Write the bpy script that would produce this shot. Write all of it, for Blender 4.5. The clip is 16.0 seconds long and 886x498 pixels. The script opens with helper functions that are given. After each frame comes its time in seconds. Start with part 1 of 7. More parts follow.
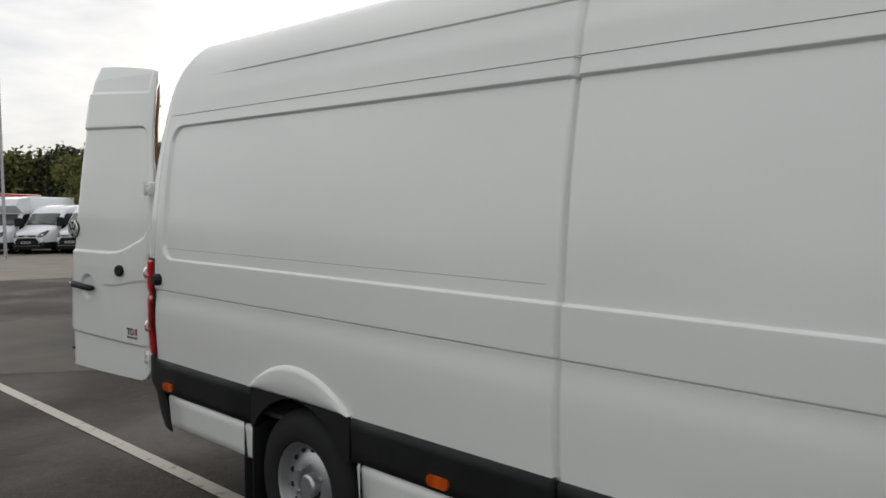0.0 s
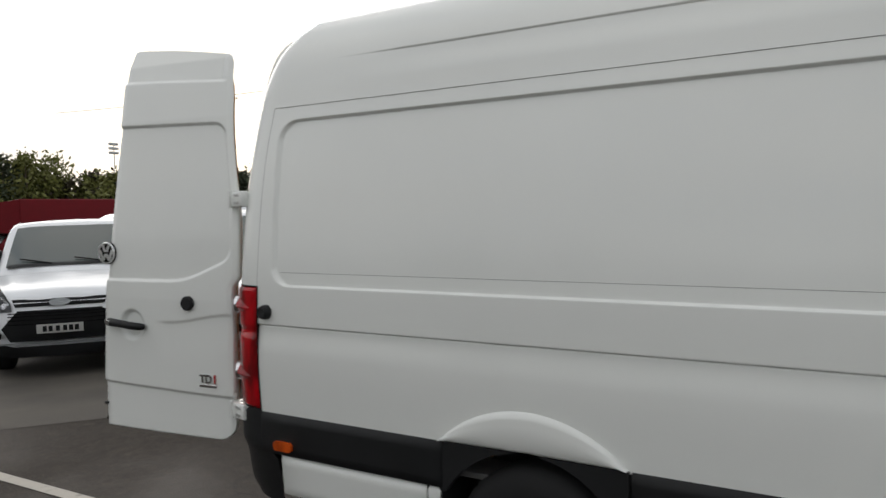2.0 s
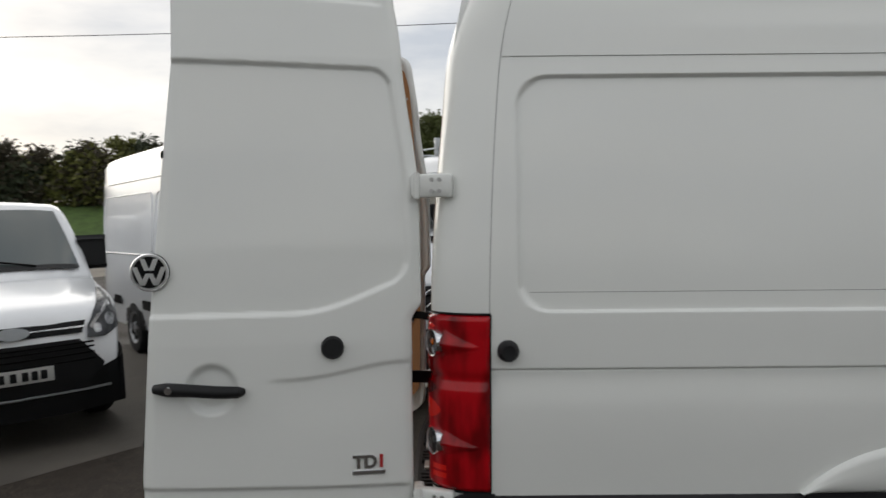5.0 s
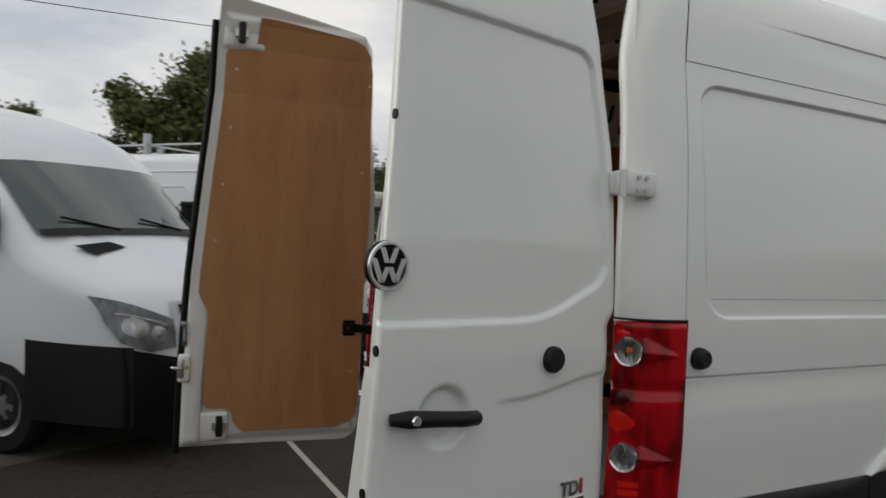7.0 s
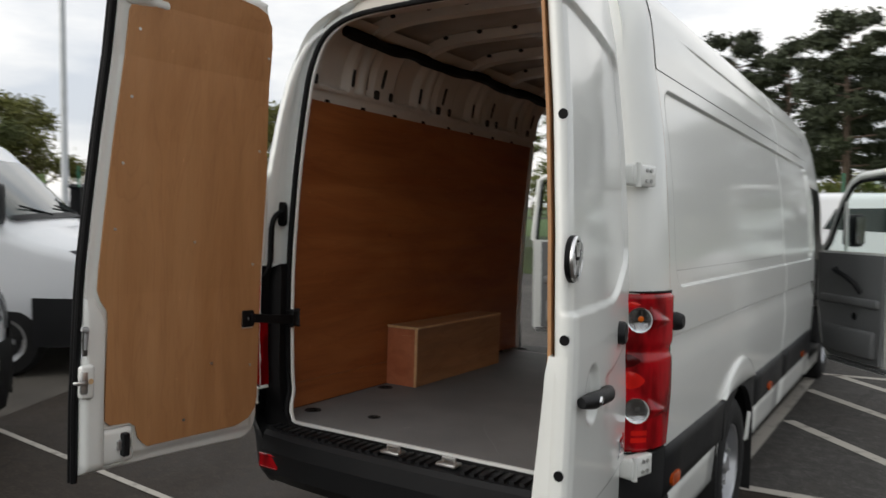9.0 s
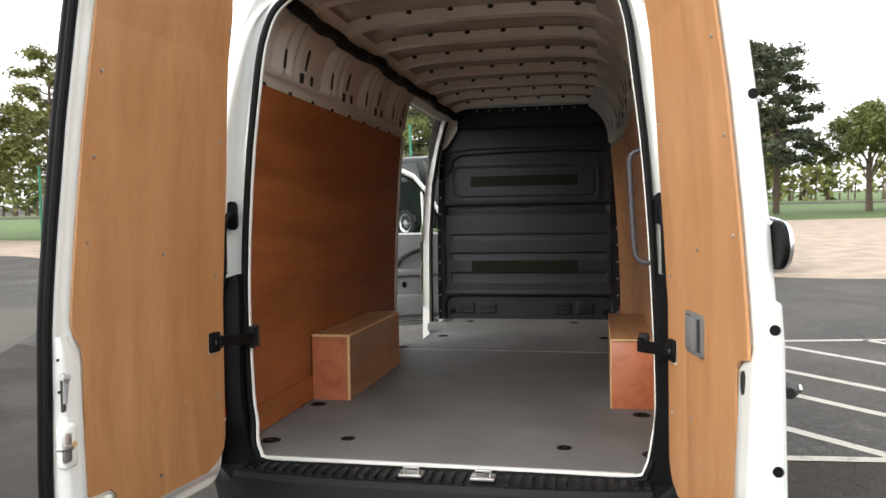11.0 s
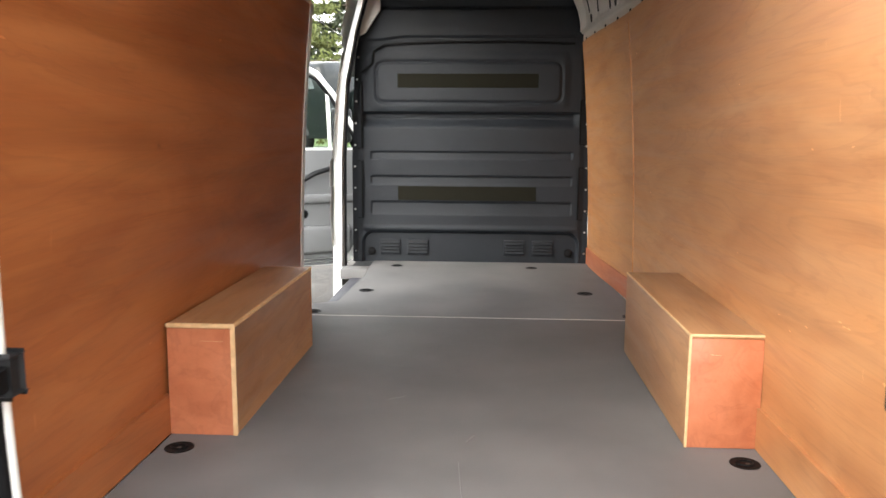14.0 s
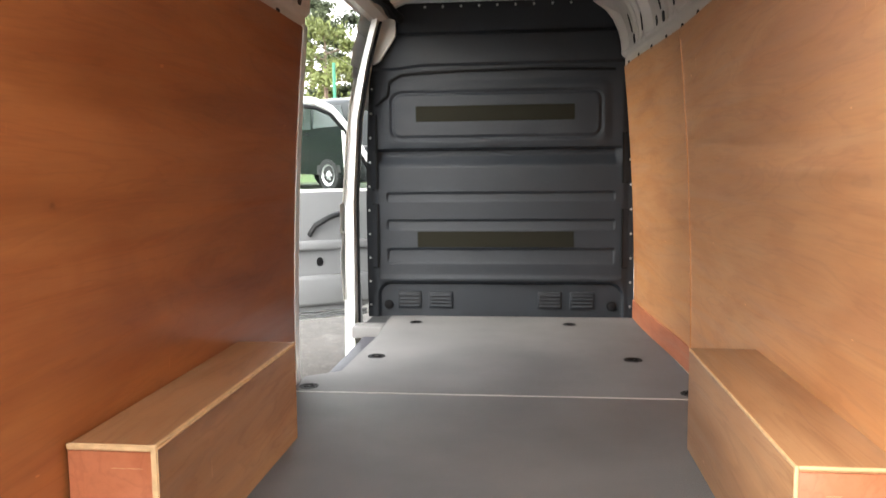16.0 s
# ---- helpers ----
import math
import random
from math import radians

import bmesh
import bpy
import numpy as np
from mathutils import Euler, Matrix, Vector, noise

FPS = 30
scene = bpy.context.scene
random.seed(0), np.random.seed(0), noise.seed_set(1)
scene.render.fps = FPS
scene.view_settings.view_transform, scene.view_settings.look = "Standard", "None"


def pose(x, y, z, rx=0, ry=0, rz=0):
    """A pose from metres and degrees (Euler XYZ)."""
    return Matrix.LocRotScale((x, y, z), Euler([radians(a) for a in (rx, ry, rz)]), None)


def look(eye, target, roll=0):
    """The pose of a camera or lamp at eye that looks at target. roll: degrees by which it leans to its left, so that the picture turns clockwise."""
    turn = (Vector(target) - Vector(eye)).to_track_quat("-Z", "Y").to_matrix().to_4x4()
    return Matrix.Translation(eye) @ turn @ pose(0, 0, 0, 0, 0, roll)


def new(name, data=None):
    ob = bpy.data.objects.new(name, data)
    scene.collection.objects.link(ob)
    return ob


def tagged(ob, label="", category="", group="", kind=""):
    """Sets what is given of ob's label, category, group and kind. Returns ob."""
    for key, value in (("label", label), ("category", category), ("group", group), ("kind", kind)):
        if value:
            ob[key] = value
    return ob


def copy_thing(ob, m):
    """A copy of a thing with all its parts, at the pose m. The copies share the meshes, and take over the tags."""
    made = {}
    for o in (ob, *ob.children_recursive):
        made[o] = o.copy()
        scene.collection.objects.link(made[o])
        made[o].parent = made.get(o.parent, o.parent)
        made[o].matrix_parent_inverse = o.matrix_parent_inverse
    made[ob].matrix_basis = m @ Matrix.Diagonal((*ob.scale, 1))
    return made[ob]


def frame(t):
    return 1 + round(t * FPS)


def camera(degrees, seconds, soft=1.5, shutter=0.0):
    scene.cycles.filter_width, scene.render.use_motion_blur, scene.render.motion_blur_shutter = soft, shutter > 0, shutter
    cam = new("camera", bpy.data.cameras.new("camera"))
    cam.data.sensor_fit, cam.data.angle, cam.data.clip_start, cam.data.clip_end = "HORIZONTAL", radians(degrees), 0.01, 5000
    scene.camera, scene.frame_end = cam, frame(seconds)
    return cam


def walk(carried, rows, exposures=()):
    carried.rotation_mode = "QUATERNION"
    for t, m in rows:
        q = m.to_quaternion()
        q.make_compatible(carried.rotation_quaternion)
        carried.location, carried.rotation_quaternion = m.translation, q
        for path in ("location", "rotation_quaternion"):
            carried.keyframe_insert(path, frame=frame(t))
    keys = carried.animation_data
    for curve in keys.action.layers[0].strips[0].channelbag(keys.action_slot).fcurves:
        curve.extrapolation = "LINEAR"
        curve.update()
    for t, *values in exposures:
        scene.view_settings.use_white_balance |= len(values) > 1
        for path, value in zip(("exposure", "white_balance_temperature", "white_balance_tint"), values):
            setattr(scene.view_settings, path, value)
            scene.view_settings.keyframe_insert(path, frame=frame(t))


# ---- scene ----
cam = camera(59.4, 16.0, shutter=0.4)
PATH = [
    (0, (3.044, 4.381, 1.729), (1.602, 3.001, 1.603), 0.2),
    (0.5, (3.182, 4.027, 1.666), (1.698, 2.691, 1.567), 0.8),
    (1, (3.261, 3.57, 1.675), (1.735, 2.279, 1.604), 1.0),
    (1.5, (3.486, 3.173, 1.695), (1.837, 2.049, 1.574), 0.2),
    (2, (3.518, 2.737, 1.686), (1.83, 1.668, 1.606), -0.9),
    (2.5, (3.517, 2.303, 1.659), (1.795, 1.29, 1.561), 0.6),
    (3, (3.6, 1.859, 1.674), (1.789, 1.016, 1.571), -0.8),
    (3.5, (3.579, 1.456, 1.68), (1.706, 0.76, 1.583), -0.5),
    (4, (3.536, 0.998, 1.644), (1.611, 0.458, 1.579), -0.1),
    (4.5, (3.525, 0.493, 1.668), (1.547, 0.213, 1.578), -0.2),
    (5, (3.387, -0.016, 1.702), (1.389, -0.021, 1.61), -0.5),
    (7.3, (2.579, -1.805, 1.583), (0.948, -0.649, 1.528), 0.3),
    (7.5, (2.542, -1.856, 1.599), (0.972, -0.62, 1.513), -1.3),
    (8, (2.362, -2.147, 1.621), (0.859, -0.828, 1.591), 0.9),
    (8.3, (2.191, -2.319, 1.614), (0.775, -0.907, 1.587), 1.2),
    (8.5, (2.093, -2.383, 1.624), (0.714, -0.935, 1.617), 1.6),
    (9, (1.754, -2.694, 1.611), (0.703, -0.995, 1.542), 1.6),
    (9.2, (1.637, -2.782, 1.63), (0.676, -1.029, 1.553), 1.4),
    (11.3, (0.494, -2.857, 1.605), (0.149, -0.889, 1.527), -0.0),
    (11.5, (0.424, -2.774, 1.608), (0.093, -0.803, 1.532), 1.2),
    (12, (0.258, -2.514, 1.593), (0.043, -0.53, 1.474), -0.1),
    (12.5, (0.115, -2.224, 1.593), (0.019, -0.236, 1.392), -0.4),
    (13, (0.1, -1.875, 1.582), (-0.041, 0.108, 1.364), 0.1),
    (13.5, (0.121, -1.561, 1.573), (-0.05, 0.412, 1.287), 0.0),
    (14, (0.08, -1.231, 1.564), (-0.032, 0.744, 1.273), 0.3),
    (14.5, (0.074, -0.964, 1.568), (-0.025, 1.003, 1.219), -1.2),
    (15, (0.131, -0.682, 1.577), (-0.091, 1.287, 1.303), 0.3),
    (15.5, (0.15, -0.548, 1.581), (-0.062, 1.422, 1.305), -0.8),
    (16, (0.136, -0.589, 1.597), (-0.08, 1.389, 1.391), -0.6),
]
# the van stands a little nose down; the path is given in the van's own axes
NOSE_DOWN = Matrix.Rotation(radians(-1.65), 4, "X")
walk(cam, [(t, NOSE_DOWN @ look(e, g, r)) for t, e, g, r in PATH], exposures=[(0, 0.17), (5, 0.08), (7.4, -0.17), (8.2, -0.08), (9, 0.34), (9.6, 0.5), (11.3, 1.80), (12, 2.02), (12.5, 2.3), (14, 2.92), (15, 3.15), (16, 3.2)])

# ---- world and light ----
SUN_ELEV, SUN_AZ = radians(18), radians(225)
world = bpy.data.worlds.new("world")
scene.world = world
world.use_nodes = True
wn, wl = world.node_tree.nodes, world.node_tree.links
sky = wn.new("ShaderNodeTexSky")
sky.sky_type, sky.sun_disc, sky.sun_elevation, sky.sun_rotation = "NISHITA", False, SUN_ELEV, SUN_AZ
sky.dust_density = 2.0
geo = wn.new("ShaderNodeTexCoord")
cl_map = wn.new("ShaderNodeMapping")
cl_map.inputs["Scale"].default_value = (1.0, 1.0, 3.2)
cl_noise = wn.new("ShaderNodeTexNoise")
cl_noise.inputs["Scale"].default_value, cl_noise.inputs["Detail"].default_value, cl_noise.inputs["Roughness"].default_value = 2.3, 6.0, 0.55
cl_ramp = wn.new("ShaderNodeValToRGB")
cl_ramp.color_ramp.elements[0].position, cl_ramp.color_ramp.elements[0].color = 0.36, (5.2, 5.5, 6.0, 1)
cl_ramp.color_ramp.elements[1].position, cl_ramp.color_ramp.elements[1].color = 0.62, (9.4, 9.15, 8.75, 1)
cl_mix = wn.new("ShaderNodeMix")
cl_mix.data_type = "RGBA"
cl_mix.inputs["Factor"].default_value = 0.88
wl.new(geo.outputs["Generated"], cl_map.inputs["Vector"])
wl.new(cl_map.outputs["Vector"], cl_noise.inputs["Vector"])
wl.new(cl_noise.outputs["Fac"], cl_ramp.inputs["Fac"])
wl.new(sky.outputs["Color"], cl_mix.inputs["A"])
wl.new(cl_ramp.outputs["Color"], cl_mix.inputs["B"])
wl.new(cl_mix.outputs["Result"], wn["Background"].inputs["Color"])
wn["Background"].inputs["Strength"].default_value = 0.11
sun = new("sun", bpy.data.lights.new("sun", "SUN"))
sun.data.energy, sun.data.angle, sun.data.color = 1.2, radians(60), (1.0, 0.96, 0.9)
sun.matrix_world = look((-33, -33, 15), (0, 0, 0))


# ---- materials ----
def material(name, color, rough=0.5, metal=0.0, coat=0.0, spots=None, bump=0.0, bump_scale=200.0, scale=4.0, vary=0.12, stretch=(1, 1, 1), spec=0.5, island=0.0):
    m = bpy.data.materials.new(name)
    m.use_nodes = True
    n, l = m.node_tree.nodes, m.node_tree.links
    b = n["Principled BSDF"]
    b.inputs["Roughness"].default_value, b.inputs["Metallic"].default_value = rough, metal
    b.inputs["Coat Weight"].default_value, b.inputs["Coat Roughness"].default_value = coat, 0.04
    b.inputs["Specular IOR Level"].default_value = spec
    tc = n.new("ShaderNodeTexCoord")
    mp = n.new("ShaderNodeMapping")
    mp.inputs["Scale"].default_value = stretch
    l.new(tc.outputs["Object"], mp.inputs["Vector"])
    nz = n.new("ShaderNodeTexNoise")
    nz.inputs["Scale"].default_value, nz.inputs["Detail"].default_value = scale, 7.0
    l.new(mp.outputs["Vector"], nz.inputs["Vector"])
    mix = n.new("ShaderNodeMix")
    mix.data_type = "RGBA"
    lo = tuple(c * (1 - vary) for c in color) if spots is None else spots
    hi = tuple(min(1, c * (1 + vary)) for c in color)
    mix.inputs["A"].default_value, mix.inputs["B"].default_value = (*lo, 1), (*hi, 1)
    rp = n.new("ShaderNodeValToRGB")
    rp.color_ramp.elements[0].position, rp.color_ramp.elements[1].position = 0.3, 0.7
    l.new(nz.outputs["Fac"], rp.inputs["Fac"])
    l.new(rp.outputs["Color"], mix.inputs["Factor"])
    out = mix.outputs["Result"]
    if island:
        oi = n.new("ShaderNodeObjectInfo")
        gi = n.new("ShaderNodeNewGeometry")
        ad = n.new("ShaderNodeMath")
        ad.operation = "ADD"
        l.new(oi.outputs["Random"], ad.inputs[0])
        l.new(gi.outputs["Random Per Island"], ad.inputs[1])
        mr = n.new("ShaderNodeMapRange")
        mr.inputs["From Max"].default_value = 2.0
        mr.inputs["To Min"].default_value, mr.inputs["To Max"].default_value = 1 - island, 1 + island
        l.new(ad.outputs[0], mr.inputs["Value"])
        mu = n.new("ShaderNodeVectorMath")
        mu.operation = "SCALE"
        l.new(out, mu.inputs[0])
        l.new(mr.outputs["Result"], mu.inputs["Scale"])
        out = mu.outputs["Vector"]
    l.new(out, b.inputs["Base Color"])
    rm = n.new("ShaderNodeMapRange")
    rm.inputs["To Min"].default_value, rm.inputs["To Max"].default_value = max(0.0, rough * 0.85), min(1.0, rough * 1.2)
    l.new(nz.outputs["Fac"], rm.inputs["Value"])
    if vary > 0.03:
        l.new(rm.outputs["Result"], b.inputs["Roughness"])
    if bump:
        n2 = n.new("ShaderNodeTexNoise")
        n2.inputs["Scale"].default_value, n2.inputs["Detail"].default_value = bump_scale, 4.0
        l.new(mp.outputs["Vector"], n2.inputs["Vector"])
        bp = n.new("ShaderNodeBump")
        bp.inputs["Strength"].default_value, bp.inputs["Distance"].default_value = bump, 0.01
        l.new(n2.outputs["Fac"], bp.inputs["Height"])
        l.new(bp.outputs["Normal"], b.inputs["Normal"])
    return m


WHITE = material("white_paint", (0.785, 0.80, 0.77), 0.34, coat=0.85, vary=0.02, scale=1.3)
WHITE.node_tree.nodes["Principled BSDF"].inputs["Coat Roughness"].default_value = 0.10
WHITE2 = material("white_paint_cool", (0.78, 0.80, 0.82), 0.25, coat=0.5, vary=0.03, scale=1.3)
BLACK = material("black_plastic", (0.0095, 0.010, 0.011), 0.5, vary=0.2, bump=0.12, bump_scale=500, spec=0.3)
RUBBER = material("rubber", (0.0055, 0.0055, 0.006), 0.55, vary=0.2, spec=0.13)
TYRE = material("tyre", (0.013, 0.013, 0.0135), 0.75, vary=0.25, bump=0.2, bump_scale=150, spec=0.3)
SEAMGREY = material("seam_grey", (0.30, 0.30, 0.29), 0.6)
DARK = material("dark_gap", (0.012, 0.012, 0.012), 0.8)
BADGECHROME = material("satin_chrome", (0.88, 0.89, 0.90), 0.30, metal=1.0, vary=0.03)
CHROME = material("chrome", (0.75, 0.76, 0.78), 0.1, metal=1.0, vary=0.03)
LAMPSILVER = material("lamp_silver", (0.62, 0.63, 0.65), 0.22, metal=0.85, vary=0.05)
STEEL = material("silver_wheel_paint", (0.5, 0.51, 0.53), 0.35, metal=0.8, vary=0.08)
DULLZINC = material("dull_zinc", (0.10, 0.10, 0.095), 0.5, metal=0.7, vary=0.2, scale=30)
ZINC = material("zinc_metal", (0.55, 0.55, 0.54), 0.35, metal=0.9, vary=0.1, scale=30)
GLASS = bpy.data.materials.new("tinted_glass")
GLASS.use_nodes = True
gb = GLASS.node_tree.nodes["Principled BSDF"]
gb.inputs["Base Color"].default_value, gb.inputs["Roughness"].default_value = (0.05, 0.065, 0.062, 1), 0.03
gb.inputs["Coat Weight"].default_value = 0.6
PANE = bpy.data.materials.new("clear_glass")
PANE.use_nodes = True
gb = PANE.node_tree.nodes["Principled BSDF"]
gb.inputs["Base Color"].default_value, gb.inputs["Roughness"].default_value = (0.85, 0.93, 0.9, 1), 0.0
gb.inputs["Transmission Weight"].default_value, gb.inputs["IOR"].default_value = 1.0, 1.05


def lens_material(name, color, rough=0.06, deep=0.45, metal=0.0):
    """Moulded lens: fine prisms behind a glossy face, with deeper and lighter areas."""
    m = bpy.data.materials.new(name)
    m.use_nodes = True
    n, l = m.node_tree.nodes, m.node_tree.links
    b = n["Principled BSDF"]
    tc, mp, nz = n.new("ShaderNodeTexCoord"), n.new("ShaderNodeMapping"), n.new("ShaderNodeTexNoise")
    mp.inputs["Scale"].default_value = (14, 14, 5)
    nz.inputs["Scale"].default_value, nz.inputs["Detail"].default_value = 1.1, 2.0
    l.new(tc.outputs["Object"], mp.inputs["Vector"])
    l.new(mp.outputs["Vector"], nz.inputs["Vector"])
    mx = n.new("ShaderNodeMix")
    mx.data_type = "RGBA"
    mx.inputs["A"].default_value, mx.inputs["B"].default_value = (*[c * deep for c in color], 1), (*color, 1)
    rp = n.new("ShaderNodeMapRange")
    rp.inputs["From Min"].default_value, rp.inputs["From Max"].default_value = 0.38, 0.6
    l.new(nz.outputs["Fac"], rp.inputs["Value"])
    l.new(rp.outputs["Result"], mx.inputs["Factor"])
    l.new(mx.outputs["Result"], b.inputs["Base Color"])
    wv = n.new("ShaderNodeTexWave")
    wv.bands_direction = "Z"
    wv.inputs["Scale"].default_value = 55.0
    l.new(tc.outputs["Object"], wv.inputs["Vector"])
    bp = n.new("ShaderNodeBump")
    bp.inputs["Strength"].default_value, bp.inputs["Distance"].default_value = 0.05, 0.001
    l.new(wv.outputs["Fac"], bp.inputs["Height"])
    l.new(bp.outputs["Normal"], b.inputs["Normal"])
    b.inputs["Roughness"].default_value, b.inputs["Metallic"].default_value = rough + 0.06, metal
    b.inputs["Specular IOR Level"].default_value = 0.3
    b.inputs["Coat Weight"].default_value, b.inputs["Coat Roughness"].default_value = 0.15, 0.03
    return m


REDBRIGHT = lens_material("bright_red_lens", (0.72, 0.015, 0.010), deep=0.8)
REDLENS = lens_material("red_lens", (0.43, 0.003, 0.008), deep=0.35)
REDDARK = lens_material("dark_red_lens", (0.13, 0.002, 0.004))
ORANGE = lens_material("orange_lens", (0.75, 0.16, 0.01), deep=0.8)
PALELENS = lens_material("pale_lamp_lens", (0.34, 0.35, 0.36), 0.02, 0.6, 0.4)
SMOKED = lens_material("smoked_lamp_lens", (0.13, 0.135, 0.145), 0.02, 0.6, 0.3)
CLEAR = lens_material("clear_lens", (0.66, 0.67, 0.68), 0.0, 0.5, 0.8)
AMBER = lens_material("amber_marker_lens", (0.58, 0.085, 0.008), deep=0.6)


def ply_material(name, light, mid, dark, upright=False, rough=0.40, figure=1.0, varnish=0.35, bold=0.5):
    """Rotary-cut veneer: cloudy figure, long streaks, fine pores, dark swirls, a few knots and pale nicks."""
    m = bpy.data.materials.new(name)
    m.use_nodes = True
    n, l = m.node_tree.nodes, m.node_tree.links
    b = n["Principled BSDF"]
    tc = n.new("ShaderNodeTexCoord")

    def noise(stretch, scale, detail, warp=0.0):
        mp, nz = n.new("ShaderNodeMapping"), n.new("ShaderNodeTexNoise")
        mp.inputs["Scale"].default_value = (stretch[0], stretch[0], stretch[1]) if upright else (stretch[0], stretch[1], stretch[0])
        nz.inputs["Scale"].default_value, nz.inputs["Detail"].default_value, nz.inputs["Distortion"].default_value = scale, detail, warp
        l.new(tc.outputs["Object"], mp.inputs["Vector"])
        l.new(mp.outputs["Vector"], nz.inputs["Vector"])
        return nz.outputs["Fac"]

    def ramp(fac, *stops):
        r = n.new("ShaderNodeValToRGB")
        while len(r.color_ramp.elements) < len(stops):
            r.color_ramp.elements.new(0.5)
        for e, (p, c) in zip(r.color_ramp.elements, stops):
            e.position, e.color = p, (*c, 1) if isinstance(c, tuple) else (c, c, c, 1)
        l.new(fac, r.inputs["Fac"])
        return r.outputs["Color"]

    def times(p, q):
        x = n.new("ShaderNodeMix")
        x.data_type, x.blend_type = "RGBA", "MULTIPLY"
        x.inputs["Factor"].default_value = figure
        l.new(p, x.inputs["A"])
        l.new(q, x.inputs["B"])
        return x.outputs["Result"]

    cloud = noise((3.2, 0.8), 1.5, 8.0, 1.1)
    streak = noise((9.0, 0.45), 1.5, 6.0, 0.5)
    pore = noise((70.0, 3.0), 2.0, 3.0)
    swirl = noise((4.0, 0.6), 1.3, 3.0, 1.4)
    col = ramp(cloud, (0.30, dark), (0.48, mid), (0.68, light))
    col = times(col, ramp(streak, (0.34, (0.88, 0.84, 0.80)), (0.50, (0.98, 0.97, 0.96)), (0.66, (1.05, 1.04, 1.03))))
    col = times(col, ramp(pore, (0.32, 0.94), (0.55, 1.0)))
    col = times(col, ramp(swirl, (0.38, (0.91, 0.86, 0.82)), (0.47, 1.0), (0.60, (1.04, 1.03, 1.02))))
    flame = noise((5.5, 0.7), 1.1, 4.0, 2.2)
    lo, hi = 1 - 0.26 * bold, 1 - 0.32 * bold
    col = times(col, ramp(flame, (0.40, 1.0), (0.455, (lo, hi, hi)), (0.475, 1.0), (0.56, 1.0), (0.585, (1 - 0.14 * bold, 1 - 0.18 * bold, 1 - 0.2 * bold)), (0.60, 1.0)))
    scuff = noise((26.0, 26.0), 1.0, 1.0) if upright else noise((7.0, 60.0), 1.0, 1.0)
    col = times(col, ramp(scuff, (0.775, 1.0), (0.80, (1.22, 1.28, 1.4))))
    vo, vm = n.new("ShaderNodeTexVoronoi"), n.new("ShaderNodeMapping")
    vm.inputs["Scale"].default_value = (2.2, 2.2, 1.2) if upright else (2.2, 1.2, 2.2)
    vo.inputs["Scale"].default_value = 0.9
    wob = n.new("ShaderNodeTexNoise")
    wob.inputs["Scale"].default_value = 45.0
    wmix = n.new("ShaderNodeMix")
    wmix.data_type, wmix.blend_type = "RGBA", "LINEAR_LIGHT"
    wmix.inputs["Factor"].default_value = 0.012
    l.new(tc.outputs["Object"], wmix.inputs["A"])
    l.new(wob.outputs["Color"], wmix.inputs["B"])
    l.new(wmix.outputs["Result"], vm.inputs["Vector"])
    l.new(vm.outputs["Vector"], vo.inputs["Vector"])
    col = times(col, ramp(vo.outputs["Distance"], (0.006, (0.55, 0.46, 0.40)), (0.018, (0.88, 0.84, 0.80)), (0.045, 1.0)))
    nick = noise((55.0, 16.0), 1.0, 1.0)
    col = times(col, ramp(nick, (0.80, 1.0), (0.815, (1.5, 1.6, 1.8))))
    l.new(col, b.inputs["Base Color"])
    b.inputs["Coat Weight"].default_value, b.inputs["Coat Roughness"].default_value = varnish, 0.22
    rr = ramp(streak, (0.3, rough * 0.8), (0.7, rough * 1.3))
    l.new(rr, b.inputs["Roughness"])
    bp = n.new("ShaderNodeBump")
    bp.inputs["Strength"].default_value, bp.inputs["Distance"].default_value = 0.10, 0.003
    l.new(pore, bp.inputs["Height"])
    l.new(bp.outputs["Normal"], b.inputs["Normal"])
    return m


# veneers differ in hue; left wall's shade, right wall's light are coloured in too
PLYSHADED = ply_material("shaded_red_brown_plywood", (0.345, 0.121, 0.037), (0.300, 0.098, 0.029), (0.250, 0.076, 0.022), varnish=0.10, bold=0.4)
PLYLIT = ply_material("lit_honey_plywood", (0.545, 0.277, 0.120), (0.510, 0.244, 0.098), (0.465, 0.210, 0.080), bold=0.35)
PLYDOOR = ply_material("plywood_door", (0.478, 0.250, 0.110), (0.442, 0.222, 0.093), (0.402, 0.194, 0.077), True, 0.46, 0.55, 0.15)
PLYBOX = ply_material("plywood_box", (0.430, 0.238, 0.115), (0.392, 0.205, 0.095), (0.350, 0.172, 0.075))
PLYRED = ply_material("plywood_red", (0.470, 0.166, 0.080), (0.435, 0.145, 0.066), (0.395, 0.124, 0.055), figure=0.8)
PLYEDGE = material("plywood_edge", (0.62, 0.42, 0.22), 0.6, vary=0.15, scale=40)
FLOORM = material("grey_load_floor", (0.168, 0.164, 0.160), 0.62, vary=0.16, scale=2.6, bump=0.3, bump_scale=350, spots=(0.136, 0.134, 0.132), spec=0.25)
INNER = material("inner_white_metal", (0.52, 0.485, 0.435), 0.35, vary=0.06, scale=6)
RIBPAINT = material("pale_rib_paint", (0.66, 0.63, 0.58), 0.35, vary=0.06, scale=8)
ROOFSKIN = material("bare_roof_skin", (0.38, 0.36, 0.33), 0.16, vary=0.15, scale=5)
BULK = material("bulkhead_plastic", (0.0125, 0.0158, 0.0205), 0.42, spec=0.3, vary=0.12, scale=5, bump=0.35, bump_scale=400)
TAPE = material("olive_tape", (0.0105, 0.0098, 0.0062), 0.8, vary=0.1, spec=0.12)
PULLGREY = material("pull_grey_plastic", (0.15, 0.15, 0.148), 0.55, vary=0.06, bump=0.15, bump_scale=400)
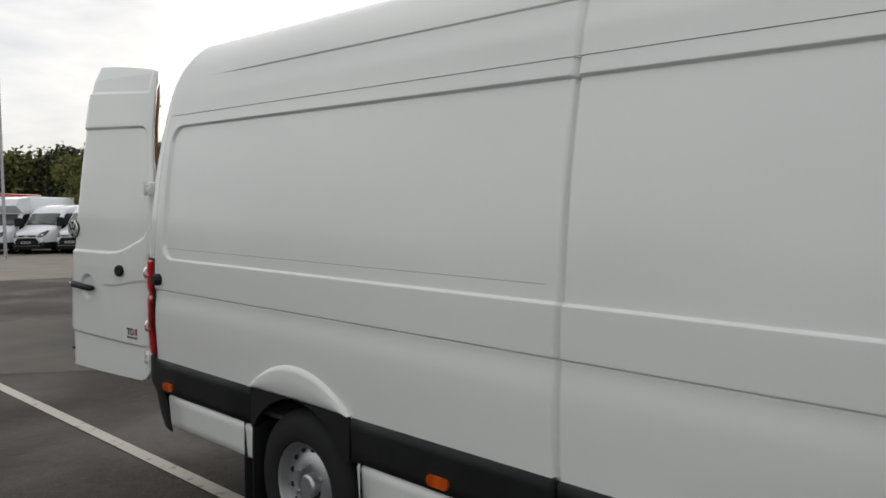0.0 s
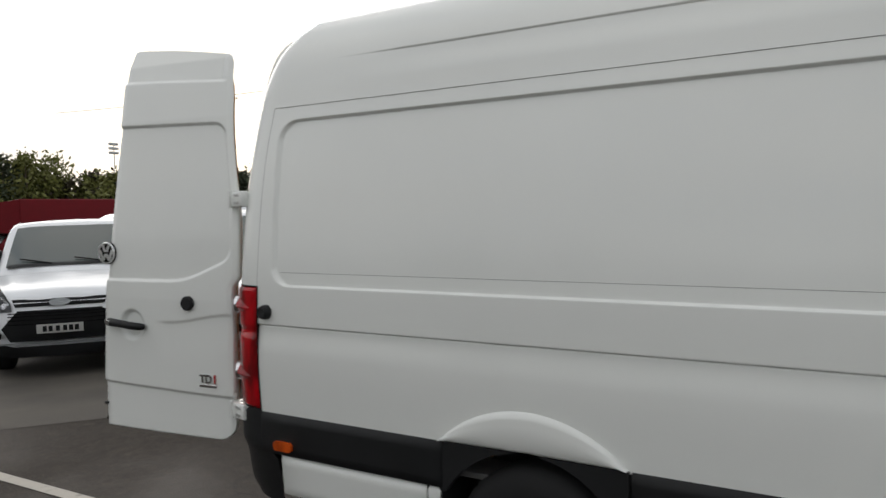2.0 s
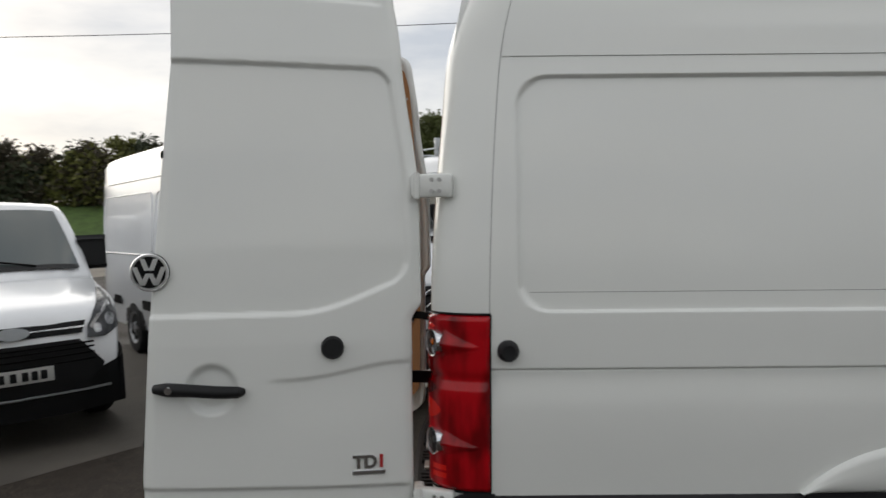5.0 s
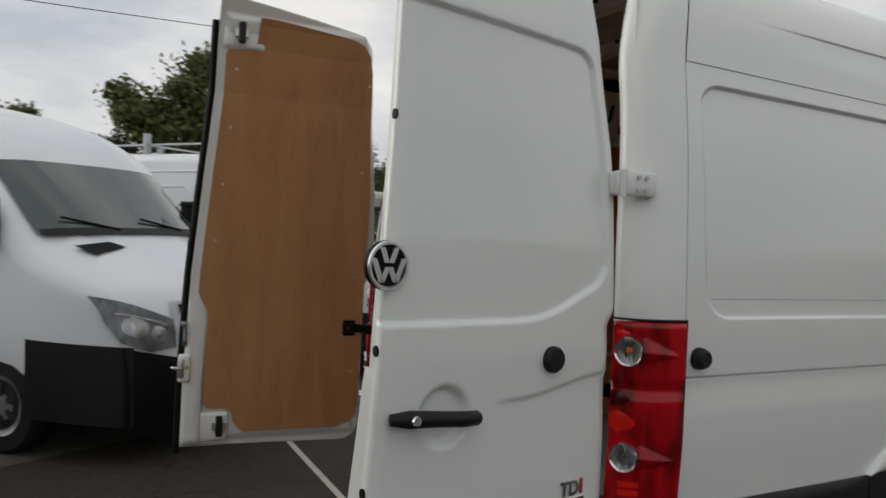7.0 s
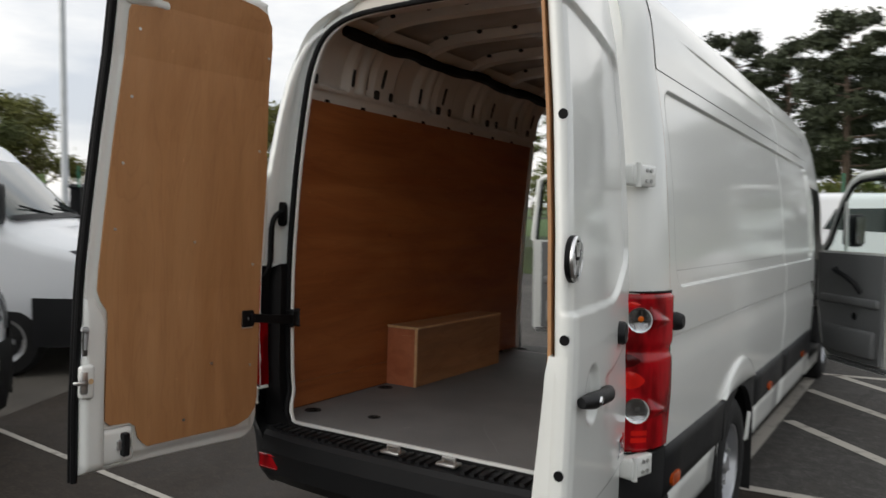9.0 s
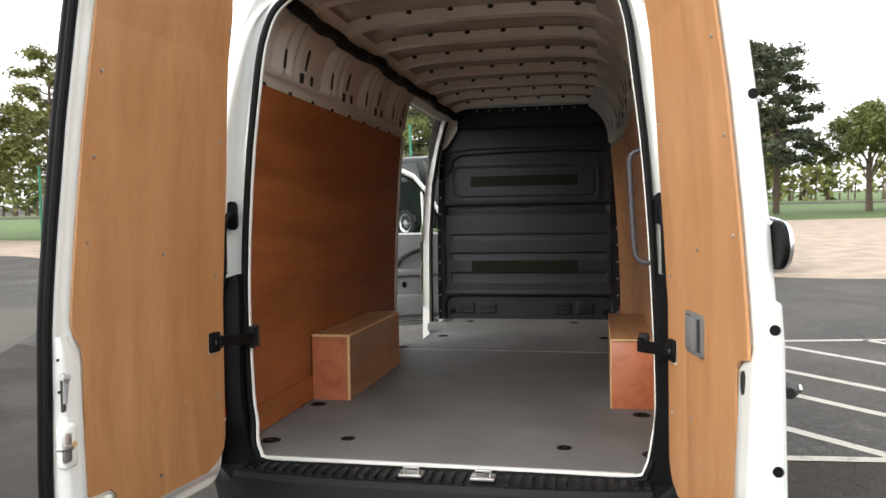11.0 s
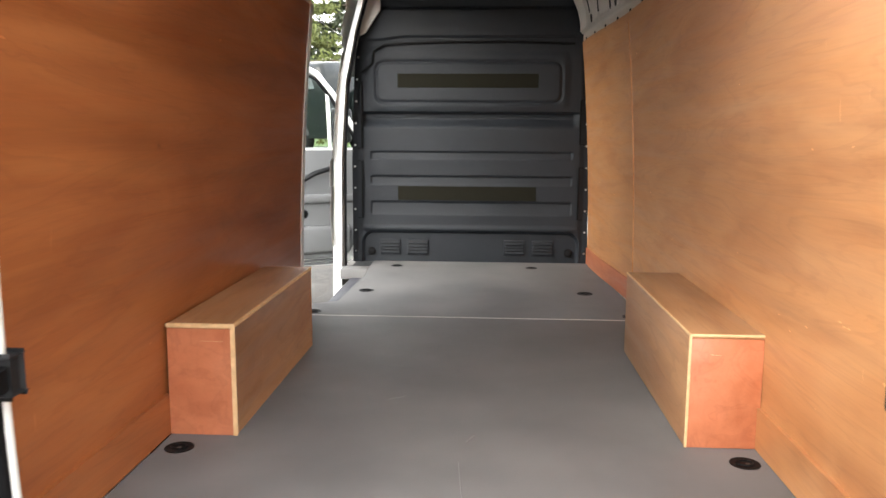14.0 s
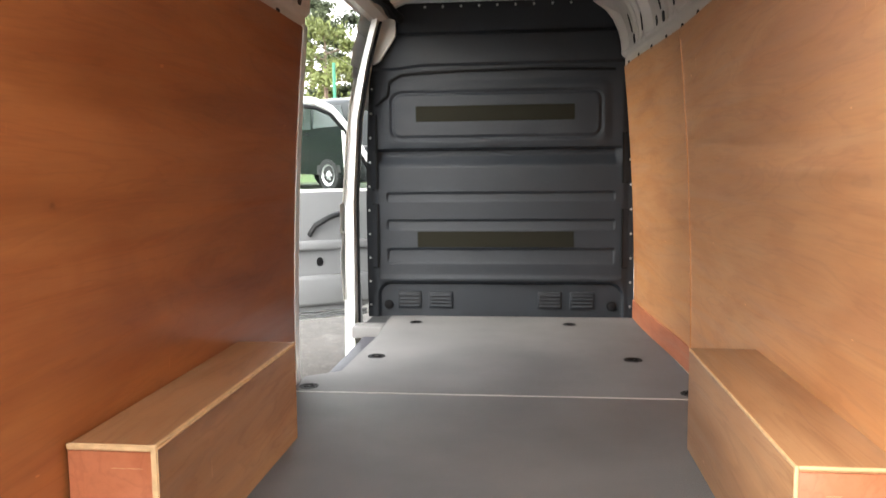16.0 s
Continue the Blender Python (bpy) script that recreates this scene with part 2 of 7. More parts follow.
HANDLEGREY = material("handle_grey_plastic", (0.042, 0.042, 0.052), 0.5, vary=0.06, bump=0.15, bump_scale=400)
PALETRIM = material("pale_grey_trim", (0.165, 0.168, 0.17), 0.6, vary=0.05, bump=0.2, bump_scale=400)
GREYTRIM = material("grey_trim", (0.34, 0.345, 0.35), 0.6, vary=0.06, bump=0.2, bump_scale=400)


def tarmac_material(name, stone, worn=None):
    """Old asphalt: speckled stone, damp brown stains, hair cracks; with worn paint on it if a paint colour is given."""
    m = bpy.data.materials.new(name)
    m.use_nodes = True
    n, l = m.node_tree.nodes, m.node_tree.links
    b = n["Principled BSDF"]
    tc = n.new("ShaderNodeTexCoord")

    def noise(scale, detail=5.0, warp=0.0):
        nz = n.new("ShaderNodeTexNoise")
        nz.inputs["Scale"].default_value, nz.inputs["Detail"].default_value, nz.inputs["Distortion"].default_value = scale, detail, warp
        l.new(tc.outputs["Object"], nz.inputs["Vector"])
        return nz.outputs["Fac"]

    def span(v, a0, a1, b0=0.0, b1=1.0):
        r = n.new("ShaderNodeMapRange")
        for k, x in (("From Min", a0), ("From Max", a1), ("To Min", b0), ("To Max", b1)):
            r.inputs[k].default_value = x
        l.new(v, r.inputs["Value"])
        return r.outputs["Result"]

    def mix(f, p, q, mode="MIX"):
        x = n.new("ShaderNodeMix")
        x.data_type, x.blend_type = "RGBA", mode
        l.new(f, x.inputs["Factor"])
        for k, c in (("A", p), ("B", q)):
            if isinstance(c, tuple):
                x.inputs[k].default_value = (*c, 1)
            else:
                l.new(c, x.inputs[k])
        return x.outputs["Result"]

    grit = noise(70.0, 3.0)
    stain = noise(0.55, 7.0, 0.6)
    patch = noise(2.3, 6.0, 0.4)
    col = mix(span(grit, 0.40, 0.66), tuple(c * 0.62 for c in stone), tuple(c * 1.5 for c in stone))
    col = mix(span(stain, 0.42, 0.62, 0.0, 0.75), col, (stone[0] * 0.72, stone[1] * 0.60, stone[2] * 0.48))
    col = mix(span(patch, 0.56, 0.72, 0.0, 0.45), col, tuple(c * 1.7 for c in stone))
    col = mix(span(noise(11.0, 6.0), 0.42, 0.62, 0.55, 0.0), col, tuple(c * 0.55 for c in stone))
    col = mix(span(noise(26.0, 4.0), 0.60, 0.70, 0.0, 0.5), col, tuple(c * 2.2 for c in stone))
    vo = n.new("ShaderNodeTexVoronoi")
    vo.feature = "DISTANCE_TO_EDGE"
    vo.inputs["Scale"].default_value = 0.42
    wa = n.new("ShaderNodeVectorMath")
    wa.operation = "ADD"
    wb = n.new("ShaderNodeTexNoise")
    wb.inputs["Scale"].default_value, wb.inputs["Detail"].default_value = 1.6, 6.0
    l.new(tc.outputs["Object"], wb.inputs["Vector"])
    l.new(tc.outputs["Object"], wa.inputs[0])
    l.new(wb.outputs["Color"], wa.inputs[1])
    l.new(wa.outputs["Vector"], vo.inputs["Vector"])
    crack = span(vo.outputs["Distance"], 0.0, 0.006, 0.8, 0.0)
    col = mix(crack, col, tuple(c * 0.3 for c in stone))
    if worn:
        keep = span(noise(9.0, 7.0, 0.3), 0.30, 0.44, 0.45, 1.0)
        col = mix(keep, col, worn)
    l.new(col, b.inputs["Base Color"])
    b.inputs["Specular IOR Level"].default_value = 0.28
    l.new(span(stain, 0.4, 0.65, 0.9, 0.62), b.inputs["Roughness"])
    bp = n.new("ShaderNodeBump")
    bp.inputs["Strength"].default_value, bp.inputs["Distance"].default_value = 0.6, 0.008
    l.new(grit, bp.inputs["Height"])
    l.new(bp.outputs["Normal"], b.inputs["Normal"])
    return m


GREYTARMAC = tarmac_material("grey_tarmac", (0.072, 0.068, 0.063))
TARMAC = tarmac_material("tarmac", (0.0385, 0.0305, 0.0230))
PAINTLINE = tarmac_material("line_paint", (0.050, 0.045, 0.040), (0.46, 0.43, 0.38))
GRAVEL = material("gravel", (0.34, 0.27, 0.21), 0.95, vary=0.25, scale=1.5, bump=1.0, bump_scale=40)
GRASS = material("grass_turf", (0.075, 0.125, 0.030), 0.9, vary=0.3, scale=2.0, bump=1.0, bump_scale=30)
REDP = material("red_paint", (0.40, 0.02, 0.02), 0.3, coat=0.5, vary=0.05)
MAROON = material("maroon_paint", (0.12, 0.006, 0.010), 0.6, coat=0.0, vary=0.08, spec=0.15)
GREENP = material("green_post_paint", (0.02, 0.16, 0.09), 0.5, vary=0.1)
GALV = material("galvanised_steel", (0.42, 0.44, 0.45), 0.45, metal=0.5, vary=0.1)
BLUEP = material("blue_paint", (0.03, 0.07, 0.2), 0.4, vary=0.1)
PLATEW = material("plate_white", (0.62, 0.62, 0.60), 0.4, vary=0.03)


# ---- mesh helpers ----
def mesh_ob(name, verts, faces, mat, smooth=False):
    me = bpy.data.meshes.new(name)
    me.from_pydata([tuple(v) for v in verts], [], faces)
    me.update()
    me.materials.append(mat)
    if smooth:
        for p in me.polygons:
            p.use_smooth = True
    return new(name, me)


def link_to(ob, parent, label=""):
    if parent is not None:
        ob.parent = parent
    if label:
        tagged(ob, label)
    return ob


def part(name, bm, mat, parent, label="", smooth=False, sharp=40):
    me = bpy.data.meshes.new(name)
    bmesh.ops.recalc_face_normals(bm, faces=bm.faces)
    if smooth:
        lim = radians(sharp)
        for f in bm.faces:
            f.smooth = True
        for e in bm.edges:
            if len(e.link_faces) == 2 and e.calc_face_angle(0) > lim:
                e.smooth = False
    bm.to_mesh(me)
    bm.free()
    me.materials.append(mat)
    ob = new(name, me)
    return link_to(ob, parent, label)


def empty(name, label, category, group="", m=None):
    ob = new(name)
    if m is not None:
        ob.matrix_basis = m
    return tagged(ob, label, category, group)


def box(bm, x0, x1, y0, y1, z0, z1, bevel=0.0, seg=2, m=None):
    r = bmesh.ops.create_cube(bm, size=1)
    vs = r["verts"]
    for v in vs:
        v.co = Vector((x0 + (v.co.x + 0.5) * (x1 - x0), y0 + (v.co.y + 0.5) * (y1 - y0), z0 + (v.co.z + 0.5) * (z1 - z0)))
    if m is not None:
        bmesh.ops.transform(bm, matrix=m, verts=vs)
    if bevel:
        es = list({e for v in vs for e in v.link_edges})
        bmesh.ops.bevel(bm, geom=es, offset=bevel, segments=seg, affect="EDGES", profile=0.5)
    return bm


def boxp(name, dims, mat, parent, bevel=0.004, label="", seg=2, m=None):
    return part(name, box(bmesh.new(), *dims, bevel=bevel, seg=seg, m=m), mat, parent, label, smooth=bool(bevel), sharp=50)


def lathe(bm, prof, m, seg=24):
    """Rings of (radius, height) round local z, closed at both ends."""
    rings = []
    for r, h in prof:
        rings.append([bm.verts.new(m @ Vector((r * math.cos(2 * math.pi * i / seg), r * math.sin(2 * math.pi * i / seg), h))) for i in range(seg)])
    for a, b in zip(rings, rings[1:]):
        for i in range(seg):
            bm.faces.new((a[i], a[(i + 1) % seg], b[(i + 1) % seg], b[i]))
    bm.faces.new(rings[0][::-1])
    bm.faces.new(rings[-1])
    return bm


def tube(bm, pts, r, seg=8):
    pts = [Vector(p) for p in pts]
    rings = []
    for i, p in enumerate(pts):
        d = (pts[min(i + 1, len(pts) - 1)] - pts[max(i - 1, 0)]).normalized()
        a = d.orthogonal().normalized() if i == 0 else (rings_a - d * rings_a.dot(d)).normalized()
        rings_a = a
        b = d.cross(a)
        rr = r[i] if isinstance(r, (list, tuple)) else r
        rings.append([bm.verts.new(p + rr * (math.cos(2 * math.pi * k / seg) * a + math.sin(2 * math.pi * k / seg) * b)) for k in range(seg)])
    for p, q in zip(rings, rings[1:]):
        for k in range(seg):
            bm.faces.new((p[k], p[(k + 1) % seg], q[(k + 1) % seg], q[k]))
    bm.faces.new(rings[0][::-1])
    bm.faces.new(rings[-1])
    return bm


def arc(p0, p1, p2, n=8):
    """A smooth quadratic bend from p0 to p2 with the corner p1."""
    p0, p1, p2 = Vector(p0), Vector(p1), Vector(p2)
    return [(1 - t) ** 2 * p0 + 2 * t * (1 - t) * p1 + t * t * p2 for t in [i / n for i in range(n + 1)]]


def prism(bm, outline, depth, m):
    """A closed outline of (u, v) given thickness along local z from 0 to depth."""
    lo = [bm.verts.new(m @ Vector((u, v, 0))) for u, v in outline]
    hi = [bm.verts.new(m @ Vector((u, v, depth))) for u, v in outline]
    bm.faces.new(lo[::-1])
    bm.faces.new(hi)
    k = len(lo)
    for i in range(k):
        bm.faces.new((lo[i], lo[(i + 1) % k], hi[(i + 1) % k], hi[i]))
    return bm


def rrect(u0, u1, v0, v1, r, n=5):
    out = []
    for cu, cv, a0 in ((u1 - r, v1 - r, 0), (u0 + r, v1 - r, 90), (u0 + r, v0 + r, 180), (u1 - r, v0 + r, 270)):
        for i in range(n + 1):
            a = radians(a0 + 90 * i / n)
            out.append((cu + r * math.cos(a), cv + r * math.sin(a)))
    return out


def lerp(x, pts):
    """Piecewise straight through pts of (x, y)."""
    if x <= pts[0][0]:
        return pts[0][1]
    for (a, b), (c, d) in zip(pts, pts[1:]):
        if x <= c:
            return b + (d - b) * (x - a) / (c - a)
    return pts[-1][1]


def smooth01(a, b, x):
    t = min(1.0, max(0.0, (x - a) / (b - a)))
    return t * t * (3 - 2 * t)


def sd_rrect(u, v, u0, u1, v0, v1, r):
    du, dv = abs(u - (u0 + u1) / 2) - (u1 - u0) / 2 + r, abs(v - (v0 + v1) / 2) - (v1 - v0) / 2 + r
    return math.hypot(max(du, 0), max(dv, 0)) + min(max(du, dv), 0) - r


def sheet(name, us, vs, f, mat, parent, keep=None, label="", flip=False, smooth=True):
    """A surface f(u, v) over a grid; keep(u, v) says which cells stay."""
    verts = [f(u, v) for v in vs for u in us]
    faces, n = [], len(us)
    for j in range(len(vs) - 1):
        for i in range(n - 1):
            if keep is None or keep((us[i] + us[i + 1]) / 2, (vs[j] + vs[j + 1]) / 2):
                q = (j * n + i, j * n + i + 1, (j + 1) * n + i + 1, (j + 1) * n + i)
                faces.append(q[::-1] if flip else q)
    return link_to(mesh_ob(name, verts, faces, mat, smooth), parent, label)


def steps(a, b, d):
    n = max(1, round((b - a) / d))
    return [a + (b - a) * i / n for i in range(n + 1)]


# ---- ground ----
def ground_sheet(name, x0, x1, y0, y1, z, mat, label, cat="ground"):
    ob = mesh_ob(name, [(x0, y0, z), (x1, y0, z), (x1, y1, z), (x0, y1, z)], [(0, 1, 2, 3)], mat)
    return tagged(ob, label, cat, kind="structure")


ground_sheet("ground", -400, 400, -400, 400, 0, TARMAC, "grey brown worn tarmac yard")
# ---- the panel van: rear at y = 0, nose towards +y ----
def spline(ctrl, d=0.02, fixed=0):
    """Dense points along a smooth curve through ctrl."""
    out = []
    for i in range(len(ctrl) - 1):
        p0, p1, p2, p3 = (Vector(ctrl[max(0, min(len(ctrl) - 1, k))]) for k in (i - 1, i, i + 1, i + 2))
        n = fixed or max(1, round((p2 - p1).length / d))
        for k in range(n):
            t = k / n
            out.append(0.5 * (2 * p1 + (p2 - p0) * t + (2 * p0 - 5 * p1 + 4 * p2 - p3) * t * t + (3 * p1 - p0 - 3 * p2 + p3) * t ** 3))
    out.append(Vector(ctrl[-1]))
    return out


def smooth_list(ctrl):
    return [(p.x, p.y) for p in spline(ctrl, 0.02)]


SECTION = spline([(.950, .42), (.966, .62), (.975, .82), (.985, 1.0), (.9855, 1.1), (.985, 1.21), (.982, 1.39), (.968, 1.6), (.945, 1.85), (.915, 2.05), (.885, 2.2),
                  (.868, 2.3), (.845, 2.4), (.81, 2.49), (.755, 2.57), (.67, 2.63), (.5, 2.675), (.25, 2.7), (0, 2.705)], 0.0095)
fine_ = []
for a_, b_ in zip(SECTION, SECTION[1:]):
    near_ = any(abs((a_.y + b_.y) / 2 - zc) < 0.016 for zc in (1.389, 1.212, 2.137, 2.396))
    fine_ += [a_.lerp(b_, k / 4) for k in range(4)] if near_ else [a_]
SECTION = fine_ + [SECTION[-1]]
NORMALS = []
for i_ in range(len(SECTION)):
    t_ = (SECTION[min(i_ + 1, len(SECTION) - 1)] - SECTION[max(i_ - 1, 0)]).normalized()
    NORMALS.append(Vector((t_.y, -t_.x)))
LEAN = smooth_list([(1.30, 0), (1.6, .008), (1.9, .022), (2.2, .048), (2.4, .09), (2.5, .13), (2.6, .19), (2.71, .24)])
REAR = smooth_list([(1.30, 0), (1.6, 0), (1.9, .004), (2.2, .016), (2.4, .05), (2.5, .085), (2.6, .15), (2.71, .22)])
TAIL = smooth_list([(1.45, .062), (1.66, .053), (2.02, .030), (2.23, .022), (2.5, 0)])
SEAM_Y, WHEEL_Y, BULK_Y, FLOOR_Z = 2.92, 1.49, 4.23, 0.67


def lean(z):
    return lerp(z, LEAN)


def relief(y, z):
    """How far the pressed side panels stand in or out."""
    d = 0.0
    d -= 0.016 * smooth01(0.003, -0.006, sd_rrect(y, z, 0.215, 4.3, 1.392, 2.137, 0.10))
    d -= 0.011 * smooth01(1.215, 1.209, z) * smooth01(1.08, 1.20, z)
    d -= 0.004 * math.exp(-((z - 1.211) / 0.004) ** 2)
    d -= 0.007 * smooth01(2.399, 2.393, z) * smooth01(2.28, 2.37, z) * smooth01(0.5, 1.0, y)
    d -= 0.024 * math.exp(-((y - SEAM_Y) / 0.0095) ** 2)
    return d


def body_point(side, i, y, out=0.0, use_relief=True):
    p, n = SECTION[i], NORMALS[i]
    d = out + (relief(y, p.y) if use_relief else 0.0)
    return (side * (p.x + n.x * d), y, p.y + n.y * d)


def idx(z):
    return min(range(len(SECTION)), key=lambda k: abs(SECTION[k].y - z) + (0 if SECTION[k].y < 2.6 else 0.0))


van = empty("panel_van", "white high-roof long panel van with open rear doors", "van", m=NOSE_DOWN)
I_LOW, I_RAIL = idx(0.80), idx(2.2)
ys_dense = sorted(set([SEAM_Y] + steps(2.892, 2.948, 0.004) + steps(0.12, 0.42, 0.009) + steps(0.42, 2.76, 0.05) + steps(2.76, 3.08, 0.012) + steps(3.08, 4.38, 0.05)))


def side_keep(side):
    def keep(y, i):
        z = SECTION[min(int(i), len(SECTION) - 1)].y
        if math.hypot(y - WHEEL_Y, z - 0.36) < 0.53:
            return False
        return side > 0 or not (2.68 < y < 3.96 and z < 2.47)
    return keep


for side_ in (1, -1):
    for a_, b_ in ((0.0, SEAM_Y), (SEAM_Y, 4.4)):
        ys = [y for y in ys_dense if a_ - 1e-6 <= y <= b_ + 1e-6]
        sheet("side_panel", ys, list(range(I_LOW, I_RAIL + 1)),
              lambda y, i, s=side_: body_point(s, i, y + (lean(SECTION[i].y) if y < 0.43 else 0.0) * max(0.0, (0.43 - y) / 0.31)),
              WHITE, van, side_keep(side_), flip=side_ < 0)
ROOF_I = list(range(I_RAIL, len(SECTION)))
ys_roof = sorted(set(steps(2.892, 2.948, 0.008) + steps(0.12, 0.42, 0.03) + steps(0.42, 4.38, 0.09)))
for side_ in (1, -1):
    sheet("roof", ys_roof, ROOF_I,
          lambda y, i, s=side_: body_point(s, i, y + (lean(SECTION[i].y) if y < 0.43 else 0.0) * max(0.0, (0.43 - y) / 0.31), 0.003),
          WHITE, van, side_keep(side_), flip=side_ < 0)
    # rounded rear corner post and header
    def corner(a, i, s=side_):
        p, n = SECTION[i], NORMALS[i]
        th = min(1.0, a) * math.pi / 2
        w = 0.115 * (1 - math.cos(th))
        y0 = lean(p.y) + 0.118
        y = y0 - (y0 - lerp(p.y, REAR) + lerp(p.y, TAIL)) * math.sin(th)
        return (s * (p.x - n.x * w), y if a < 1.1 else lerp(p.y, REAR) + 0.012, p.y - n.y * w)
    sheet("rear_corner_post", steps(0, 1, 0.1) + [1.2], list(range(I_LOW, len(SECTION), 3)) + [len(SECTION) - 1], corner, WHITE, van, flip=side_ > 0)
    bm = bmesh.new()
    tube(bm, [Vector((side_ * (SECTION[i].x - .004), 0.118 + lean(SECTION[i].y), SECTION[i].y)) for i in range(idx(1.39), idx(2.56), 4)], 0.0042, 6)
    part("corner_seam", bm, SEAMGREY, van)
    # grey tube draws the crease's shade, too fine for the panel mesh
    bm = bmesh.new()
    tube(bm, [(side_ * (SECTION[idx(1.452)].x - 0.0165), y, 1.452) for y in steps(0.25, 2.86, 0.3)], 0.0014, 6)
    part("panel_crease", bm, SEAMGREY, van)
    bm = bmesh.new()
    tube(bm, [(side_ * (SECTION[I_RAIL].x + .0005), y, 2.2) for y in steps(0.2, 4.38, 0.3)], 0.0015, 6)
    part("roof_seam", bm, SEAMGREY, van)

# cab
CAB_TOP = [(4.38, 2.705), (4.9, 2.69), (5.15, 2.62), (5.35, 2.45), (6.0, 1.62), (6.12, 1.46), (6.5, 1.30), (6.75, 1.12), (6.86, 0.9), (6.9, 0.6)]
CAB_W = [(4.38, 1.0), (5.3, 1.0), (6.0, 0.97), (6.5, 0.93), (6.75, 0.86), (6.9, 0.74)]


def cab_point(s, y, i):
    p = SECTION[i]
    top, w = lerp(y, CAB_TOP), lerp(y, CAB_W)
    z = p.y if p.y < 0.6 else 0.6 + (p.y - 0.6) * (top - 0.6) / (2.705 - 0.6)
    return (s * p.x * w, y - 0.16 * (p.x / 0.985) ** 4 * smooth01(5.2, 5.6, y), z)


def cab_keep(y, i):
    z = cab_point(1, y, min(int(i), len(SECTION) - 1))[2]
    return not (4.46 < y < 5.62 and 0.52 < z < 1.98 - 0.9 * max(0, y - 5.15)) and math.hypot(y - 5.815, z - 0.45) > 0.47


for side_ in (1, -1):
    sheet("cab_shell", steps(4.38, 6.9, 0.05), list(range(0, len(SECTION), 3)) + [len(SECTION) - 1], lambda y, i, s=side_: cab_point(s, y, i), WHITE, van, cab_keep, flip=side_ < 0)
    sheet("windscreen", steps(5.42, 5.98, 0.07), list(range(idx(2.45), len(SECTION), 4)) + [len(SECTION) - 1],
          lambda y, i, s=side_: Vector(cab_point(s * 0.96, y, i)) + Vector((0, 0.006, 0.008)), GLASS, van, flip=side_ < 0)
    bm = bmesh.new()
    box(bm, side_ * 0.55, side_ * 0.88, 6.6, 6.72, 0.88, 1.08, 0.03)
    part("headlamp", bm, CLEAR, van, smooth=True)
    boxp("cab_floor", (side_ * 0.02, side_ * 0.95, 4.4, 5.8, 0.5, 0.56), BLACK, van)
    boxp("seat", (side_ * 0.2, side_ * 0.68, 4.5, 5.0, 0.56, 0.98), GREYTRIM, van, 0.06)
    boxp("seat_back", (side_ * 0.2, side_ * 0.68, 4.42, 4.56, 0.98, 1.75), GREYTRIM, van, 0.06)
boxp("dashboard", (-0.9, 0.9, 5.45, 5.85, 1.0, 1.35), BLACK, van, 0.05)
boxp("front_bumper", (-0.88, 0.88, 6.62, 6.95, 0.30, 0.72), BLACK, van, 0.06)
boxp("grille", (-0.5, 0.5, 6.7, 6.89, 0.78, 1.02), BLACK, van, 0.03)

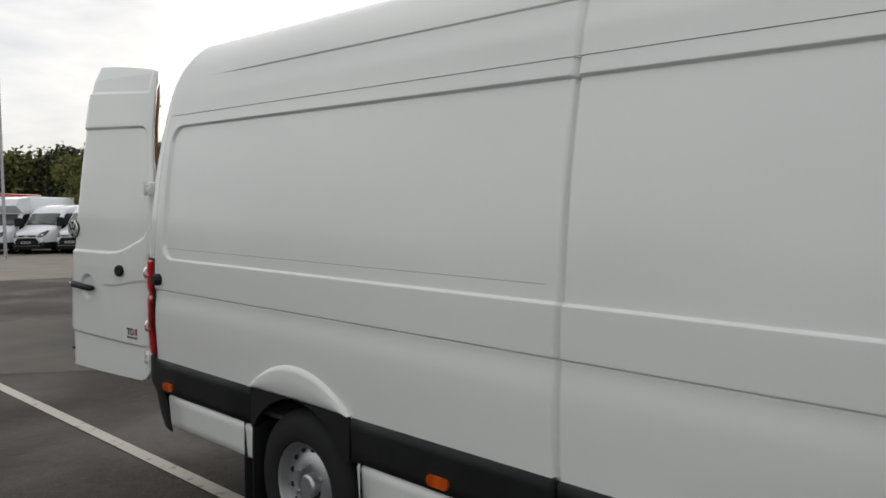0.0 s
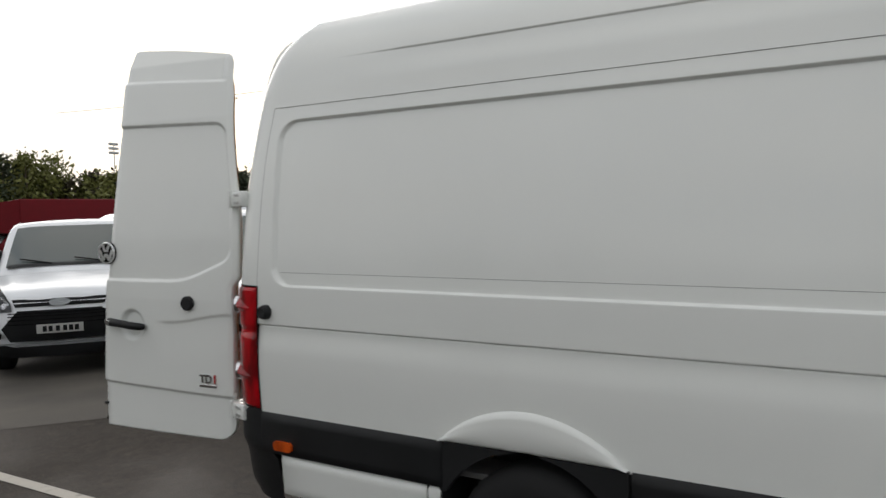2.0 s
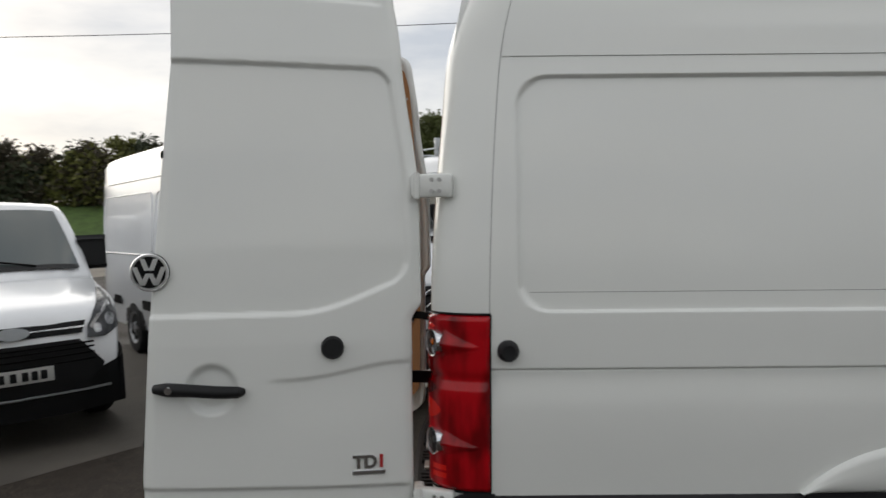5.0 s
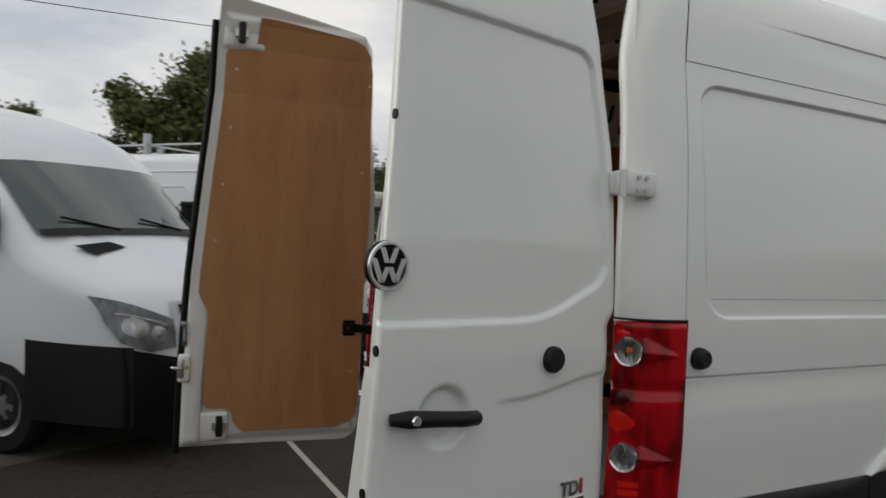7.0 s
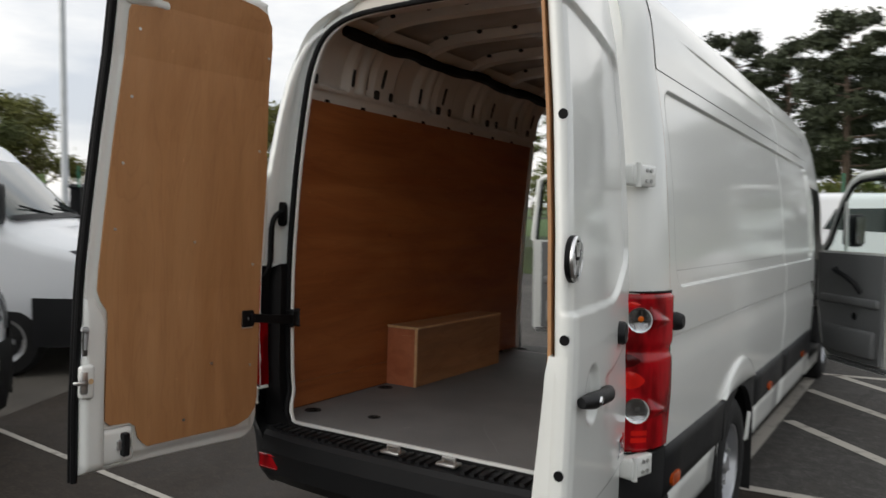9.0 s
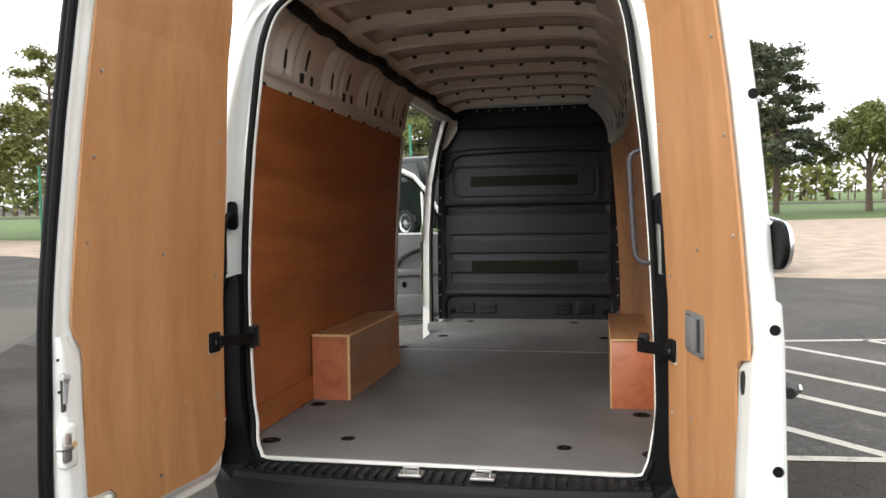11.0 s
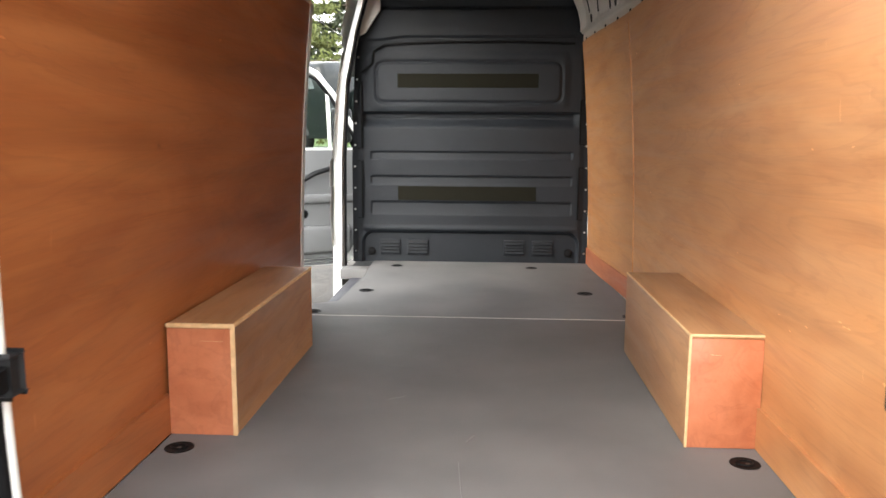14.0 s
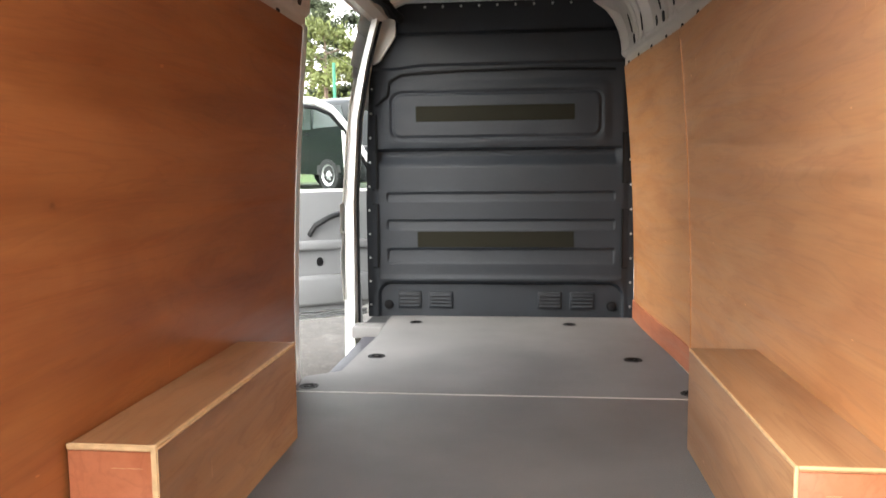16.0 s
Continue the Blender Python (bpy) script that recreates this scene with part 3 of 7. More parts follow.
# black rubbing strip, white skirts, side markers
for side_ in (1, -1):
    def strip(name, y0, y1, z0, z1, out, mat, lab="", s=side_):
        zs = sorted(set([z0, z0 + 0.012, z1 - 0.012, z1] + steps(z0, z1, 0.05)))
        ysx = sorted(set(steps(y0, y1, 0.25) + [y0 + 0.012, y1 - 0.012]))
        def f(y, z):
            e = min(1.0, min(z - z0, z1 - z) / 0.012, min(y - y0, y1 - y) / 0.012)
            x = lerp(z, [(0.42, .950), (.62, .968), (.82, .977)])
            return (s * (x - 0.012 + (0.012 + out) * max(0.0, e) ** 0.5), y, z)
        return sheet(name, ysx, zs, f, mat, van, flip=s < 0, label=lab)
    strip("rubbing_strip", 0.12, 1.115, 0.615, 0.815, 0.013, BLACK, "black plastic strip")
    strip("rubbing_strip", 1.865, SEAM_Y - 0.004, 0.615, 0.815, 0.013, BLACK, "black plastic strip")
    if side_ > 0:
        strip("rubbing_strip", SEAM_Y + 0.004, 4.4, 0.615, 0.815, 0.013, BLACK, "black plastic strip")
        strip("skirt", SEAM_Y + 0.004, 4.4, 0.43, 0.615, 0.002, WHITE)
    strip("skirt", 0.225, 1.10, 0.43, 0.615, 0.003, WHITE)
    strip("skirt", 1.885, SEAM_Y - 0.004, 0.43, 0.615, 0.003, WHITE)
    for y_ in (0.265, 2.39, 3.9):
        if side_ > 0 or y_ < 2.6:
            bm = bmesh.new()
            prism(bm, rrect(-0.055, 0.055, -0.022, 0.022, 0.018), 0.014, Matrix(((0, 0, side_, side_ * 0.981), (1, 0, 0, y_), (0, 1, 0, 0.668), (0, 0, 0, 1))))
            part("side_marker", bm, AMBER, van, "orange marker lamp")
    # flared arch: outer lip to dark liner
    def arch(a, r, s=side_):
        th = radians(a)
        r_in = max(0.455, 0.453 / math.sin(th))
        rr = r_in + (0.612 - r_in) * r
        bulge = 0.020 * math.sin(min(1.0, r * 1.2) * math.pi * 0.83) ** 0.6 + 0.004
        z = 0.36 + rr * math.sin(th)
        if r <= 0.01:
            bulge = -0.04
        if r >= 0.99:
            bulge = -0.002
        return (s * (lerp(z, [(0.8, 0.974), (1.0, 0.985)]) + bulge), WHEEL_Y - 0.012 + rr * math.cos(th) * 0.93, z)
    sheet("wheel_arch", steps(47.8, 132.2, 3), [0, 0.02, 0.1, 0.25, 0.45, 0.65, 0.8, 0.92, 1.0], arch, WHITE, van, flip=side_ > 0)
    def liner(a, d, s=side_):
        th = radians(a)
        return (s * (0.975 - d), WHEEL_Y - 0.012 + 0.445 * max(-1, min(1, 1.36 * math.cos(th))), 0.37 + 0.462 * max(-1, min(1, 1.36 * math.sin(th))))
    sheet("wheel_housing", steps(-20, 200, 10), [0, 0.15, 0.29], liner, DARK, van)
    for sg in (-1, 1):
        ends = [(WHEEL_Y - 0.012 + sg * 0.93 * math.sqrt(0.455 ** 2 - (z - 0.36) ** 2), z) for z in (0.812, 0.79, 0.76, 0.73, 0.70, 0.67, 0.64, 0.615)]
        y_e = 1.114 if sg < 0 else 1.866
        bm = bmesh.new()
        prism(bm, [(y_e, 0.615), (y_e, 0.812)] + ends, 0.03, Matrix(((0, 0, side_, side_ * 0.956), (1, 0, 0, 0), (0, 1, 0, 0), (0, 0, 0, 1))))
        part("arch_trim", bm, BLACK, van, "black plastic arch trim")
    boxp("mud_flap", (side_ * 0.70, side_ * 0.965, 1.085, 1.10, 0.20, 0.62), BLACK, van, 0.004)
    bm = bmesh.new()
    prism(bm, [(WHEEL_Y + 0.44 * math.cos(radians(a)), 0.36 + 0.46 * math.sin(radians(a))) for a in range(-10, 191, 10)], 0.01, Matrix(((0, 0, side_, side_ * 0.675), (1, 0, 0, 0), (0, 1, 0, 0), (0, 0, 0, 1))))
    part("inner_arch_wall", bm, DARK, van)


def wheel(y, side, x=0.955):
    m = Matrix.Translation((side * (x - 0.23), y, 0.357 + 0.0288 * y)) @ Matrix.Rotation(radians(90 * side), 4, "Y")
    bm = bmesh.new()
    lathe(bm, [(0.21, 0.0), (0.30, 0.0), (0.345, 0.02), (0.355, 0.05), (0.355, 0.18), (0.345, 0.21), (0.31, 0.232), (0.24, 0.236), (0.212, 0.225), (0.205, 0.1)], m, 40)
    w = part("wheel", bm, TYRE, van, "black tyre on a silver steel wheel", smooth=True)
    bm = bmesh.new()
    lathe(bm, [(0.205, 0.10), (0.212, 0.21), (0.208, 0.222), (0.198, 0.215), (0.19, 0.175), (0.165, 0.165), (0.12, 0.19), (0.085, 0.19), (0.08, 0.165), (0.05, 0.165)], m, 40)
    part("rim", bm, STEEL, w, "silver steel rim", smooth=True)
    for k in range(14):
        a = 2 * math.pi * k / 14
        bm = bmesh.new()
        prism(bm, rrect(-0.020, 0.020, -0.013, 0.013, 0.011, 3), 0.012, m @ Matrix.Rotation(a, 4, "Z") @ Matrix.Translation((0.157, 0, 0.160)) @ Matrix.Rotation(radians(-18), 4, "Y"))
        part("rim_hole", bm, DARK, w)
    for k in range(6):
        a = 2 * math.pi * k / 6
        bm = bmesh.new()
        lathe(bm, [(0.011, 0.0), (0.011, 0.02)], m @ Matrix.Translation((0.1 * math.cos(a), 0.1 * math.sin(a), 0.185)), 6)
        part("wheel_nut", bm, ZINC, w)
    bm = bmesh.new()
    lathe(bm, [(0.055, 0.16), (0.055, 0.20), (0.045, 0.21)], m, 20)
    part("hub_cap", bm, STEEL, w, smooth=True)


for y_, s_ in ((WHEEL_Y, 1), (WHEEL_Y, -1), (5.815, 1), (5.815, -1)):
    wheel(y_, s_)
bm = bmesh.new()
box(bm, -0.55, 0.55, 0.1, 6.0, 0.40, 0.60)
box(bm, -0.9, 0.9, WHEEL_Y - 0.05, WHEEL_Y + 0.05, 0.3, 0.40)
part("chassis", bm, DARK, van)


# tail lamps wrap round the corner
def tail_lamp(s):
    def at(a, z, out):
        i = idx(z)
        p = SECTION[i]
        th = min(1.0, a) * math.pi / 2
        y = lean(z) + 0.122 - (0.118 + lerp(z, TAIL) + out) * math.sin(th)
        return Vector((s * (p.x + out * math.cos(th) - 0.115 * (1 - math.cos(th)) - (0.004 if a > 1.1 else 0)), y if a < 1.1 else 0.01, z))
    def surf(a, z):
        e = smooth01(0, 0.04, a) * smooth01(1, 0.96, a) * smooth01(0.822, 0.836, z) * smooth01(1.384, 1.370, z)
        bulge = 0.0
        for zc in (1.294, 0.978):
            f = (0.53 - a) / 0.42 if a < 0.53 else 1.0
            w = abs(z - zc + 0.012 * f) / (0.040 * max(0.02, 1 - f))
            if f < 1 and w < 1:
                bulge = max(bulge, 0.022 * (1 - f) ** 0.7 * (1 - w))
        waist = 0.010 * math.exp(-((z - 1.178) / 0.022) ** 2)
        return at(a, z, 0.002 + 0.014 * e - waist * e + bulge * e)
    lamp = sheet("tail_lamp", steps(0, 1.0, 0.02), steps(0.822, 1.384, 0.005), surf, REDLENS, van, flip=s > 0, label="red tail lamp")
    for z0, z1, mat in ((0.822, 1.13, REDLENS), (1.13, 1.384, RUBBER)):
        sheet("lamp_return", [1.0, 1.2], steps(z0, z1, 0.02), surf, mat, lamp, flip=s > 0)
    for zc, mat in ((1.292, ORANGE), (0.976, CLEAR)):
        th = radians(66)
        nv = Vector((s * math.cos(th), -math.sin(th), 0))
        tv = Vector((s * math.sin(th), math.cos(th), 0))
        o = at(0.70, zc, 0.011)
        m = Matrix(((tv.x, 0, nv.x, o.x), (tv.y, 0, nv.y, o.y), (0, 1, 0, o.z), (0, 0, 0, 1)))
        bm = bmesh.new()
        lathe(bm, [(0.042, -0.02), (0.0445, 0.010), (0.0435, 0.016), (0.039, 0.013)], m, 28)
        part("lamp_ring", bm, CHROME, lamp, smooth=True)
        bm = bmesh.new()
        lathe(bm, [(0.0395, 0.013), (0.036, 0.010), (0.028, 0.0065), (0.016, 0.0045), (0.003, 0.004)], m, 28)
        part("lamp_dish", bm, LAMPSILVER, lamp, "silvered dish", smooth=True)
        bm = bmesh.new()
        lathe(bm, [(0.013, 0.004), (0.012, 0.011), (0.009, 0.0145), (0.003, 0.0155)], m @ Matrix.Translation((0.004, 0.004, 0)), 14)
        part("bulb", bm, mat if zc > 1 else DULLZINC, lamp, smooth=True)
        for k in range(14):
            bm = bmesh.new()
            a = 2 * math.pi * k / 14
            prism(bm, [(0.017 * math.cos(a - .10), 0.017 * math.sin(a - .10)), (0.036 * math.cos(a - .07), 0.036 * math.sin(a - .07)), (0.036 * math.cos(a + .07), 0.036 * math.sin(a + .07)), (0.017 * math.cos(a + .10), 0.017 * math.sin(a + .10))], 0.004, m @ Matrix.Translation((0, 0, 0.007)))
            part("lens_rib", bm, CHROME if k % 2 else DULLZINC, lamp)
    for nm, mat, ac, zc, ra, rz in (("lamp_bowl", REDDARK, 0.86, 1.145, 0.20, 0.026), ("bright_lens", REDBRIGHT, 0.78, 1.080, 0.28, 0.036), ("bright_lens", REDBRIGHT, 0.80, 1.345, 0.14, 0.010)):
        sheet(nm, steps(0, 2 * math.pi, math.pi / 16), [0.02, 0.5, 1.0], lambda t, r: at(min(0.975, ac + ra * r * math.cos(t)), zc + rz * r * math.sin(t) * (1 + 0.35 * math.cos(t)), 0.0150 + 0.004 * (1 - r * r)), mat, lamp, flip=s < 0)
    for z_ in (0.819, 1.386):
        bm = bmesh.new()
        tube(bm, [at(a, z_, 0.004) for a in steps(0, 1, 0.1)], 0.004, 6)
        part("lamp_gasket", bm, RUBBER, lamp)
    bm = bmesh.new()
    tube(bm, [at(0, z, 0.002) for z in steps(0.82, 1.384, 0.05)], 0.0035, 6)
    part("lamp_gasket", bm, RUBBER, lamp)
    for zz in (0.86, 0.885):
        sheet("reflector", steps(0.5, 0.75, 0.05), steps(zz, zz + 0.018, 0.009), lambda a, z: at(a, z, 0.0172), REDBRIGHT, lamp, flip=s > 0)


tail_lamp(1)
tail_lamp(-1)
for s_ in (1, -1):
    m = Matrix.Translation((s_ * 0.985, 0.178, 1.272)) @ Matrix.Rotation(radians(90 * s_), 4, "Y")
    bm = bmesh.new()
    lathe(bm, [(0.034, -0.01), (0.034, 0.012), (0.028, 0.03), (0.022, 0.036), (0.008, 0.034)], m, 20)
    part("door_buffer", bm, BLACK, van, "round black rubber buffer", smooth=True)


# rear opening: outline of the aperture, ring of jamb, seals
def aperture(off):
    half = spline([(0.0, .67 - off), (.4, .67 - off), (.690 + off * .7, .671 - off), (.735 + off * .9, .700 - off * .7), (.760 + off, .79 - off * .3), (.776 + off, .93), (.772 + off, 1.37), (.745 + off, 1.8), (.71 + off, 2.12),
                   (.68 + off * .95, 2.34 + off * .2), (.63 + off * .75, 2.455 + off * .65), (.51 + off * .3, 2.522 + off * .9), (.25, 2.548 + off * .8), (0.0, 2.555 + off * .8)], fixed=5)
    pts = [(p.x, p.y) for p in half]
    return pts + [(-x, z) for x, z in pts[-2:0:-1]]


def ring_between(name, rings, mat, lab=""):
    n = len(rings[0])
    verts, faces = [p for r in rings for p in r], []
    for k in range(len(rings) - 1):
        for i in range(n):
            faces.append((k * n + i, k * n + (i + 1) % n, (k + 1) * n + (i + 1) % n, (k + 1) * n + i))
    return link_to(mesh_ob(name, verts, faces, mat, True), van, lab)


def ap(off, dy):
    return [(x + 0.012 + 0.012 * smooth01(1.4, 0.8, z), lerp(z - 0.02, REAR) + dy - 0.042 * smooth01(0.82, 0.69, z) * smooth01(0.09, 0.04, off), z) for x, z in aperture(off)]


ring_between("rear_jamb", [ap(0.105, 0.0), ap(0.098, 0.035), ap(0.092, 0.055), ap(0.04, 0.055), ap(0.018, 0.048)], WHITE, "white painted door jamb")
ring_between("inner_edge", [ap(0.020, 0.045), ap(0.013, 0.043), ap(0.009, 0.047), ap(0.0085, 0.060), ap(0.03, 0.078)], WHITE)
bm = bmesh.new()
pts_ = [Vector(p) for p in ap(0.0255, 0.036)]
tube(bm, pts_ + pts_[:1], 0.0135, 8)
part("door_seal", bm, RUBBER, van, "black rubber door seal", smooth=True)

# lower jamb cover beside the lamps, wiring tubes, stay brackets
for s_ in (1, -1):
    bm = bmesh.new()
    prism(bm, [(0.740, 0.64), (0.725, 0.56), (0.884, 0.56), (0.884, 1.335), (0.868, 1.375), (0.806, 1.395), (0.800, 1.35), (0.803, 0.93), (0.790, 0.79), (0.768, 0.70)], 0.062, Matrix(((s_, 0, 0, 0.010), (0, 0, -1, 0.052), (0, 1, 0, 0), (0, 0, 0, 1))))
    part("jamb_cover", bm, RUBBER, van, "black plastic jamb cover")
    bm = bmesh.new()
    x_ = s_ * 0.828
    tube(bm, arc((x_, 0.03, 1.635), (x_, -0.03, 1.635), (x_ + s_ * .01, -0.03, 1.56), 6) + [Vector((x_ + s_ * .012, -0.03, 1.5))]
         + arc((x_ + s_ * .012, -0.03, 1.45), (x_ + s_ * .012, -0.03, 1.33), (x_ + s_ * .06, -0.05, 1.335), 8), 0.013, 10)
    t_ = part("wiring_tube", bm, RUBBER, van, "black ribbed rubber wiring tube", smooth=True)
    for k in range(14):
        bm = bmesh.new()
        lathe(bm, [(0.015, 0), (0.015, 0.005)], Matrix.Translation((x_ + s_ * .012, -0.03, 1.40 + k * 0.012)), 10)
        part("tube_rib", bm, RUBBER, t_)
    bm = bmesh.new()
    prism(bm, rrect(-0.020, 0.020, 1.57, 1.685, 0.02), 0.02, Matrix(((1, 0, 0, x_), (0, 0, -1, 0.04), (0, 1, 0, 0), (0, 0, 0, 1))))
    part("tube_grommet", bm, RUBBER, van)
    pts_ = [Vector((s_ * x, y, 1.143 + dz)) for x, y, dz in ((0.770, 0.055, -0.004), (0.752, 0.015, -0.004), (0.750, -0.035, -0.002), (0.764, -0.09, 0.004), (0.786, -0.14, 0.010), ((0.826 if s_ > 0 else 0.800), -0.205, 0.015))]
    bm = bmesh.new()
    rows_ = []
    for i_, p_ in enumerate(pts_):
        d_ = (pts_[min(i_ + 1, 5)] - pts_[max(i_ - 1, 0)]).normalized()
        o_ = Vector((d_.y, -d_.x, 0)).normalized() * 0.007
        h_ = Vector((0, 0, 0.020 if i_ else 0.026))
        rows_.append([bm.verts.new(q) for q in (p_ + o_ - h_, p_ - o_ - h_, p_ - o_ + h_, p_ + o_ + h_)])
    for a_, b_ in zip(rows_, rows_[1:]):
        for k in range(4):
            bm.faces.new((a_[k], a_[(k + 1) % 4], b_[(k + 1) % 4], b_[k]))
    bm.faces.new(rows_[0][::-1])
    bm.faces.new(rows_[-1])
    st = part("door_stay", bm, RUBBER, van, "black plastic door stay strap", smooth=True)
    boxp("stay_foot", (s_ * 0.752, s_ * 0.790, 0.03, 0.072, 1.105, 1.175), BLACK, st, 0.008)
    for z_ in (1.79, 0.785):
        hm_ = Matrix.Translation((s_ * (0.915 if z_ > 1 else 0.938), -0.055, z_)) @ Matrix.Rotation(radians(-16 * s_), 4, "Z")
        h_ = boxp("hinge", (-0.02, 0.02, -0.066, 0.066, -0.037, 0.037), WHITE, van, 0.007, "white painted steel hinge", m=hm_)
        bm = bmesh.new()
        lathe(bm, [(0.010, -0.041), (0.010, 0.041)], hm_ @ Matrix.Translation((s_ * 0.022, -0.045, 0)), 12)
        part("hinge_pin", bm, WHITE, h_, smooth=True)
        boxp("hinge_knuckle", (s_ * 0.852, s_ * (0.912 if z_ > 1 else 0.945), -0.124, -0.090, z_ - 0.034, z_ + 0.034), WHITE, h_, 0.008)
        for dy_ in (0.015, 0.04):
            for dz_ in (-0.018, 0.018):
                bm = bmesh.new()
                lathe(bm, [(0.007, 0), (0.007, 0.006)], hm_ @ Matrix.Translation((s_ * 0.02, dy_ - 0.01, dz_)) @ Matrix.Rotation(radians(90 * s_), 4, "Y"), 8)
                part("hinge_bolt", bm, ZINC, h_)

# rear step bumper
def bumper_f(x, k):
    prof = [(0.03, 0.648), (-0.04, 0.645), (-0.135, 0.636), (-0.155, 0.618), (-0.163, 0.55), (-0.15, 0.45), (-0.11, 0.40), (0.06, 0.38)]
    y, z = prof[k]
    return (x, y + 0.05 * (abs(x) / 0.79) ** 3, z)


bump = sheet("rear_bumper", steps(-0.79, 0.79, 0.03), list(range(8)), bumper_f, BLACK, van, label="black plastic rear step bumper", smooth=False)
for k_ in range(38):
    x_ = -0.76 + k_ * 0.0415
    if abs(abs(x_ - 0.055) - 0.135) > 0.055:
        boxp("step_rib", (x_ - 0.010, x_ + 0.010, -0.122 + 0.05 * (abs(x_) / 0.79) ** 3, -0.024, 0.638, 0.652), BLACK, bump, 0)
for s_ in (1, -1):
    def bend(a, z, s=s_):
        th = a * math.pi / 2
        z = 0.39 + (z - 0.39) * (1 - 0.19 * smooth01(0.25, 0.75, a))
        k = smooth01(0.60, 0.67, z)
        x = lerp(z, [(0.40, .94), (.62, .980), (.82, .984)])
        w, y0, y1 = 0.19 - 0.075 * k, 0.225 - 0.09 * k, -0.112 + 0.03 * k + 0.05 * smooth01(0.46, 0.38, z)
        return (s * (x - w * (1 - math.cos(th))), y0 - (y0 - y1) * math.sin(th), z)
    sheet("bumper_corner", steps(0, 1, 0.08), steps(0.39, 0.82, 0.03), bend, BLACK, bump, flip=s_ > 0)
    sheet("bumper_ledge", steps(0, 1, 0.1), [0, 1], lambda a, k, s=s_: bend(a, 0.655) if k == 0 else (s * 0.80, 0.05, 0.655), BLACK, bump, flip=s_ < 0)
    boxp("bumper_reflector", (s_ * 0.69, s_ * 0.79, -0.122, -0.095, 0.475, 0.53), REDLENS, bump, 0.006, "red reflector")
    m = Matrix.Translation((0.055 + s_ * 0.135, -0.078, 0.648))
    st = boxp("door_striker", (-0.045, 0.045, -0.03, 0.03, 0.0, 0.012), ZINC, bump, 0.003, "zinc striker plate", m=m)
    bm = bmesh.new()
    tube(bm, [m @ Vector(p) for p in ((-0.028, 0, 0.01), (-0.028, 0, 0.03), (0.028, 0, 0.03), (0.028, 0, 0.01))], 0.006, 8)
    part("striker_bar", bm, ZINC, st, smooth=True)


# ---- rear doors ----
DOOR_W = 0.865
DOOR_LEAN = [(1.30, 0), (1.6, .016), (1.9, .038), (2.2, .070), (2.4, .108), (2.5, .138), (2.6, .19)]
FREE_EDGE = [(0.9, 0), (1.41, .03), (2.2, .10), (2.6, .092)]
LEFT_EDGE = [(0.9, 0), (1.41, .018), (2.2, .076), (2.6, .072)]


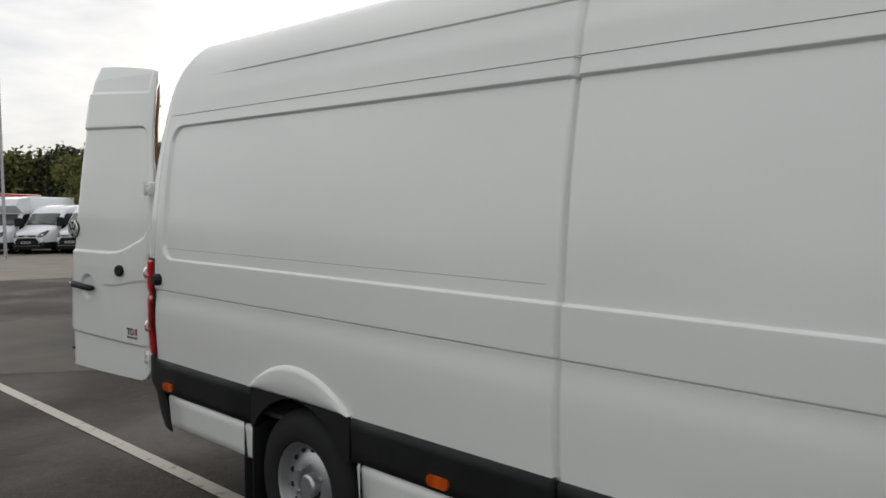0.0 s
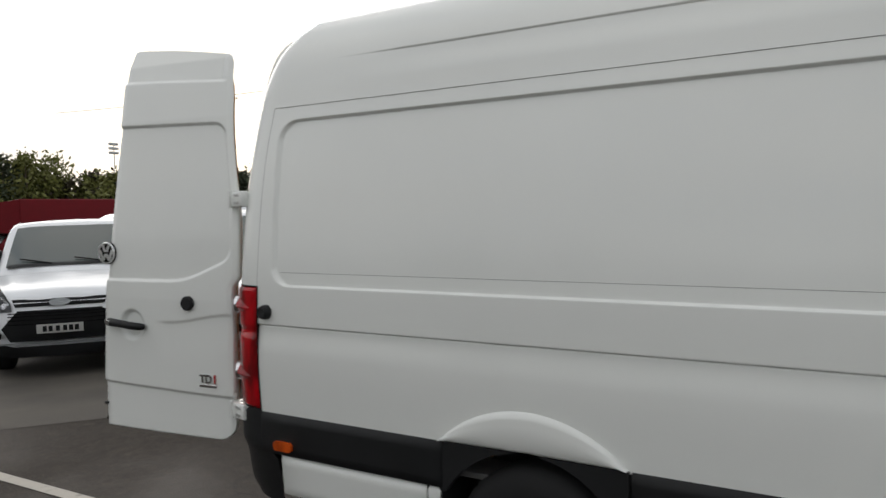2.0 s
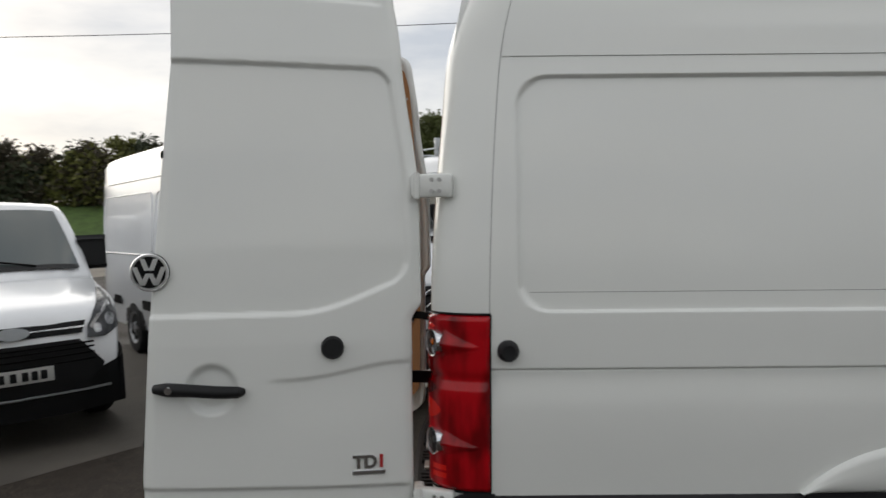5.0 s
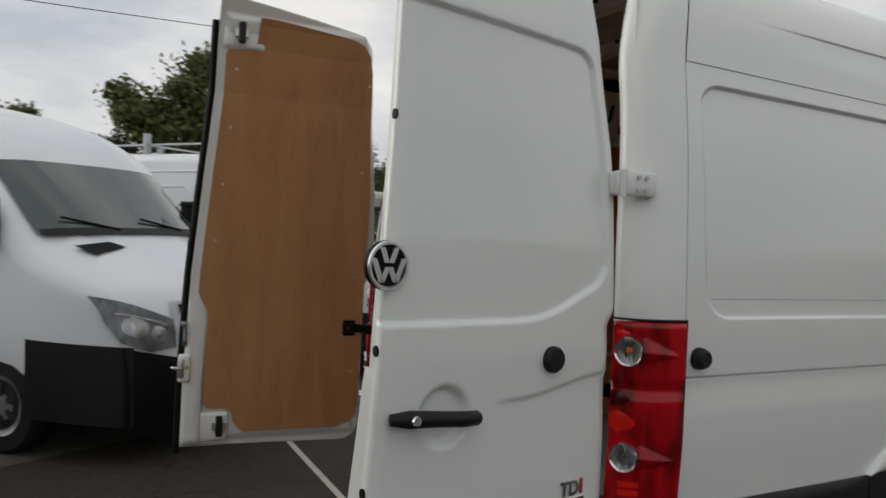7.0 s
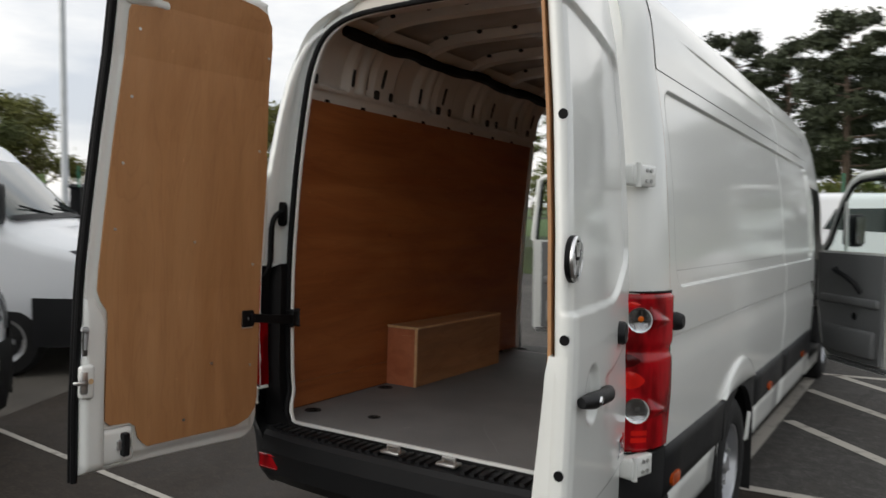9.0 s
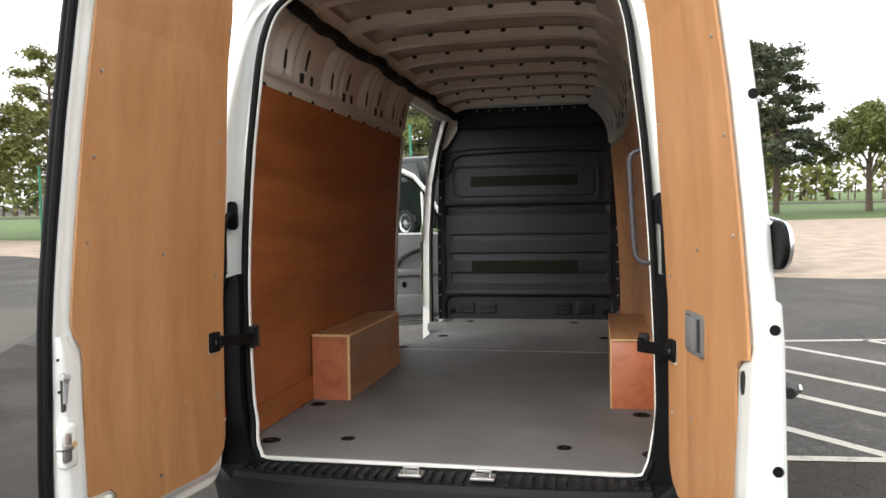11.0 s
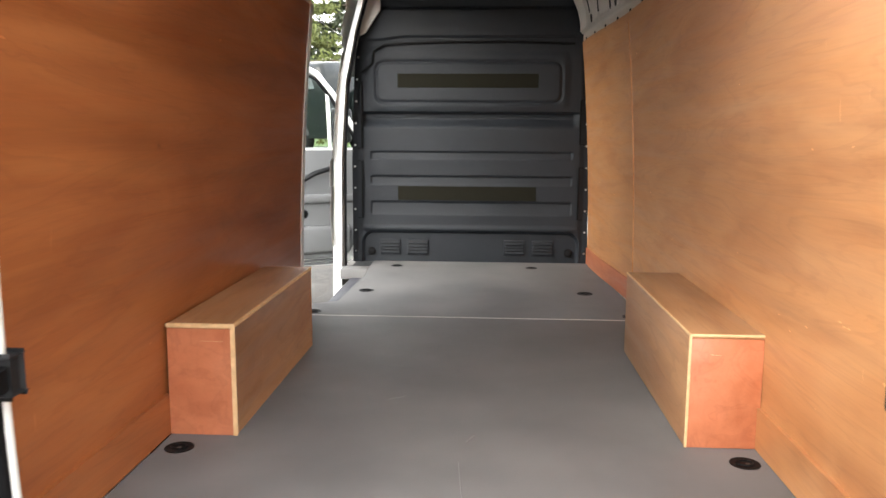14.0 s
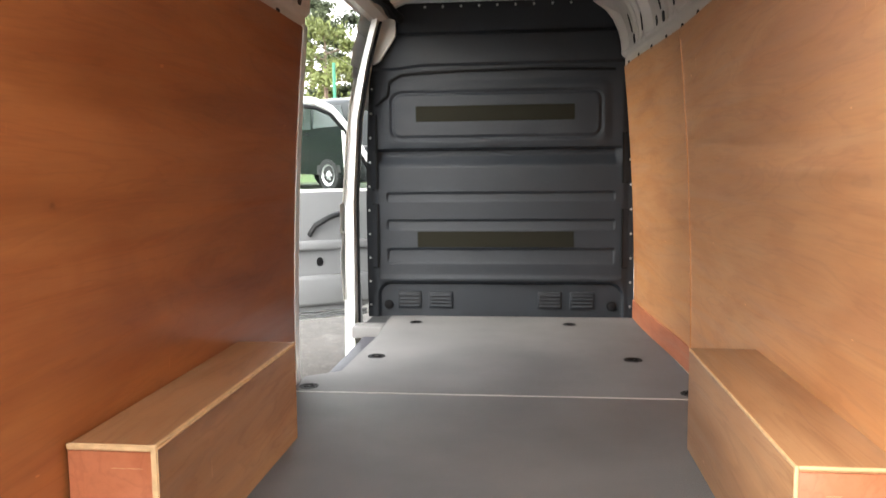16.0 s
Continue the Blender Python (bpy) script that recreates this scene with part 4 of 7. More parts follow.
def rear_door(s, hinge, angle):
    a = radians(angle)
    free = FREE_EDGE if s > 0 else LEFT_EDGE
    d, nn = Vector((s * math.sin(a), -math.cos(a), 0)), Vector((s * math.cos(a), math.sin(a), 0))

    def at(u, z, n=0.0):
        return Vector((*hinge, z)) + d * u + nn * (n - lerp(z, DOOR_LEAN) + 0.012 * math.sin(math.pi * min(1.0, max(0.0, u / DOOR_W))))

    def lo(u):
        return 0.615 + (0.10 - math.sqrt(max(0, 0.01 - (0.10 - u) ** 2)) if u < 0.10 else 0.0) + 0.012 * (u / DOOR_W)

    def hi(u):
        return 2.598 - 0.085 * (1 - u / DOOR_W) ** 1.4 - (0.06 - math.sqrt(max(0, 0.0036 - (0.06 - u) ** 2)) if u < 0.06 else 0.0)

    def draw_in(z):
        """The hinge edge curves away from the body towards the top and below the waist."""
        return 0.032 * smooth01(1.42, 1.36, z) + 0.050 * smooth01(1.72, 2.25, z) + 0.028 * smooth01(2.2, 2.5, z)

    def uz(su, v):
        z = lo(su) + (hi(su) - lo(su)) * v
        inset = draw_in(z)
        return inset + su * (DOOR_W - lerp(z, free) - inset) / DOOR_W, z

    def press(u, z):
        n = 0.0
        # recessed upper panel, open towards the free edge; sagging lower lip
        lip = 1.392 + 0.10 * smooth01(0.45, 0.02, u) ** 1.6
        top = 2.185 - 0.02 * (1 - u / DOOR_W)
        sd = sd_rrect(u - draw_in(z), z, 0.045, 1.5, lip, top, 0.06)
        n -= 0.013 * smooth01(0.003, -0.0045, sd)
        n -= 0.012 * smooth01(2.418, 2.43, z + 0.05 * (1 - u / DOOR_W)) * smooth01(0.03, 0.07, u - draw_in(z))
        # faint swage towards the hinge
        sw = 1.185 + 0.045 * smooth01(0.42, 0.05, u)
        n -= 0.007 * smooth01(sw + 0.006, sw - 0.006, z) * smooth01(sw - 0.22, sw - 0.02, z) * smooth01(0.52, 0.40, u)
        # lower step and handle dish
        n -= 0.013 * smooth01(0.866, 0.856, z + 0.035 * (1 - u / DOOR_W))
        r = math.hypot(u - 0.655, (z - 1.165) * 1.0)
        n -= 0.02 * smooth01(0.082, 0.06, r)
        # crown towards the edges
        n -= 0.007 * smooth01(0.03, 0.0, min(u - draw_in(z), DOOR_W - lerp(z, free) - u))
        return n

    us, vs = steps(0, DOOR_W, 0.0085), steps(0, 1, 0.0034)
    nu = len(us)
    verts, faces = [], []
    for layer in (0, 1):
        for v in vs:
            for u0 in us:
                u, z = uz(u0, v)
                if layer == 0:
                    verts.append(at(u, z, press(u, z)))
                else:
                    uu = u + (0.008 + 0.027 * smooth01(1.6, 2.0, z)) * max(0.0, 1 - u0 / 0.14)
                    edge = min(u0, DOOR_W - u0, (z - 0.62), 2.56 - z)
                    verts.append(at(uu, z, -0.052 - 0.018 * smooth01(0.02, 0.06, edge)))
    nl = nu * len(vs)
    for j in range(len(vs) - 1):
        for i in range(nu - 1):
            q = (j * nu + i, j * nu + i + 1, (j + 1) * nu + i + 1, (j + 1) * nu + i)
            faces.append(q if s < 0 else q[::-1])
            faces.append(tuple(k + nl for k in (q[::-1] if s < 0 else q)))
    rim = [i for i in range(nu)] + [j * nu + nu - 1 for j in range(1, len(vs))] + [(len(vs) - 1) * nu + i for i in range(nu - 2, -1, -1)] + [j * nu for j in range(len(vs) - 2, 0, -1)]
    for p, q in zip(rim, rim[1:] + rim[:1]):
        f = (p, q, q + nl, p + nl)
        faces.append(f if s > 0 else f[::-1])
    door = link_to(mesh_ob("rear_door", verts, faces, WHITE, True), van, "white rear door standing open")

    def frame_at(u, z, n):
        """Local axes: x along the door, y up, z outwards."""
        o = at(u, z, n)
        return Matrix(((d.x, 0, nn.x, o.x), (d.y, 0, nn.y, o.y), (0, 1, 0, o.z), (0, 0, 0, 1)))

    # inner lining of plywood
    k = DOOR_W
    left_ = [(0.685, 0.17), (0.71, 0.10), (0.75, 0.068), (0.80, 0.058), (1.42, 0.050), (2.2, 0.048), (2.36, 0.050), (2.43, 0.062), (2.475, 0.095), (2.495, 0.15), (2.52, 0.42), (2.525, 0.50)]
    right_ = [(0.685, k - 0.27), (0.70, k - 0.25), (0.73, k - 0.225), (0.775, k - 0.215), (0.795, k - 0.19), *(((0.80, k - 0.160), (0.82, k - 0.150), (1.17, k - 0.150), (1.215, k - 0.140), (1.24, k - 0.105), (1.252, k - 0.036)) if s > 0 else ((0.80, k - 0.105), (0.82, k - 0.085), (1.19, k - 0.085), (1.24, k - 0.078), (1.28, k - 0.050), (1.32, k - 0.034))), (2.36, k - 0.032), (2.38, k - 0.04), (2.388, k - 0.12), (2.40, k - 0.15), (2.43, k - 0.165), (2.525, k - 0.17)]
    zs_ = sorted(set([p[0] for p in left_ + right_] + steps(0.9, 2.3, 0.1)))
    nc = 10
    verts, faces = [], []
    for n_ in (-0.0705, -0.0785):
        for z in zs_:
            a0, a1 = lerp(z, left_) + ((1.0 if s > 0 else 0.6) * draw_in(z) if z > 1.5 else 0.0), lerp(z, right_) - lerp(z, free)
            verts += [at(a0 + (a1 - a0) * c / nc, z, n_ - 0.004) for c in range(nc + 1)]
    w_, nl_ = nc + 1, (nc + 1) * len(zs_)
    for r in range(len(zs_) - 1):
        for c in range(nc):
            q = (r * w_ + c, r * w_ + c + 1, (r + 1) * w_ + c + 1, (r + 1) * w_ + c)
            faces += [q, tuple(v + nl_ for v in q[::-1])]
    rim_ = list(range(w_)) + [r * w_ + nc for r in range(1, len(zs_))] + [(len(zs_) - 1) * w_ + c for c in range(nc - 1, -1, -1)] + [r * w_ for r in range(len(zs_) - 2, 0, -1)]
    for p, q in zip(rim_, rim_[1:] + rim_[:1]):
        faces.append((q, p, p + nl_, q + nl_))
    link_to(mesh_ob("door_lining", verts, faces, PLYDOOR), door, "varnished plywood lining")
    # raised inner frame by the locks
    def housing(v, z):
        u0 = k - 0.155 + 0.118 * smooth01(1.19, 1.27, z) ** 2 if s > 0 else k - 0.090 + 0.055 * smooth01(1.16, 1.285, z) ** 2
        u = u0 + (k + 0.0006 - u0) * v
        deep = (0.006 + 0.024 * smooth01(1.32, 0.78, z)) * smooth01(1.288, 1.24, z) * smooth01(0.635, 0.655, z)
        n = -0.069 - deep * smooth01(0.0, 0.22, v)
        return at(u - lerp(z, free), z, n if v < 0.99 else -0.02)
    sheet("lock_housing", [0, 0.04, 0.1, 0.16, 0.22, 0.5, 0.8, 0.985, 1.0], steps(0.635, 1.288, 0.02), housing, WHITE, door, flip=s > 0)
    for u0, u1, z0, z1, nm in ((k - 0.205, k - 0.03, 0.645, 0.785, "lower_lock_cover"), (k - 0.205, k - 0.015, 2.385, 2.52, "upper_lock_cover")):
        bm = bmesh.new()
        box(bm, 0, u1 - u0, 0, z1 - z0, -0.022, 0.01, 0.022, 3, frame_at(u0 - lerp(z0, free), z0, -0.07))
        part(nm, bm, WHITE, door, smooth=True)
    for u_, z_ in ((k - 0.16, 0.72), (k - 0.165, 2.45)):
        bm = bmesh.new()
        box(bm, -0.014, 0.014, -0.045, 0.045, -0.03, 0.0, 0.004, 1, frame_at(u_, z_, -0.085))
        lk = part("lock_bolt", bm, BLACK, door, "black lock bolt")
        bm = bmesh.new()
        box(bm, -0.03, 0.03, -0.02, 0.02, -0.012, 0.0, 0.004, 1, frame_at(u_, z_, -0.088))
        part("bolt_plate", bm, ZINC, lk)
    # screws on the lining
    for u_, z_ in ((0.1, 0.95), (0.1, 1.4), (0.1, 1.9), (0.1, 2.3), (k - 0.08, 1.55), (k - 0.08, 1.8), (k - 0.08, 2.05), (k - 0.08, 2.3), (k * 0.5, 0.76), (0.4, 1.5), (0.3, 0.98)):
        bm = bmesh.new()
        lathe(bm, [(0.006, -0.003), (0.006, 0.0)], frame_at(u_ - (lerp(z_, free) if u_ > 0.5 else 0.0), z_, -0.0835), 8)
        part("screw", bm, ZINC, door)
    return door, frame_at, at


right_door, rfr, rat = rear_door(1, (0.910, -0.092), 9.3)
left_door, lfr, lat = rear_door(-1, (-0.860, -0.092), 5.5)
bm = bmesh.new()
bm_pts = [lat(DOOR_W + 0.004 - lerp(z, LEFT_EDGE), z, -0.03) for z in steps(0.60, 2.5, 0.1)]
for k_ in (-1, 1):
    tube(bm, [p + Vector((0.009 * k_, -0.010, 0)) for p in bm_pts], 0.013, 8)
part("edge_seal", bm, RUBBER, left_door, "black rubber edge seal", smooth=True)
for s_, fr_, dr_ in ((1, rfr, right_door), (-1, lfr, left_door)):
    bm = bmesh.new()
    lathe(bm, [(0.036, -0.01), (0.036, 0.014), (0.03, 0.022), (0.01, 0.022)], fr_(0.285, 1.285, 0.0), 24)
    part("door_buffer", bm, BLACK, dr_, "round black rubber buffer", smooth=True)
    cm_ = fr_(0.118, 1.158, -0.083)
    clasp_ = part("stay_clasp", box(bmesh.new(), -0.030, 0.030, -0.037, 0.037, -0.014, 0.004, 0.006, 2, cm_), RUBBER, dr_, "black stay clasp", smooth=True)
    # added pale plate stands for the lit edge of the plywood cutout
    part("clasp_plate", box(bmesh.new(), -0.029, 0.029, -0.043, 0.034, -0.004, 0.003, 0.001, 1, cm_), INNER, clasp_, "pale plate for the lit plywood cutout edge")
    part("clasp_hook", box(bmesh.new(), -0.026, -0.006, -0.024, 0.024, -0.028, -0.010, 0.005, 1, cm_), RUBBER, clasp_)
    part("clasp_pin", box(bmesh.new(), 0.002, 0.010, -0.008, 0.008, -0.020, -0.012, 0.003, 1, cm_), DULLZINC, clasp_)
# outer handle, badge and lettering on the right door
bm = bmesh.new()
tube(bm, [rat(u, z, n) for u, z, n in ((0.560, 1.158, 0.008), (0.575, 1.160, 0.024), (0.63, 1.164, 0.034), (0.71, 1.172, 0.034), (0.78, 1.176, 0.028), (0.822, 1.176, 0.012))], [0.012, 0.019, 0.020, 0.020, 0.022, 0.014], 10)
hd_ = part("handle", bm, BLACK, right_door, "black plastic pull handle", smooth=True)
bm = bmesh.new()
lathe(bm, [(0.012, 0.0), (0.011, 0.006)], rfr(0.775, 1.177, 0.048), 14)
part("key_lock", bm, CHROME, hd_)
BADGE = rfr(0.832, 1.530, -0.004) @ Matrix.Scale(0.82, 4)
bm = bmesh.new()
lathe(bm, [(0.066, -0.004), (0.070, 0.008), (0.067, 0.014), (0.060, 0.014), (0.058, 0.008)], BADGE, 36)
bs_ = bmesh.new()
lathe(bs_, [(0.066, -0.014), (0.0705, -0.010), (0.0705, 0.003), (0.05, 0.003)], BADGE, 36)
bd_ = part("badge", bm, BADGECHROME, right_door, "round chrome emblem", smooth=True)
bm = bmesh.new()
lathe(bm, [(0.0585, 0.002), (0.0585, 0.009)], BADGE, 32)
part("badge_field", bm, RUBBER, bd_, "dark emblem field")
part("badge_base", bs_, RUBBER, bd_, "black emblem base", smooth=True)
for u0, v0, u1, v1 in ((-0.026, 0.055, -0.008, 0.008), (0.026, 0.055, 0.008, 0.008), (-0.056, 0.022, -0.026, -0.052), (-0.026, -0.052, -0.004, -0.004), (0.004, -0.004, 0.026, -0.052), (0.026, -0.052, 0.056, 0.022)):
    w_ = 0.0098
    bm = bmesh.new()
    prism(bm, [(u0 - w_, v0), (u0 + w_, v0), (u1 + w_, v1), (u1 - w_, v1)], 0.006, BADGE @ Matrix.Translation((0, 0, 0.008)) @ Matrix.Scale(0.93, 4))
    part("badge_bar", bm, BADGECHROME, bd_)
# the door's local x runs from the hinge to the free edge, so the letters are turned to read from outside
for word_, x_, mat_, lab_ in (("TD", -0.012, CHROME, "chrome model lettering"), ("I", 0.040, REDP, "red letter")):
    cu_ = bpy.data.curves.new("lettering", "FONT")
    cu_.body, cu_.size, cu_.extrude, cu_.align_x, cu_.offset = word_, 0.056, 0.002, "CENTER", 0.0024
    tx_ = new("lettering_source", cu_)
    me_ = bpy.data.meshes.new_from_object(tx_.evaluated_get(bpy.context.evaluated_depsgraph_get()))
    bpy.data.objects.remove(tx_)
    me_.materials.clear()
    me_.materials.append(mat_)
    lt_ = new("model_lettering", me_)
    lt_.matrix_basis = rfr(0.176 - x_, 0.896, 0.004) @ Matrix.Diagonal((-1.0, 1, 1, 1))
    link_to(lt_, right_door, lab_)
bm = bmesh.new()
box(bm, -0.052, 0.052, -0.007, 0.007, 0, 0.004, 0.001, 1, rfr(0.176, 0.880, 0.001))
part("lettering_bar", bm, CHROME, right_door, "small chrome bar")
# inner pull of the right door
IP = rfr(0.345, 1.247, -0.0835)
bm = bmesh.new()
prism(bm, rrect(-0.084, 0.084, -0.060, 0.064, 0.010), 0.012, IP @ Matrix.Translation((0, 0, -0.008)))
ip_ = part("inner_pull", bm, PULLGREY, right_door, "grey recessed inner pull")
bm = bmesh.new()
box(bm, -0.070, 0.034, -0.053, 0.055, -0.0145, -0.006, 0.006, 2, IP)
part("pull_lever", bm, PULLGREY, ip_, smooth=True)
# shade in the grey pull's slot and gap, drawn as dark boxes
bm = bmesh.new()
box(bm, 0.044, 0.072, -0.046, 0.050, -0.0095, -0.006, 0.001, 1, IP)
part("pull_recess", bm, DARK, ip_, "finger slot with its shade drawn dark")
bm = bmesh.new()
box(bm, -0.046, -0.006, 0.0535, 0.0565, -0.0155, -0.012, 0.001, 1, IP)
part("pull_shadow_gap", bm, DARK, ip_)
bm = bmesh.new()
box(bm, -0.040, -0.008, -0.045, -0.0425, -0.0155, -0.012, 0.001, 1, IP)
part("pull_mark", bm, BLACK, ip_)
bm = bmesh.new()
lathe(bm, [(0.020, -0.004), (0.020, 0.002)], rfr(DOOR_W - 0.100, 1.19, -0.080) @ Matrix.Diagonal((0.6, 1.5, 1, 1)), 18)
part("housing_hole", bm, DARK, right_door, "dark oval hole")
for z_ in (1.89, 1.33, 1.0, 0.66):
    bm = bmesh.new()
    lathe(bm, [(0.013, 0.0), (0.013, 0.004)], Matrix.Translation(rat(DOOR_W - lerp(z_, FREE_EDGE), z_, -0.028)) @ Matrix.Rotation(radians(90), 4, "X"), 14)
    part("edge_plug", bm, RUBBER, right_door)
bm = bmesh.new()
box(bm, -0.028, 0.022, -0.012, 0.012, -0.004, 0.012, 0.003, 1, Matrix.Translation(rat(DOOR_W, 0.735, -0.03)))
part("edge_latch", bm, BLACK, right_door)
LK = lfr(DOOR_W - 0.004, 0.985, -0.090)
lc_ = part("door_lock", box(bmesh.new(), -0.024, 0.030, -0.062, 0.062, -0.022, 0.012, 0.012, 3, LK), WHITE, left_door, "white lock boss with a bare metal catch", smooth=True)
part("lock_plate", box(bmesh.new(), 0.004, 0.034, -0.042, 0.042, -0.027, -0.012, 0.008, 2, LK), ZINC, lc_, "bare zinc lock plate", smooth=True)
bm = bmesh.new()
tube(bm, [LK @ Vector(p) for p in ((0.012, 0.0, -0.024), (0.030, 0.002, -0.034), (0.050, 0.004, -0.030), (0.056, 0.004, -0.018))], [0.009, 0.008, 0.007, 0.005], 8)
part("lock_catch", bm, ZINC, lc_, smooth=True)
bm = bmesh.new()
lathe(bm, [(0.010, 0.0), (0.010, 0.004)], LK @ Matrix.Translation((-0.006, 0.004, -0.0245)), 12)
part("lock_rivet", bm, PLYEDGE, lc_)
part("release_slot", box(bmesh.new(), -0.010, 0.010, 0.095, 0.205, -0.004, 0.004, 0.004, 1, LK @ Matrix.Translation((0.006, 0, 0))), DULLZINC, lc_, "dark release slot")
bm = bmesh.new()
tube(bm, [LK @ Vector(p) for p in ((0.006, 0.12, -0.006), (0.007, 0.18, -0.012), (0.012, 0.195, -0.022), (0.030, 0.200, -0.020))], [0.006, 0.008, 0.011, 0.010], 8)
part("release_lever", bm, GREYTRIM, lc_, "grey release lever", smooth=True)
for y_ in (0.155, 0.245):
    bm = bmesh.new()
    lathe(bm, [(0.0045, 0.0), (0.0045, 0.003)], LK @ Matrix.Translation((0.022, y_, -0.003)), 8)
    part("housing_hole", bm, DARK, lc_)


# ---- load space ----
def profile_board(name, prof, y0, y1, mat, lab="", taper=None, parent=None, ny=8, notch=False):
    bm = bmesh.new()
    rows = []
    for y in sorted(set(steps(y0, y1, (y1 - y0) / ny) + ([1.04, 1.93] if notch else []))):
        rows.append([bm.verts.new((x + (taper(y) if taper else 0), y, z)) for x, z in prof])
    k = len(prof)
    for a, b in zip(rows, rows[1:]):
        for i in range(k):
            bm.faces.new((a[i], a[(i + 1) % k], b[(i + 1) % k], b[i]))
    bm.faces.new(rows[0][::-1])
    bm.faces.new(rows[-1])
    if notch:
        bmesh.ops.delete(bm, geom=[f for f in bm.faces if 1.04 < f.calc_center_median().y < 1.93 and f.calc_center_median().z < 0.84], context="FACES")
    return part(name, bm, mat, parent or van, lab)


def wall_x(z):
    return 0.872 - 0.075 * max(0, (z - 0.67) / 1.5) ** 2


def wall_prof(s, z0, z1, t=0.009, off=0.0):
    zs = sorted(set(steps(z0, z1, 0.17) + ([0.84] if z1 > 2 and z0 > 0.66 else [])))
    inner = [(s * (wall_x(z) - off), z) for z in zs]
    return inner + [(x + s * t, z) for x, z in inner[::-1]]


def taper_r(y):
    return -0.085 * smooth01(2.7, 4.25, y)


# left lining carries its shade in the colour, right lining its door light
profile_board("wall_lining", wall_prof(-1, 0.675, 2.19), 0.072, 2.645, PLYSHADED, "varnished plywood wall lining", notch=True)
profile_board("wall_lining", wall_prof(1, 0.675, 2.19), 0.072, 2.945, PLYLIT, "varnished plywood wall lining", taper_r, notch=True)
profile_board("wall_lining", wall_prof(1, 0.675, 2.19), 2.95, 4.222, PLYLIT, "varnished plywood wall lining", taper_r)
profile_board("joint_strip", wall_prof(1, 0.675, 2.14, 0.009, 0.006), 2.930, 2.968, PLYLIT, "plywood joint strip", taper_r)
for s_ in (-1, 1):
    profile_board("skirting_board", wall_prof(s_, 0.672, 0.795, 0.012, 0.012), 0.075, 0.952, PLYSHADED if s_ < 0 else PLYLIT, "plywood skirting board")
profile_board("skirting_board", wall_prof(1, 0.672, 0.785, 0.010, 0.010), 1.96, 4.215, PLYRED, "red-faced plywood skirting", taper_r)

# floor of two boards, with the side step cut out
boxp("floor_board", (-0.86, 0.875, 0.016, 2.515, 0.645, FLOOR_Z), FLOORM, van, 0.003, "grey coated load floor board")
bm = bmesh.new()
prism(bm, [(0.87, 2.52), (0.80, 4.225), (-0.72, 4.225), (-0.72, 4.0), (-0.70, 3.62), (-0.72, 2.86), (-0.86, 2.76), (-0.86, 2.52)], 0.025, Matrix.Translation((0, 0, 0.645)))
part("floor_board", bm, FLOORM, van, "grey coated load floor board")
boxp("joint_line", (-0.855, 0.868, 2.513, 2.522, 0.655, FLOOR_Z + 0.0015), INNER, van, 0)
boxp("sill_strip", (-0.700, 0.735, -0.006, 0.016, 0.652, 0.6685), WHITE, van, 0.004, "white painted sill edge")
boxp("side_step", (-0.96, -0.70, 2.72, 3.95, 0.40, 0.425), BLACK, van, 0.005, "black side step")
boxp("step_tread", (-0.828, -0.705, 2.80, 3.858, 0.596, 0.612), HANDLEGREY, van, 0.004, "dark ribbed rubber step tread")
boxp("step_riser", (-0.715, -0.70, 2.72, 3.95, 0.42, 0.645), WHITE, van, 0.003)
boxp("step_corner", (-0.90, -0.72, 3.86, 4.0, 0.60, 0.668), FLOORM, van, 0.004)


# faint scuffs on the floor coating
SCUFF = material("floor_scuff", (0.225, 0.22, 0.215), 0.6, vary=0.2, scale=60)
for pts_, w_ in (([(0.01, 0.80), (0.04, 0.50), (0.12, 0.36), (0.20, 0.26), (0.30, 0.13)], 0.0016), ([(0.55, 0.55), (0.60, 0.47)], 0.002), ([(-0.22, 0.20), (-0.215, 0.24)], 0.004), ([(0.66, 0.40), (0.675, 0.43)], 0.004), ([(0.03, 0.95), (0.05, 1.0)], 0.004), ([(-0.25, 1.3), (-0.19, 1.34)], 0.002)):
    bm = bmesh.new()
    tube(bm, [Vector((p.x, p.y, FLOOR_Z)) for p in spline(pts_, 0.04)], w_ * 0.5, 5)
    part("floor_scratch", bm, SCUFF, van, "pale scuff on the floor")


def lash_ring(x, y, r=0.045):
    m = Matrix.Translation((x, y, FLOOR_Z))
    bm = bmesh.new()
    lathe(bm, [(r, 0.0), (r, 0.0015), (r * 0.94, 0.0025), (r * 0.86, 0.001), (0.004, 0.0006)], m, 20)
    o = part("lashing_point", bm, RUBBER, van, "black floor lashing point", smooth=True)
    bm = bmesh.new()
    tube(bm, [m @ Vector((0.55 * r * math.cos(t), 0.4 * r * math.sin(t), 0.002)) for t in [2 * math.pi * k / 12 for k in range(13)]], 0.003, 6)
    ring = part("ring", bm, RUBBER, o, "black folding ring", smooth=True)
    bm = bmesh.new()
    lathe(bm, [(0.006, 0.0), (0.006, 0.004), (0.003, 0.005)], m @ Matrix.Translation((0.1 * r, -0.2 * r, 0)), 8)
    part("bolt", bm, DULLZINC, ring)


for x_, y_, r_ in ((-0.765, 0.205, .042), (0.812, 0.235, .042), (-0.445, 0.278, .031), (0.468, 0.278, .031), (-0.795, 0.85, .042), (0.80, 0.848, .042), (-0.612, 3.153, .045), (0.643, 3.153, .045), (-0.80, 2.60, .042), (0.80, 2.60, .04), (-0.535, 4.02, .04), (0.385, 4.0, .04)):
    lash_ring(x_, y_, r_)


